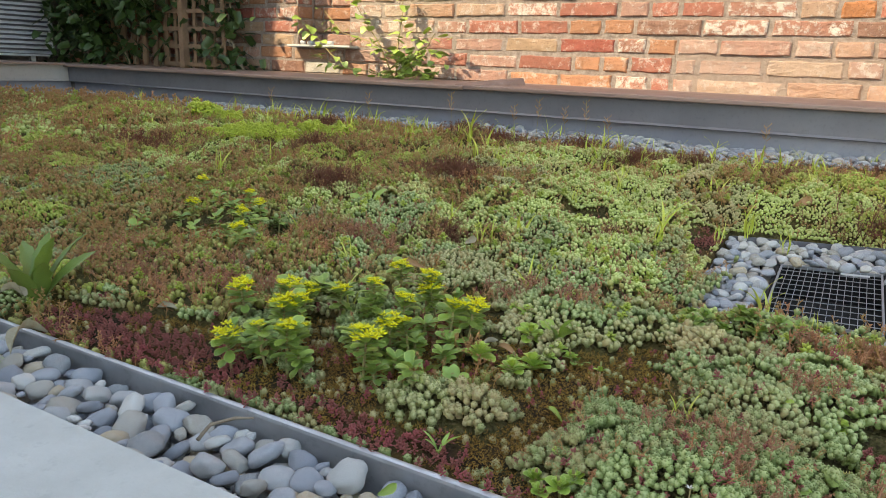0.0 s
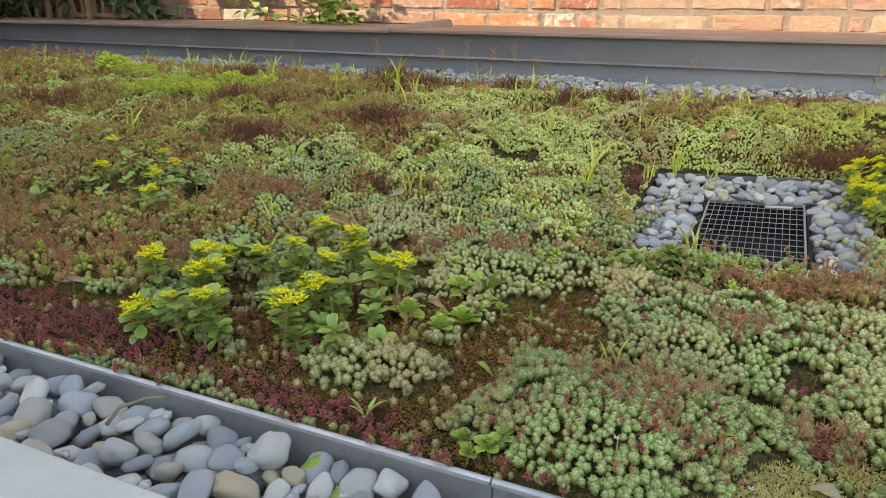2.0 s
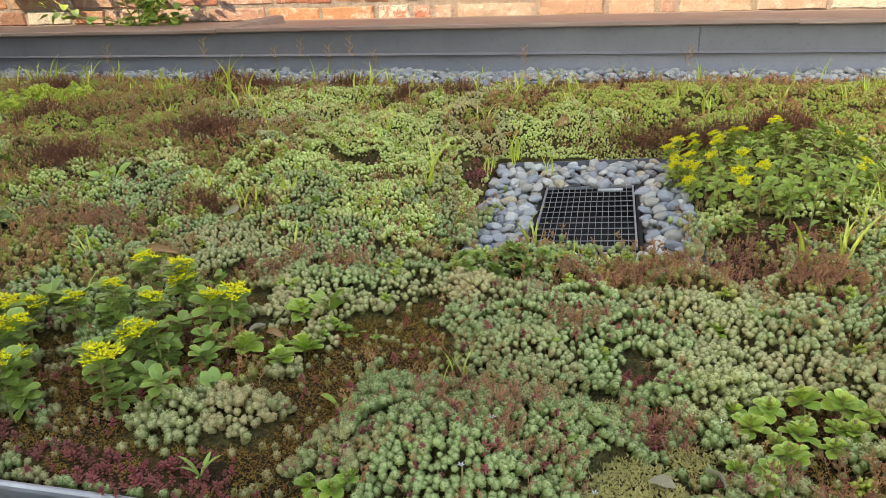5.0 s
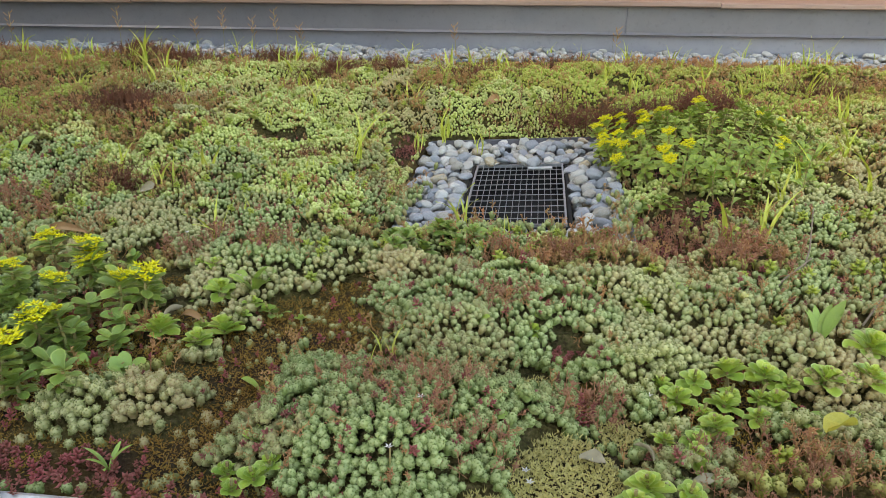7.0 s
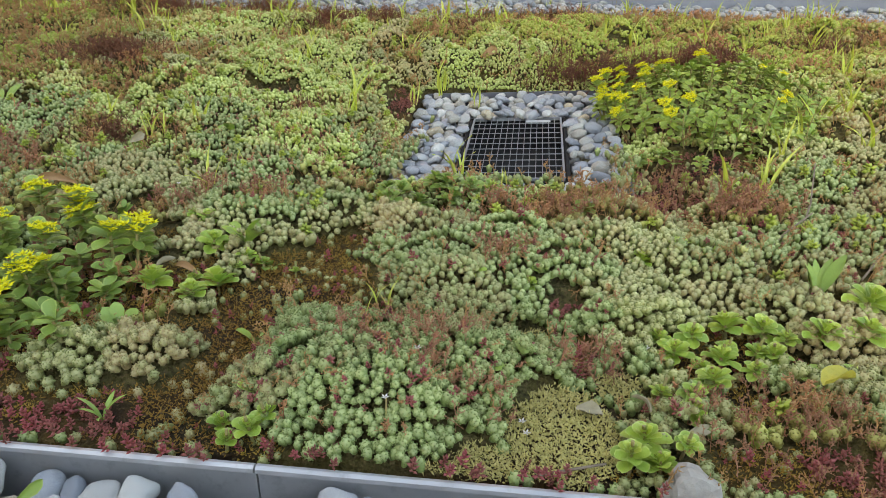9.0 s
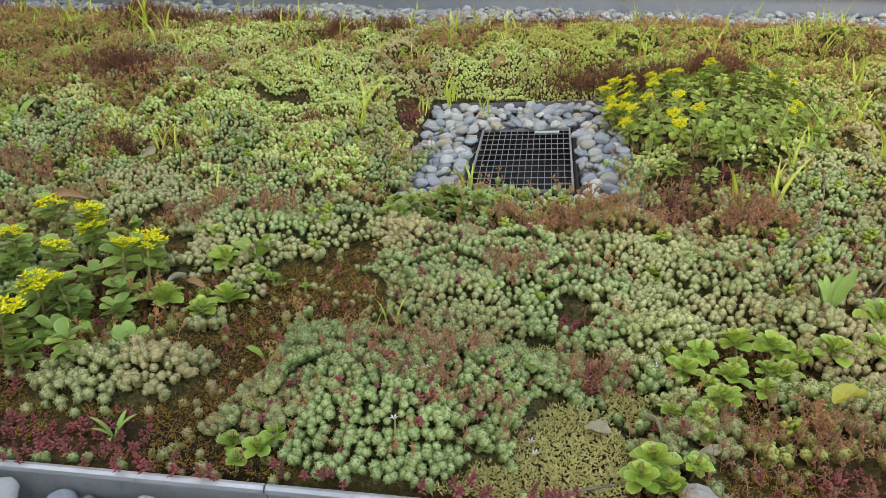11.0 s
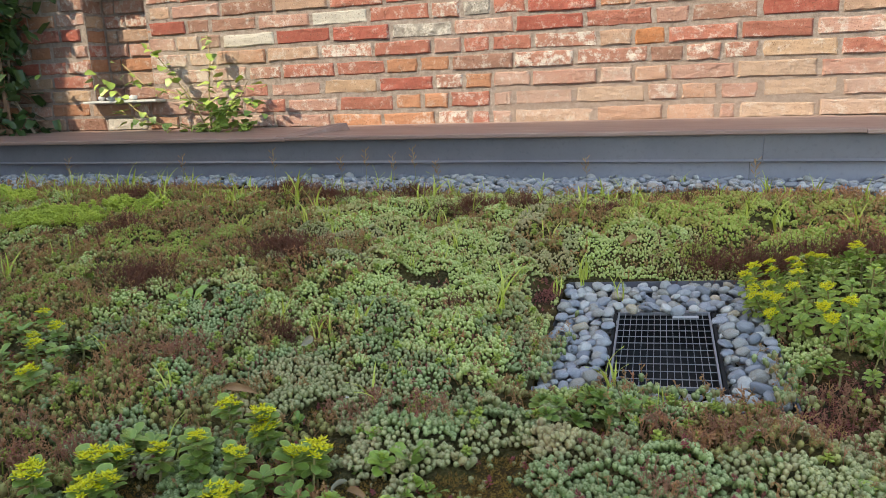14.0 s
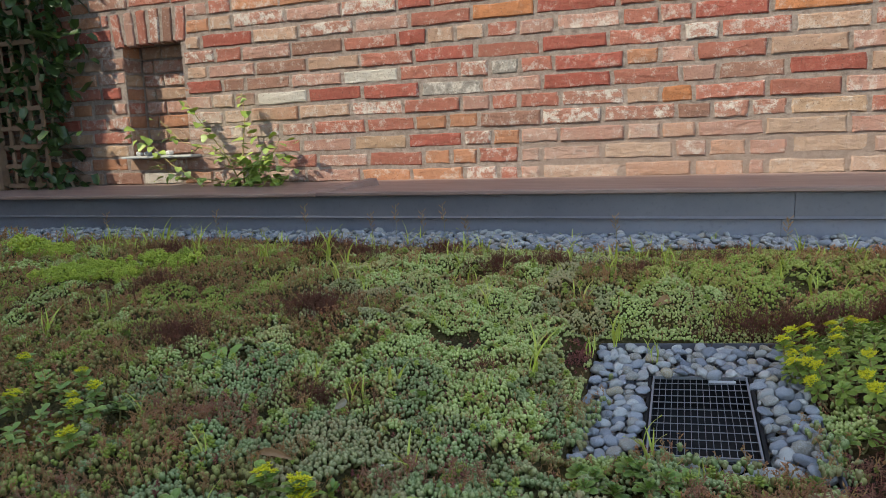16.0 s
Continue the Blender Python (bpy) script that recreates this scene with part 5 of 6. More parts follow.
red_columns(((0.150, 0.905, 1.15), (0.156, 0.918, 0.95), (0.143, 0.925, 0.9), (0.165, 0.930, 0.8), (0.135, 0.905, 0.75), (0.150, 0.940, 0.8), (0.128, 0.965, 0.75), (0.175, 0.915, 0.7), (0.385, 0.985, 0.9), (0.40, 0.975, 0.8), (-0.12, 0.77, 0.6), (-0.095, 0.765, 0.6),
             (0.10, 0.768, 0.65), (0.125, 0.772, 0.6), (0.065, 0.772, 0.5), (-0.045, 0.776, 0.5)), 900)


def overhang():
    """Red shoots that lean out over the steel edging here and there."""
    r = np.random.default_rng(77)
    x = np.concatenate([r.normal(c, w, n) for c, w, n in ((-0.62, 0.05, 16), (-0.47, 0.03, 9), (-0.30, 0.04, 11), (-0.17, 0.03, 9), (-0.06, 0.03, 7), (0.05, 0.03, 7), (0.13, 0.02, 7), (-0.85, 0.06, 12))])
    y = edge_y(x) + r.uniform(-0.006, 0.012, len(x))
    z = 0.012 + r.uniform(0.0, 0.008, len(x))
    batches = [scattered(t, np.stack([x, y, z], 1)[k::3], r.uniform(0.7, 1.1, len(x[k::3])), 0.5, None, 78 + k) for k, t in enumerate(TEMPLATES["red_hi"])]
    return stuff("overhanging_stonecrop", batches, RED, "wine-red stonecrop shoots leaning over the steel edging", "stonecrop")


overhang()


def overgrowth():
    """Stonecrop that creeps over two sides of the inspection box, on to its pebbles."""
    r = np.random.default_rng(58)
    u = np.concatenate([-0.205 + np.abs(r.normal(0, 0.022, 190)), r.uniform(-0.20, 0.20, 170), 0.19 + r.normal(0, 0.014, 40)])
    v = np.concatenate([r.uniform(-0.27, 0.06, 190), -0.272 + np.abs(r.normal(0, 0.013, 170)), r.uniform(-0.26, -0.12, 40)])
    clump = value_noise(u, v, 16.0, 59)
    u, v, clump = (q[clump > 0.42] for q in (u, v, clump))
    at = np.stack([u, v, 0.056 + 0.016 * (clump - 0.4) + r.uniform(0, 0.008, len(u))], 1) @ np.array(box_at.to_3x3()).T + np.array(box_at.translation)
    x, y, z = at.T
    for name, which, material, a, label in (("creeping_stonecrop", "head_near", GLAUCOUS, 0.15, "blue-green stonecrop creeping over the drain box frame"), ("creeping_sprays", "spray_mid", BROWN, 0.85, "thin brown stonecrop stems over the drain box frame")):
        q = r.random(len(x)) >= a
        batches = [scattered(t, np.stack([x, y, z], 1)[q][i::3], r.uniform(0.75, 1.1, len(x[q][i::3])), 0.4, None, 60 + i) for i, t in enumerate(TEMPLATES[which][:3])]
        stuff(name, batches, material, label, "stonecrop")


overgrowth()


def russet_sprays(cx, cy, rx, ry, count, scale, seed):
    """Thin reddish stems that rise through a cushion."""
    r = np.random.default_rng(seed)
    count = int(count * 0.5)
    a, q = r.random(count) * 6.2832, r.random(count) ** 0.7
    x, y = cx + rx * 1.15 * q * np.cos(a), cy + ry * 1.15 * q * np.sin(a)
    z = ground_z(x, y) + mats(x, y)
    batches = [scattered(t, np.stack([x, y, z], 1)[k::3], scale * r.uniform(0.6, 1.2, len(x[k::3])), 0.5, None, seed + k) for k, t in enumerate(TEMPLATES["spray_hi"])]
    ob = new("russet_sprays", tri_mesh("russet_sprays", batches, RUSSET))
    return tagged(ob, "russet flower sprays rising through a stonecrop cushion", "stonecrop", "russet sprays in the bed")


RUSSET = leaf_mat("russet_sprays", (0.35, 0.13, 0.085), (0.36, 0.19, 0.115), (0.54, 0.30, 0.22), 0.5)
for i, (cx, cy, rx, ry, count, scale) in enumerate(((-0.030, 0.900, 0.075, 0.032, 84, 0.9), (0.055, 0.848, 0.035, 0.045, 64, 0.9), (0.0, 0.870, 0.04, 0.03, 30, 0.9), (0.13, 1.245, 0.14, 0.03, 150, 1.2), (0.37, 1.26, 0.06, 0.045, 110, 1.3),
                                                 (-0.34, 1.20, 0.10, 0.03, 90, 1.2), (0.335, 0.850, 0.085, 0.055, 190, 0.85), (-0.42, 1.02, 0.05, 0.04, 60, 1.2), (-0.75, 1.30, 0.15, 0.06, 120, 1.3), (-0.95, 0.95, 0.14, 0.07, 170, 1.15),
                                                 (-0.75, 0.98, 0.10, 0.06, 110, 1.3), (0.16, 0.92, 0.03, 0.03, 30, 1.3), (0.30, 1.40, 0.08, 0.05, 70, 1.3), (0.05, 1.09, 0.05, 0.03, 40, 1.1))):
    russet_sprays(cx, cy, rx, ry, count, scale, 340 + i)

# ---- plants that stand out singly ----
def bed_z(x, y):
    """Where a plant among the mats stands: sunk half into them."""
    return float(ground_z(x, y) + 0.55 * mats(np.array([x]), np.array([y]))[0])


def leaf_sheet(name, material, length, width, shape, curl=0.3, cup=0.25, rows=6, scallop=0.0, wave=0.0, seed=0):
    """A leaf along +x from its stalk at the origin; shape(u) gives its half width (0 to 1) along u."""
    r = random.Random(seed)
    cols = (-1.0, -0.5, 0.0, 0.5, 1.0)
    stops = [1 - (1 - i / rows) ** 1.6 for i in range(rows + 1)]
    verts, along = [], []
    for i, u in enumerate(stops):
        half = shape(u)
        for c in cols:
            notch = 1 + (scallop if (i + (abs(c) < 0.9)) % 2 else -scallop) * (u > 0.3)
            w = width / 2 * half * (notch if abs(c) > 0.9 else 1.0)
            x = length * (u - 0.05 * abs(c) * max(0.0, u - 0.85) * 4)
            z = curl * length * (u - u * u * 1.1) + cup * width * (c * c) * half * 0.5 + wave * width * math.sin(u * 9 + c * 2 + seed)
            verts.append((x, c * w, z)), along.append(max(abs(c), 0.0 if u < 0.85 else (u - 0.6) / 0.4))
    n = len(cols)
    faces = []
    for i in range(rows):
        for k in range(n - 1):
            a = i * n + k
            faces += [(a, a + n, a + n + 1), (a, a + n + 1, a + 1)]
    return tri_mesh(name, [(np.array(verts), np.array(faces), np.array(along), np.full(len(verts), r.random()))], material)


def paddle(u):
    """Broad from its base, with a rounded tip."""
    return 0.34 + 0.66 * (u / 0.62) ** 0.8 if u < 0.62 else math.sqrt(max(0.02, 1 - ((u - 0.62) / 0.385) ** 2))


def spoon(u):
    """Broadest near a rounded tip, narrow at the stalk."""
    return 0.12 + 0.88 * (u / 0.68) ** 1.25 if u < 0.68 else math.sqrt(max(0.02, 1 - ((u - 0.68) / 0.325) ** 2))


lance = lambda u: max(0.06, math.sin(math.pi * (0.06 + 0.92 * u ** 1.1)) ** 0.75)
blade_shape = lambda u: max(0.03, (1 - u ** 2.2) * min(1.0, 0.6 + u))
heart = lambda u: max(0.05, (1 - u) ** 0.62 * 1.25 * (0.55 + 0.45 * min(1.0, u * 7)))


def star_mesh():
    """A head of five-petalled star flowers, packed in a flat cluster."""
    r = random.Random(8)
    out = []
    for mesh in range(3):
        v0, f0, a0 = leaf_spindle(4)
        pieces = []
        for i in range(17):
            a, q = i * 2.4, 0.0165 * math.sqrt((i + 0.3) / 17)
            cx, cy, cz = q * math.cos(a), q * math.sin(a), 0.006 - 18 * q * q + r.uniform(-0.004, 0.005)
            for k in range(5):
                v = v0 * (0.0082, 0.0038, 0.0014)
                pieces.append((turned(v, k * 1.2566 + i, radians(r.uniform(0, 42)), (cx, cy, cz)), f0, a0))
            for k in range(3):
                pieces.append((turned(v0 * (0.006, 0.001, 0.001), k * 2.1 + i, radians(62), (cx, cy, cz)), f0, a0))
        v, f, al = gathered(pieces)
        out.append(tri_mesh("flower_head", [(v, f, al, np.zeros(len(v)))], PETAL))
    return out


OUTER_LEAVES = [leaf_sheet("leaf", OUTER, 1.0, 0.74, paddle, 0.16, 0.34, 8, 0.07, 0.015, seed=i + 4) for i in range(4)]
ROSETTE_LEAVES = [leaf_sheet("leaf", ROSETTE, 1.0, 0.76, paddle, 0.16, 0.36, 8, 0.07, 0.012, seed=i) for i in range(4)]
BUSH_LEAVES = [leaf_sheet("leaf", BUSH, 1.0, 0.66, spoon, 0.15, 0.3, 4, 0.06, 0.012, seed=i + 8) for i in range(3)]
KAMCHA_LEAVES = [leaf_sheet("leaf", KAMCHA, 1.0, 0.66, paddle, 0.15, 0.3, 8, 0.06, 0.012, seed=i) for i in range(4)]
STARS = star_mesh()


def put_leaf(mesh, parent, at, yaw, up, size, roll=0.0, name="leaf"):
    ob = part(name, mesh, None, parent)
    ob.matrix_basis = pose(*at, 0, 0, math.degrees(yaw)) @ pose(0, 0, 0, roll, -math.degrees(up), 0) @ Matrix.Diagonal((size, size, size, 1))
    return ob


def rosette(x, y, radius, leaves=4, lift=0.012, meshes=None, outer=None, label="bright green broad-leaved stonecrop rosette on the soil", seed=0):
    r = random.Random(seed * 31 + 7)
    meshes, outer = meshes or ROSETTE_LEAVES, outer or meshes or OUTER_LEAVES
    z = bed_z(x, y)
    ob = thing("stonecrop_rosette", label, "stonecrop", "broad-leaved rosettes in the bed", pose(x, y, z, r.uniform(-14, 14), r.uniform(-14, 14), r.uniform(0, 360)))
    part("stem", tube_bm([(0, 0, -0.012), (0, 0, lift + 0.008)], (0.0016, 0.0014), 5), STEM, ob)
    whorls = ((5, 1.0, 6), (5, 0.84, 26), (5, 0.60, 46), (4, 0.38, 66))[4 - leaves:]
    for w, (count, size, up) in enumerate(whorls):
        for k in range(count):
            yaw = 6.2832 * k / count + 0.66 * w + r.uniform(-0.16, 0.16)
            put_leaf(r.choice(meshes if w > 1 else outer), ob, (0, 0, lift * 0.6 + 0.16 * radius * w), yaw, radians(up + r.uniform(-9, 9)), radius * size * r.uniform(0.88, 1.12), r.uniform(-12, 12))
    return ob


for i, (x, y, q) in enumerate(((0.223, 0.964, 0.0155), (0.239, 0.945, 0.0200), (0.258, 0.976, 0.0170), (0.256, 0.925, 0.0125), (0.280, 0.942, 0.0180), (0.297, 0.991, 0.0215), (0.329, 0.998, 0.0215), (0.269, 0.900, 0.0195),
                               (0.310, 0.955, 0.0135), (0.309, 0.929, 0.0140), (0.331, 0.952, 0.0180), (0.374, 0.976, 0.0225), (0.417, 0.985, 0.0230), (0.214, 0.875, 0.0120), (0.242, 0.880, 0.0155), (0.237, 0.859, 0.0160),
                               (0.199, 0.812, 0.0200), (0.185, 0.795, 0.0190), (0.208, 0.790, 0.0170), (0.226, 0.812, 0.0120), (0.437, 1.041, 0.0270), (0.389, 0.939, 0.0105), (0.286, 0.962, 0.0130), (0.350, 0.975, 0.0140))):
    rosette(x, y, q * 1.02, 4, 0.018 + 0.005 * (i % 3), seed=i)
for i, (x, y, q) in enumerate(((-0.293, 1.096, 0.0235), (-0.245, 1.005, 0.0260), (-0.257, 0.969, 0.0195), (-0.317, 0.994, 0.0250), (-0.232, 1.057, 0.0145), (-0.212, 1.060, 0.0130), (-0.172, 1.052, 0.0105), (-0.238, 1.035, 0.0125),
                               (-0.280, 1.019, 0.0130), (-0.313, 1.141, 0.0190), (-0.338, 1.146, 0.0145), (0.088, 1.120, 0.0160), (0.075, 1.137, 0.0140), (0.227, 1.149, 0.0160), (0.223, 1.118, 0.0170), (0.271, 1.148, 0.0195), (0.099, 1.047, 0.0140), (0.381, 1.328, 0.0300))):
    rosette(x, y, q * 1.05, 4 if q > 0.013 else 3, 0.014, seed=40 + i)
for i, (x, y, q) in enumerate(((-0.143, 0.789, 0.0165), (-0.114, 0.780, 0.0180), (-0.104, 0.793, 0.0150), (-0.128, 0.820, 0.0180), (-0.132, 0.770, 0.0150))):
    rosette(x, y, q, 3, 0.014 + 0.004 * (i % 3), seed=140 + i, label="pale green broad-leaved stonecrop rosette beside the edging")
for i, (x, y, q) in enumerate(((-0.096, 1.285, 0.0230), (-0.066, 1.255, 0.0200), (-0.051, 1.312, 0.0235), (-0.019, 1.262, 0.0225), (0.003, 1.283, 0.0225), (-0.098, 1.245, 0.0180), (-0.120, 1.305, 0.0220), (-0.030, 1.300, 0.0220),
                               (0.030, 1.300, 0.0180), (0.124, 1.318, 0.0140), (0.199, 1.335, 0.0200), (0.265, 1.525, 0.0215), (0.165, 1.245, 0.0180), (-0.419, 0.930, 0.0180), (-0.435, 0.918, 0.0160), (-0.400, 0.945, 0.0165), (-0.383, 0.935, 0.0190), (-0.47, 0.93, 0.017))):
    rosette(x, y, q * 1.08, 4, 0.028 if y > 1.2 else 0.012, KAMCHA_LEAVES, label="dark green toothed stonecrop rosette close to its neighbours", seed=70 + i)


def flowering(x, y, height, head, leaves=15, spread=0.021, seed=0, group="yellow-flowering stonecrops", label="yellow star-flowered stonecrop with toothed green leaves", meshes=None):
    """One upright shoot: a stem, leaves up it, and a head of flowers where it blooms."""
    r = random.Random(seed * 17 + 3)
    z = bed_z(x, y)
    ob = thing("yellow_stonecrop", label, "stonecrop", group, pose(x, y, z, r.uniform(-9, 9), r.uniform(-9, 9), r.uniform(0, 360)))
    part("stem", tube_bm([(0, 0, -0.01), (0.002, 0.001, height * 0.5), (0, 0, height)], (0.0022, 0.0019, 0.0016), 5), STEM, ob)
    for i in range(leaves):
        u = i / (leaves - 1)
        put_leaf(r.choice(meshes or KAMCHA_LEAVES), ob, (0, 0, height * (0.30 + 0.66 * u ** 0.5)), i * 2.39996 + r.uniform(-0.25, 0.25), radians(-12 + 40 * u + r.uniform(-20, 20)), spread * (0.80 + 0.30 * u) * r.uniform(0.85, 1.15), r.uniform(-15, 15))
    if head:
        f = part("flower_head", STARS[seed % 3], None, ob, "cluster of small yellow star flowers")
        f.matrix_basis = pose(0, 0, height + 0.002, r.uniform(-10, 10), r.uniform(-10, 10), r.uniform(0, 360)) @ Matrix.Diagonal((head, head, head, 1))
    return ob


for i, (x, y, q) in enumerate(((-0.571, 0.805, 1.0), (-0.651, 0.908, 1.0), (-0.617, 0.946, 0.95), (-0.606, 0.974, 0.9), (-0.575, 0.897, 1.0), (-0.556, 0.912, 0.95), (-0.510, 0.862, 1.0), (-0.508, 0.838, 0.8), (-0.541, 0.836, 0.5),
                               (-0.551, 0.991, 0.8), (-0.504, 1.012, 0.65), (-0.449, 0.996, 0.75), (-0.420, 0.936, 1.0), (-0.392, 0.939, 0.5), (-0.402, 0.857, 1.15), (-0.442, 0.900, 0.4), (-0.504, 1.092, 0.9), (-0.460, 1.081, 0.85),
                               (-0.436, 1.080, 1.0), (-0.357, 1.030, 1.1), (-0.380, 1.015, 0.6))):
    flowering(x, y, 0.054 + 0.006 * (i % 3), q * 1.05, 19, 0.0235, i)
r = random.Random(77)
for i in range(26):
    flowering(-0.50 + r.uniform(-0.15, 0.17), 0.935 + r.uniform(-0.10, 0.13), r.uniform(0.020, 0.038), 0, 15, 0.020, 30 + i, "leafy stonecrop shoots", "leafy stonecrop shoot without flowers")
for i, (x, y) in enumerate(((-1.294, 1.374), (-1.173, 1.245), (-1.114, 1.350), (-1.036, 1.308), (-1.014, 1.230), (-0.900, 1.130), (-1.06, 1.27))):
    flowering(x, y, 0.055, (0.8, 0.95, 0.7, 0.8)[i % 4], 13, 0.021, 60 + i)
for i in range(14):
    flowering(-1.05 + r.uniform(-0.16, 0.16), 1.22 + r.uniform(-0.11, 0.13), r.uniform(0.03, 0.05), 0, 10, 0.021, 70 + i, "leafy stonecrop shoots", "leafy stonecrop shoot without flowers")
def bush_shoot(x, y, lean, way, height, radius, head, seed, label):
    """A leaning stem with a few leaves and a rosette of whorls at its end, in bloom here and there."""
    r = random.Random(seed * 13 + 1)
    ob = thing("leafy_stonecrop_shoot", label, "stonecrop", "leafy stonecrop shoots", pose(x, y, bed_z(x, y), 0, 0, way) @ pose(0, 0, 0, 0, lean, 0))
    part("stem", tube_bm([(0, 0, -0.01), (0.002, 0, height * 0.5), (0, 0, height)], (0.0022, 0.0019, 0.0016), 5), STEM, ob)
    for w, (count, size, up, low) in enumerate(((4, 1.0, -12, 0.66), (5, 1.0, 4, 0.84), (5, 0.82, 24, 0.94), (4, 0.55, 50, 1.0))):
        for k in range(count):
            put_leaf(r.choice(BUSH_LEAVES), ob, (0, 0, height * low), 6.2832 * k / count + 0.6 * w + r.uniform(-0.2, 0.2), radians(up + r.uniform(-10, 10)), radius * size * r.uniform(0.85, 1.15), r.uniform(-12, 12))
    if head:
        f = part("flower_head", STARS[seed % 3], None, ob, "cluster of small yellow star flowers")
        f.matrix_basis = pose(0, 0, height + 0.008) @ Matrix.Diagonal((head, head, head, 1))
    return ob


for i in range(74):
    a, q = i * 2.39996, math.sqrt((i + 0.5) / 74)
    x, y = 0.395 + 0.165 * q * math.cos(a), 1.745 + 0.150 * q * math.sin(a)
    bloom = 0.72 if q > 0.4 and math.cos(a) < -0.3 and i % 3 else 0.45 if i % 13 == 0 else 0.0
    bush_shoot(x, y, 34 * q, math.degrees(a), 0.050 + 0.036 * (1 - q * q) + 0.010 * (i % 3), 0.0195, bloom, i, "yellow-flowering stonecrop shoot beside the drain box" if bloom else "leafy yellow-green stonecrop rosette shoot beside the drain box")
for i, (x, y, q) in enumerate(((0.215, 1.80, 0.8), (0.225, 1.74, 0.7), (0.245, 1.70, 0.75), (0.235, 1.84, 0.85), (0.43, 1.915, 0.85))):
    bush_shoot(x, y, 12, 200, 0.072, 0.022, q, 80 + i, "yellow-flowering stonecrop shoot beside the drain box")
for i, (x, y, q) in enumerate(((0.292, 1.53, 0.019), (0.315, 1.50, 0.014), (0.39, 1.56, 0.022), (0.43, 1.60, 0.024), (0.47, 1.57, 0.022), (0.50, 1.62, 0.024), (0.44, 1.53, 0.018), (0.54, 1.58, 0.024), (0.36, 1.47, 0.015), (0.52, 1.52, 0.019), (0.57, 1.64, 0.025), (0.41, 1.43, 0.014))):
    bush_shoot(x, y, 14, 70 * i, 0.034 + 0.004 * (i % 3), q, 0.0, 100 + i, "low leafy stonecrop rosette shoot on red-brown stonecrop")

# ---- weeds with long leaves ----
LONG_LEAVES = [leaf_sheet("leaf", WEED, 1.0, 0.16, lance, 0.45, 0.2, 8, 0.03, 0.02, seed=i) for i in range(3)]
DANDELION_LEAVES = [leaf_sheet("leaf", DANDELION, 1.0, 0.23, lance, 0.30, 0.25, 10, 0.12, 0.02, seed=i) for i in range(3)]
STALKED_LEAVES = [leaf_sheet("leaf", WEED, 1.0, 0.21, lambda u: 0.12 if u < 0.3 else lance((u - 0.3) / 0.7), 0.15, 0.25, 9, 0.0, 0.02, seed=i) for i in range(3)]
OVAL_LEAVES = [leaf_sheet("leaf", WEED, 1.0, 0.42, spoon, 0.35, 0.25, 8, 0.0, 0.02, seed=i) for i in range(3)]


def weed(x, y, size, angles, meshes, label, lean=58, seed=0):
    r = random.Random(seed + 5)
    ob = thing("weed", label, "weed", "weeds in the bed", pose(x, y, bed_z(x, y) - 0.002))
    for k, a in enumerate(angles):
        put_leaf(r.choice(meshes), ob, (0, 0, 0.002), radians(a), radians(lean + r.uniform(-22, 16)), size * r.uniform(0.75, 1.12), r.uniform(-25, 25))
    return ob


weed(-0.965, 0.782, 0.135, (20, 40, 75, 120, 160, 215, 300, 345), DANDELION_LEAVES, "young dandelion with long upright dark green leaves", 64, 1)
weed(-0.251, 1.098, 0.050, (10, 70, 140, 185, 260, 320), OVAL_LEAVES, "small weed with oval bright green leaves", 48, 2)
weed(0.392, 1.045, 0.066, (55, 85, 115, 150, 20), STALKED_LEAVES, "weed with tall oval yellow-green leaves", 74, 3)
weed(-1.03, 1.03, 0.06, (30, 150, 280), OVAL_LEAVES, "two-leaved seedling among the stonecrop", 45, 4)
weed(-0.305, 1.215, 0.032, (0, 60, 120, 180, 240, 300, 30), OVAL_LEAVES, "pale seedling with lobed leaves", 30, 5)
weed(-0.90, 1.52, 0.06, (40, 130, 200, 300), OVAL_LEAVES, "green seedling among blue-green stonecrop", 40, 6)
weed(-0.42, 1.46, 0.045, (20, 160, 270), OVAL_LEAVES, "green seedling among blue-green stonecrop", 50, 7)
weed(-0.33, 1.02, 0.026, (190, 250, 330), OVAL_LEAVES, "small weed on bare moss", 25, 8)
weed(-0.252, 0.79, 0.034, (20, 90, 170, 230, 300), LONG_LEAVES, "slender seedling beside the edging", 50, 9)
for i, (x, y, q) in enumerate(((0.372, 1.545, 0.085), (0.405, 1.50, 0.105), (0.455, 1.535, 0.11), (0.51, 1.50, 0.10), (0.345, 1.58, 0.07))):
    lanky = thing("weed", "lanky pale weed with small leaves up its stem", "weed", "weeds in the bed", pose(x, y, bed_z(x, y) - 0.002, 6 * (i % 3) - 6, 9 - 5 * (i % 4), 50 * i))
    part("stem", tube_bm([(0, 0, 0), (0.004, 0.002, q * 0.5), (0, 0, q)], (0.0014, 0.0011, 0.0007), 4), STEM, lanky)
    for k in range(9):
        put_leaf(OVAL_LEAVES[k % 3], lanky, (0, 0, q * (0.25 + 0.083 * k)), 2.4 * k, radians(20 + 4 * k), 0.026 - 0.0013 * k, 0)
weed(-0.585, 0.845, 0.022, (40, 160, 280), OVAL_LEAVES, "small weed on bare moss", 40, 10)
weed(-1.25, 1.62, 0.06, (40, 100, 160, 220, 280, 340), OVAL_LEAVES, "leafy weed among brown stonecrop", 45, 11)
weed(-0.345, 0.845, 0.026, (0, 120, 240, 60), OVAL_LEAVES, "small weed on bare moss", 40, 12)
weed(0.345, 0.945, 0.038, (200, 280, 350), OVAL_LEAVES, "broad yellow-green seedling leaves", 30, 14)

r = random.Random(91)
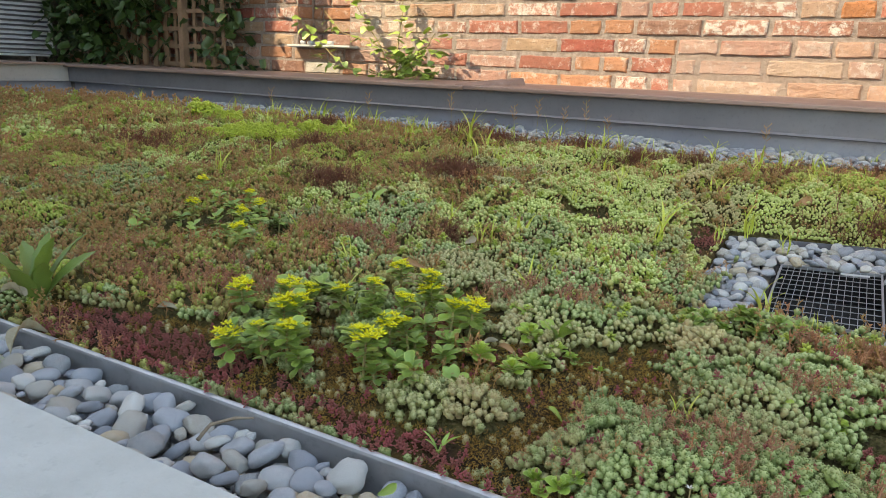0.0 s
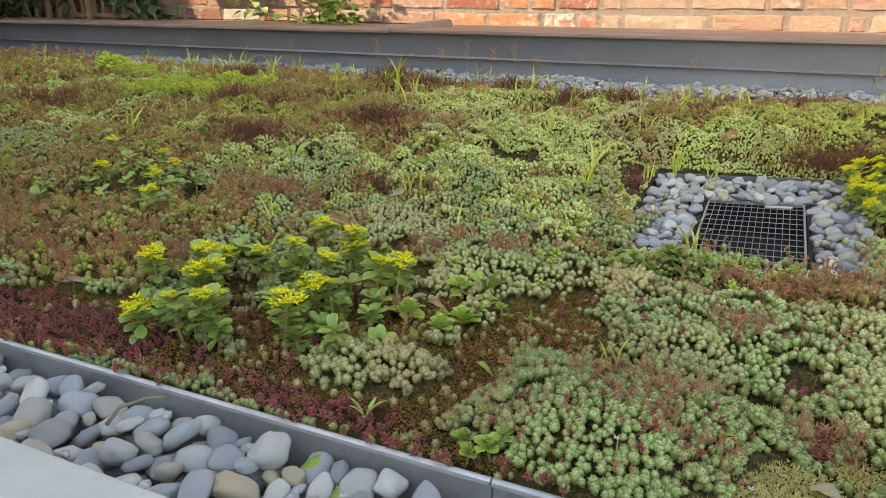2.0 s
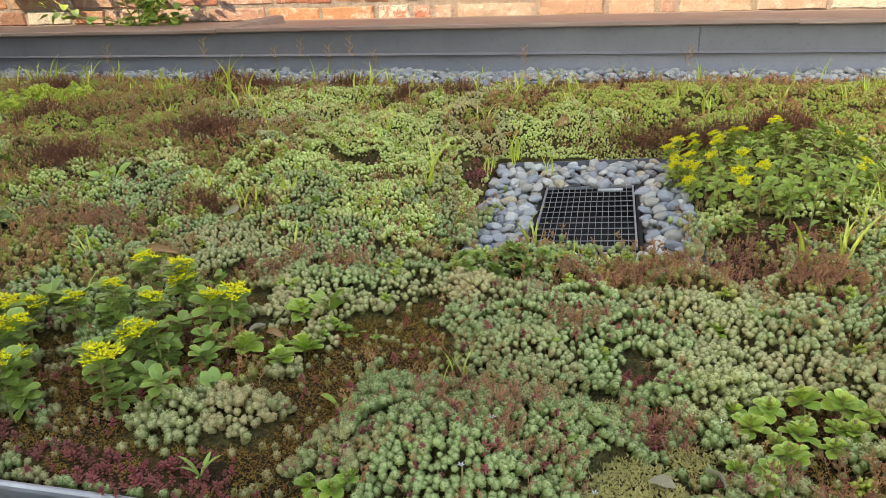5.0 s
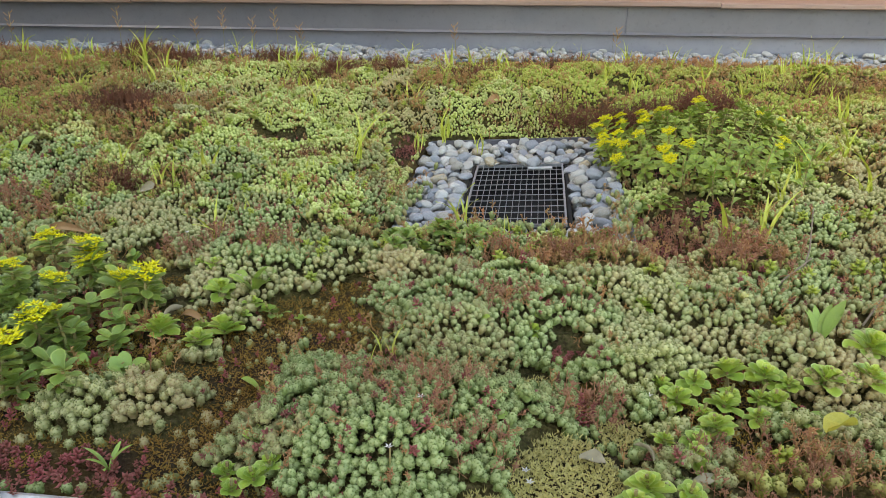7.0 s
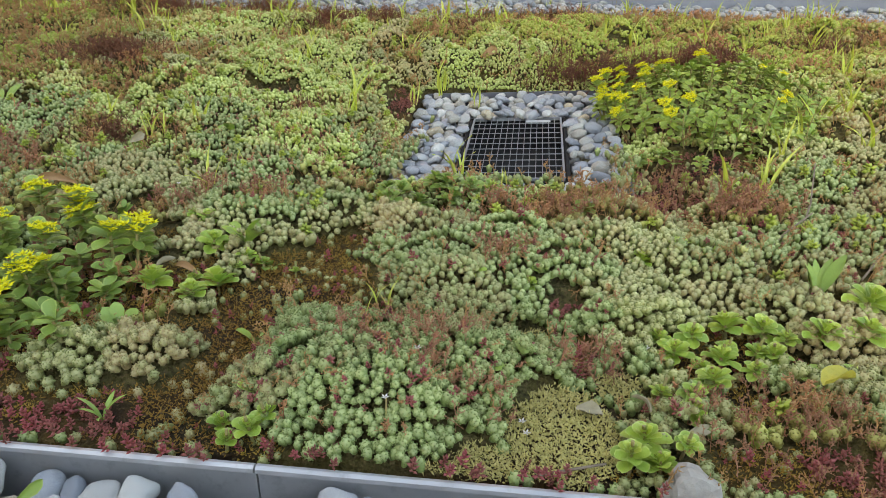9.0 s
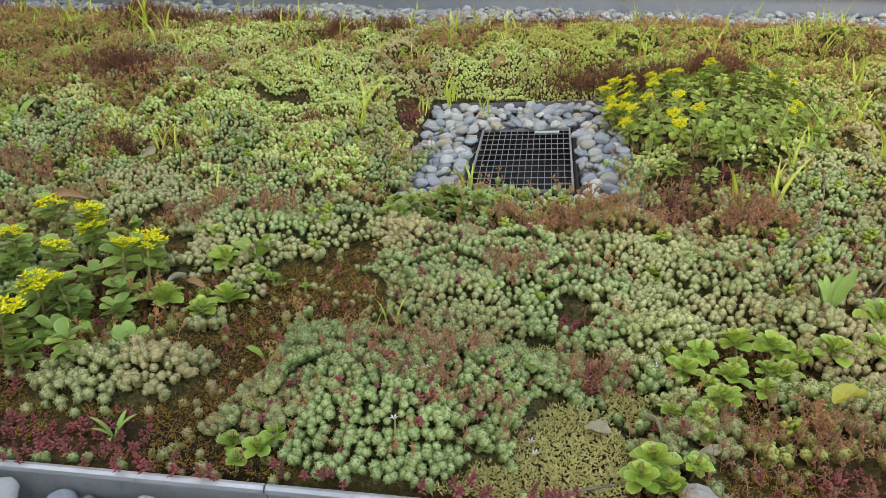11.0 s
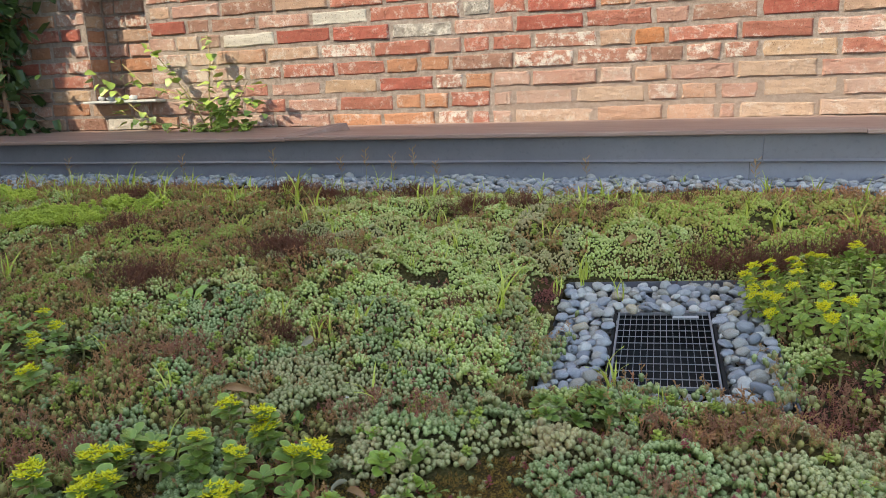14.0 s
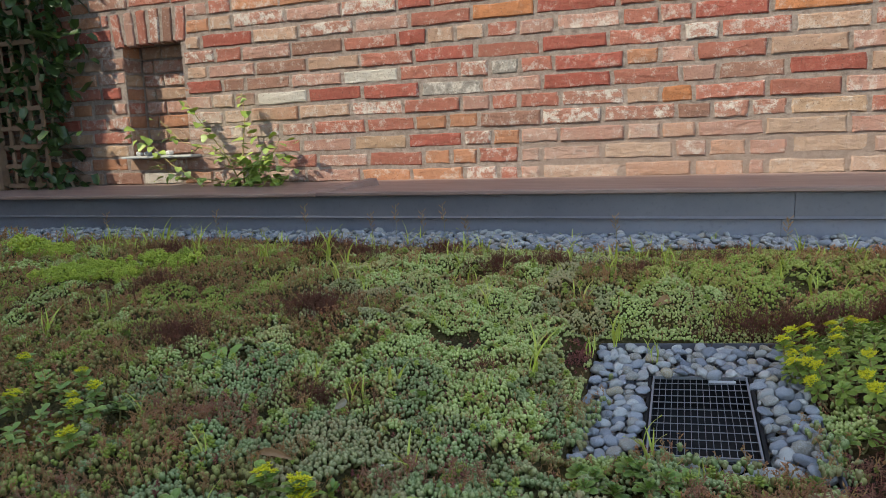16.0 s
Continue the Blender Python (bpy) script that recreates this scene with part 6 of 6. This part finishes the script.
for i, (x, y) in enumerate(((-0.36, 0.93), (-0.30, 0.905), (-0.42, 0.985), (-0.21, 1.075), (-0.33, 1.095), (-0.165, 0.915), (-0.085, 0.905), (0.03, 1.045), (0.115, 1.075), (0.175, 1.165), (0.305, 1.145), (0.06, 0.875), (-0.455, 1.165), (-0.12, 1.19))):
    weed(x, y, r.uniform(0.024, 0.036), [r.uniform(0, 360) for k in range(r.randint(4, 6))], OVAL_LEAVES, "small yellow-green seedling among the stonecrop", r.uniform(25, 50), 20 + i)

# ---- grass ----
BLADES = [leaf_sheet("blade", GRASS, 1.0, 0.052 + 0.016 * i, blade_shape, 0.35 + 0.2 * i, 0.5, 7, seed=i) for i in range(3)]


def grass_tuft(x, y, count, length, seed):
    r = random.Random(seed)
    ob = thing("grass_tuft", "thin yellow-green grass tuft growing through the stonecrop", "grass", "grass tufts in the bed", pose(x, y, bed_z(x, y)))
    for k in range(count):
        put_leaf(r.choice(BLADES), ob, (r.uniform(-0.006, 0.006), r.uniform(-0.006, 0.006), 0), r.uniform(0, 6.28), radians(r.uniform(52, 84)), length * r.uniform(0.6, 1.15), r.uniform(-40, 40), "blade")
    return ob


for i, (x, y, n, length) in enumerate(((-0.262, 1.62, 4, 0.12), (-0.345, 1.21, 4, 0.075), (-0.55, 1.42, 3, 0.07), (-0.65, 1.46, 3, 0.08), (-0.355, 1.335, 3, 0.07), (-0.69, 1.19, 3, 0.075), (0.41, 1.34, 6, 0.10), (0.35, 1.30, 4, 0.09),
                                        (-0.58, 1.05, 3, 0.08), (-0.06, 1.005, 2, 0.05), (-0.05, 0.925, 2, 0.05), (0.05, 1.325, 3, 0.055), (0.005, 1.315, 2, 0.05), (0.62, 1.66, 5, 0.11), (0.70, 1.9, 5, 0.10), (-0.04, 0.985, 4, 0.045),
                                        (0.50, 1.52, 5, 0.09), (0.56, 1.60, 4, 0.11), (0.47, 1.46, 4, 0.08), (0.60, 1.50, 5, 0.10), (-1.5, 1.6, 5, 0.09), (-1.9, 2.15, 5, 0.09), (-1.6, 1.45, 4, 0.08), (-0.95, 2.12, 4, 0.10), (-1.25, 2.2, 7, 0.12), (-0.25, 2.10, 4, 0.08), (-0.55, 2.15, 4, 0.08), (-0.10, 2.0, 3, 0.07),
                                        (-1.08, 2.3, 8, 0.13), (-0.92, 1.30, 4, 0.07), (0.25, 2.3, 4, 0.08))):
    grass_tuft(x, y, n, length, 400 + i)
r = random.Random(19)
for i in range(34):
    x = -3.6 + 4.9 * (i + r.random()) / 34
    grass_tuft(x, 2.50 + r.uniform(0, 0.24), r.randint(3, 6), r.uniform(0.05, 0.09), 500 + i)
for i in range(110):
    grass_tuft(r.uniform(-2.9, 0.0), 1.35 + 1.2 * r.random() ** 0.7, r.randint(2, 5), r.uniform(0.05, 0.09), 560 + i)
for i in range(70):
    grass_tuft(r.uniform(-2.7, 1.1), r.uniform(2.15, 2.6), r.randint(3, 6), r.uniform(0.06, 0.11), 900 + i)
for i in range(16):
    grass_tuft(r.uniform(0.35, 1.2), r.uniform(1.9, 2.5), r.randint(3, 6), r.uniform(0.06, 0.10), 600 + i)


SEED_MESH = link_mesh("seed", tube_bm([(0, 0, -0.006), (0.011, 0, 0.004), (0.014, 0, 0.009)], (0.0005, 0.0016, 0.0008), 4), DRY_LEAF)


def seed_stalk(x, y, height, seed):
    r = random.Random(seed)
    ob = thing("seed_stalk", "dry brown seed stalk standing over the bed", "grass", "seed stalks along the parapet", pose(x, y, float(ground_z(x, y)), r.uniform(-6, 6), r.uniform(-6, 6), 0))
    part("stem", tube_bm([(0, 0, -0.01), (0.003, 0, height * 0.5), (0, 0.003, height)], (0.0009, 0.0008, 0.0006), 4), STEM, ob)
    for k in range(9):
        z = height * (0.62 + 0.4 * k / 9)
        part("seed", SEED_MESH, None, ob).matrix_basis = pose(0, 0, z, 0, 0, k * 137.5)
    return ob


for i, (x, y, h) in enumerate(((-1.30, 2.55, 0.17), (-1.05, 2.58, 0.13), (-0.97, 2.60, 0.16), (-0.86, 2.60, 0.14), (-0.78, 2.6, 0.17), (-0.70, 2.62, 0.12), (-1.7, 2.55, 0.15), (-2.2, 2.5, 0.15), (0.28, 2.55, 0.12), (-0.2, 2.6, 0.12))):
    seed_stalk(x, y, h, 700 + i)

# ---- white star flowers, dead leaves, twigs, a rock ----
v, f, a = gathered([(turned(leaf_spindle(4)[0] * (0.008, 0.003, 0.0012), k * 1.2566, 0.45, (0, 0, 0)), leaf_spindle(4)[1], leaf_spindle(4)[2]) for k in range(5)])
WHITE_STAR = tri_mesh("white_flower", [(v, f, a, np.zeros(len(v)))], WHITE)
for x, y, h in ((0.007, 0.859, 0.052), (0.104, 0.811, 0.016), (-0.006, 0.790, 0.050), (0.10, 0.825, 0.016), (-0.38, 1.19, 0.05), (0.17, 1.24, 0.05), (0.21, 0.935, 0.03)):
    ob = thing("white_flower", "tiny white star flower on a stonecrop stem", "flower", "white star flowers", pose(x, y, float(ground_z(x, y))))
    part("stem", tube_bm([(0, 0, 0), (0.001, 0, h)], 0.0008, 4), STEM, ob)
    part("petals", WHITE_STAR, None, ob).matrix_basis = pose(0, 0, h) @ Matrix.Diagonal((0.55, 0.55, 0.55, 1))


def dead_leaf(x, y, z, size, width, material, turn, tilt, label, curl=0.6):
    me = leaf_sheet("dead_leaf", material, size, width, lance, curl, 0.8, 8, 0.04, 0.06, seed=int(abs(x) * 1000))
    ob = new("dead_leaf", me)
    ob.matrix_basis = pose(x, y, float(ground_z(x, y)) + z, tilt, -8, turn)
    return tagged(ob, label, "leaf", "fallen leaves")


dead_leaf(-0.60, 1.20, 0.035, 0.075, 0.013, DRY_LEAF, -12, 40, "long dry brown leaf lying on the stonecrop")
dead_leaf(-0.318, 1.05, 0.015, 0.034, 0.010, PALE_LEAF, -100, 70, "curled faded leaf standing on bare moss", 0.2)
dead_leaf(-0.312, 1.035, 0.012, 0.042, 0.010, DRY_LEAF, -25, 20, "curled dry brown leaf on bare moss")
dead_leaf(0.315, 1.195, 0.025, 0.06, 0.014, DRY_LEAF, 15, 30, "dark dry leaf among brown sprays")
dead_leaf(0.205, 1.60, -0.008, 0.045, 0.024, DRY_LEAF, 60, 50, "rust-brown leaf on the pebbles")
dead_leaf(0.350, 0.890, 0.035, 0.030, 0.024, GOLD_LEAF, 20, -20, "yellowed lobed leaf among the rosettes", 0.2)
dead_leaf(0.228, 0.826, 0.018, 0.030, 0.009, PALE_LEAF, 25, 30, "large faded grey-green leaf beside the rock", 0.5)
dead_leaf(0.205, 0.850, 0.022, 0.022, 0.009, PALE_LEAF, 130, 40, "faded leaf among the rosettes")
dead_leaf(0.145, 0.858, 0.010, 0.024, 0.014, PALE_LEAF, -20, 10, "grey withered leaf on the moss", 0.2)
dead_leaf(-0.553, 1.365, 0.04, 0.035, 0.014, PALE_LEAF, 80, 60, "small grey leaf upright in the stonecrop", 0.1)
dead_leaf(-0.845, 0.725, 0.02, 0.085, 0.020, PALE_LEAF, -60, 30, "limp faded leaf hanging over the edging", 0.9)
dead_leaf(-0.92, 0.74, 0.05, 0.04, 0.025, PALE_LEAF, 200, 30, "pale dry leaf tip over the edging", 0.5)
dead_leaf(-0.86, 0.70, -0.02, 0.055, 0.030, KAMCHA, -70, 20, "dark green fallen leaf on the pebbles", 0.3)
dead_leaf(-0.255, 0.69, 0.01, 0.022, 0.009, KAMCHA, 70, 60, "green leaf fallen on the pebbles", 0.3)
dead_leaf(-0.215, 0.675, 0.0, 0.018, 0.008, KAMCHA, 100, 60, "green leaf fallen on the pebbles", 0.3)
dead_leaf(-0.05, 2.03, 0.05, 0.05, 0.025, DRY_LEAF, 40, 40, "rust-brown leaf on the lime stonecrop")
dead_leaf(-0.80, 0.865, 0.02, 0.036, 0.014, PALE_LEAF, 20, 20, "silvery withered leaf beside the dandelion", 0.4)


def twig(points, radius, label):
    r = random.Random(int(abs(points[0][0]) * 997))
    pts = [(x + r.uniform(-0.003, 0.003), y + r.uniform(-0.003, 0.003), float(ground_z(x, y)) + z) for x, y, z in points]
    n = len(pts)
    return tagged(new("twig", link_mesh("twig", tube_bm(pts, [radius * (1 - 0.5 * i / n) for i in range(n)], 6), TWIG, True)), label, "twig", "dry twigs")


twig([(-0.47, 0.665, 0.012), (-0.47, 0.685, 0.02), (-0.455, 0.705, 0.022), (-0.44, 0.715, 0.02)], 0.0024, "bent grey twig lying on the pebbles")
twig([(0.115, 0.775, 0.01), (0.14, 0.785, 0.012), (0.165, 0.79, 0.018)], 0.0014, "short grey twig on pale moss")
twig([(0.42, 1.20, 0.02), (0.45, 1.26, 0.05), (0.47, 1.33, 0.08)], 0.0013, "thin brown stalk leaning over the stonecrop")
twig([(0.35, 1.13, 0.02), (0.40, 1.19, 0.04), (0.43, 1.21, 0.06)], 0.0013, "thin brown stalk leaning over the stonecrop")
twig([(0.46, 1.10, 0.03), (0.52, 1.17, 0.05), (0.56, 1.22, 0.05)], 0.0013, "thick grey stalk lying on the stonecrop")
bm = pebble_mesh(99, 3)
for v in bm.verts:
    v.co = Vector((v.co.x * 0.042, v.co.y * 0.040, v.co.z * 0.075)) * (1 + 0.10 * noise.noise(v.co * 7)) + Vector((0, 0, 0.012))
rock = tagged(new("rock", link_mesh("rock", bm, ROCK)), "pale angular rock standing at the edge of the bed", "rock")
rock.location = (0.226, 0.775, float(ground_z(0.235, 0.782)))

# ---- against the wall: vines, trellis, air vent ----
VINE_LEAVES = [leaf_sheet("leaf", VINE, 1.0, 0.85, heart, 0.2, 0.15, 6, 0.0, 0.03, seed=i) for i in range(3)]


def young_vine():
    r = random.Random(31)
    ob = thing("young_vine", "young climbing vine with light green leaves before the brick wall", "vine", m=pose(-2.05, 3.19, 0.321) @ Matrix.Diagonal((1.3, 1.0, 1.1, 1)))
    stems = [[(0.02, 0, 0), (-0.06, 0.03, 0.14), (-0.16, 0.05, 0.27), (-0.24, 0.06, 0.38)], [(0.03, 0, 0), (0.02, 0.03, 0.15), (0.03, 0.05, 0.30), (0.02, 0.06, 0.40)],
             [(0.06, 0, 0), (0.14, 0.0, 0.10), (0.19, 0.02, 0.20)], [(0.05, 0, 0), (0.10, -0.05, 0.08), (0.16, -0.08, 0.12)], [(0.0, 0, 0), (-0.10, -0.02, 0.03), (-0.26, 0.0, 0.04), (-0.36, 0.0, 0.10)], [(-0.2, 0.02, 0.03), (-0.32, 0.04, 0.10), (-0.42, 0.05, 0.2), (-0.5, 0.05, 0.26)], [(0.02, 0, 0.1), (-0.10, 0.02, 0.16), (-0.26, 0.04, 0.2), (-0.36, 0.05, 0.3)]]
    for s in stems:
        part("stem", tube_bm(s, (0.0035, 0.003, 0.002, 0.0015)[:len(s)], 5), STEM, ob, "", True)
        for k in range(18):
            u = (k + 0.5) / 18 * (len(s) - 1)
            i = min(int(u), len(s) - 2)
            p = Vector(s[i]).lerp(Vector(s[i + 1]), u - i)
            p += Vector((r.uniform(-0.02, 0.02), r.uniform(-0.05, 0.01), r.uniform(-0.02, 0.02)))
            put_leaf(r.choice(VINE_LEAVES), ob, p, r.uniform(3.4, 6.0), radians(r.uniform(-60, 25)), r.uniform(0.026, 0.050), r.uniform(-35, 35))
    for k in range(110):
        p = (0.13 + r.gauss(0, 0.055), -0.03 + r.uniform(-0.07, 0.06), abs(r.gauss(0.06, 0.06)) + 0.005)
        put_leaf(r.choice(VINE_LEAVES), ob, p, r.uniform(3.4, 6.0), radians(r.uniform(-50, 25)), r.uniform(0.026, 0.048), r.uniform(-30, 30))
    return ob


young_vine()


def dense_vine():
    """The mass of leaves over the trellis and the pickets, shade put into their colour."""
    r = np.random.default_rng(33)
    ob = thing("climbing_vine", "dense climbing vine over the trellis, its leaves coloured dark for shade", "vine", m=pose(-3.6, 3.2, 0.321))
    for k in range(9):
        bm = bmesh.new()
        x = -1.2 + 0.2 * k + r.uniform(-0.05, 0.05)
        pts = [(x + 0.08 * math.sin(q * 2 + k), r.uniform(-0.03, 0.05), 0.22 * q) for q in range(7)]
        tube_bm(pts, [0.008 - 0.0007 * q for q in range(7)], 5, bm)
        part("stem", bm, TWIG, ob)
    batches = []
    source = leaf_sheet("leaf", VINE_SHADED, 1.0, 0.85, heart, 0.2, 0.15, 2, 0.0, 0.03, seed=4)
    co = np.zeros(len(source.vertices) * 3)
    source.vertices.foreach_get("co", co)
    tri = np.zeros(len(source.polygons) * 3, int)
    source.polygons.foreach_get("vertices", tri)
    template = (turned(co.reshape(-1, 3), 0, radians(-40), (0, 0, 0)), tri.reshape(-1, 3), np.zeros(len(co) // 3))
    n = 4300
    x = np.concatenate([r.uniform(-1.14, -0.30, n), r.uniform(-0.30, 0.68, int(n * 0.7))])
    z = r.uniform(0.0, 2.4, len(x))
    # thinner low down before the trellis, where the slats show
    keep = np.where(x > -0.55, (z > 0.30 + 0.1 * np.sin(9 * x)) | (x > 0.33) | (r.random(len(x)) < 0.12), (z > 0.12) | (r.random(len(x)) < 0.5)) & (x < 0.57 - 0.08 * np.sin(6 * z) + 0.06 * r.normal(size=len(x)))
    x, z = x[keep], z[keep]
    y = 0.07 - r.random(len(x)) * np.clip(0.33 - 0.22 * (x + 0.2), 0.15, 0.33)
    batches.append(scattered(template, np.stack([x, y, z], 1), r.uniform(0.05, 0.085, len(x)), 0.6, None, 5))
    me = tri_mesh("foliage", batches, VINE_SHADED)
    f = part("foliage", me, None, ob, "many green leaves with the shade put into their colour")
    tagged(f, "", "", "", "stuff")
    return ob


dense_vine()

trellis = thing("trellis", "weathered wooden lattice trellis standing on the coping", "trellis", m=pose(-3.5, 3.12, 0.321))
part("post", box_bm(-0.019, 0.019, -0.025, 0.02, 0.0, 1.5, 0.002), WOOD, trellis)
for z in (0.012, 0.115, 0.215, 0.315, 0.415, 0.515, 0.615, 0.75, 0.9, 1.05):
    part("rail", box_bm(-0.20, 0.33, 0.006, 0.018, z, z + 0.024, 0.0015), WOOD, trellis)
for x in (-0.195, -0.115, 0.055, 0.135, 0.215, 0.295):
    part("slat", box_bm(x, x + 0.024, 0.020, 0.031, 0.0, 1.3, 0.0015), WOOD, trellis)
fence = thing("picket_fence", "dark weathered wooden pickets behind the vine", "fence", m=pose(-4.0, 3.2, 0.321))
for k in range(6):
    part("picket", box_bm(-0.32 + k * 0.105, -0.28 + k * 0.105, 0.0, 0.016, 0.0, 1.0 + 0.02 * (k % 2), 0.002), WOOD, fence)
part("rail", box_bm(-0.36, 0.30, 0.018, 0.04, 0.12, 0.16), WOOD, fence)
part("rail", box_bm(-0.36, 0.30, 0.018, 0.04, 0.70, 0.74), WOOD, fence)

vent = thing("air_vent", "grey metal louvred air vent on short feet", "air vent", m=pose(-4.98, 2.62, 0.33, 0, 0, -8))
part("casing", box_bm(-0.30, -0.02, -0.55, 0.52, 0.03, 1.35, 0.004), ZINC, vent, "dark inside of the vent")
for k in range(42):
    bm = prism_bm([(-0.012, 0.010), (0.012, -0.006), (0.013, -0.003), (-0.011, 0.013)], -0.545, 0.515, "y")
    part("slat", bm, GALV, vent).location = (0.0, 0, 0.045 + k * 0.031)
for a in ((-0.56, -0.545), (0.515, 0.53)):
    part("frame_side", box_bm(-0.02, 0.016, a[0], a[1], 0.03, 1.36), GALV, vent)
part("frame_bottom", box_bm(-0.02, 0.016, -0.545, 0.515, 0.022, 0.034), GALV, vent)
for y in (-0.4, 0.0, 0.4):
    part("foot", box_bm(-0.05, -0.02, y - 0.015, y + 0.015, -0.02, 0.03), GALV, vent)

# pebbles lying on the sill of the niche
for i, x in enumerate((-2.70, -2.665, -2.64, -2.60, -2.57, -2.53, -2.50)):
    ob = tagged(new("pebble", PEBBLES[i]), "pale pebble lying on the niche sill", "pebble", "pebbles on the niche sill")
    ob.matrix_basis = pose(x, 3.27 + 0.02 * (i % 2), 0.488 + 0.0, 0, 0, 40 * i) @ Matrix.Diagonal((0.036, 0.034, 0.036, 1))
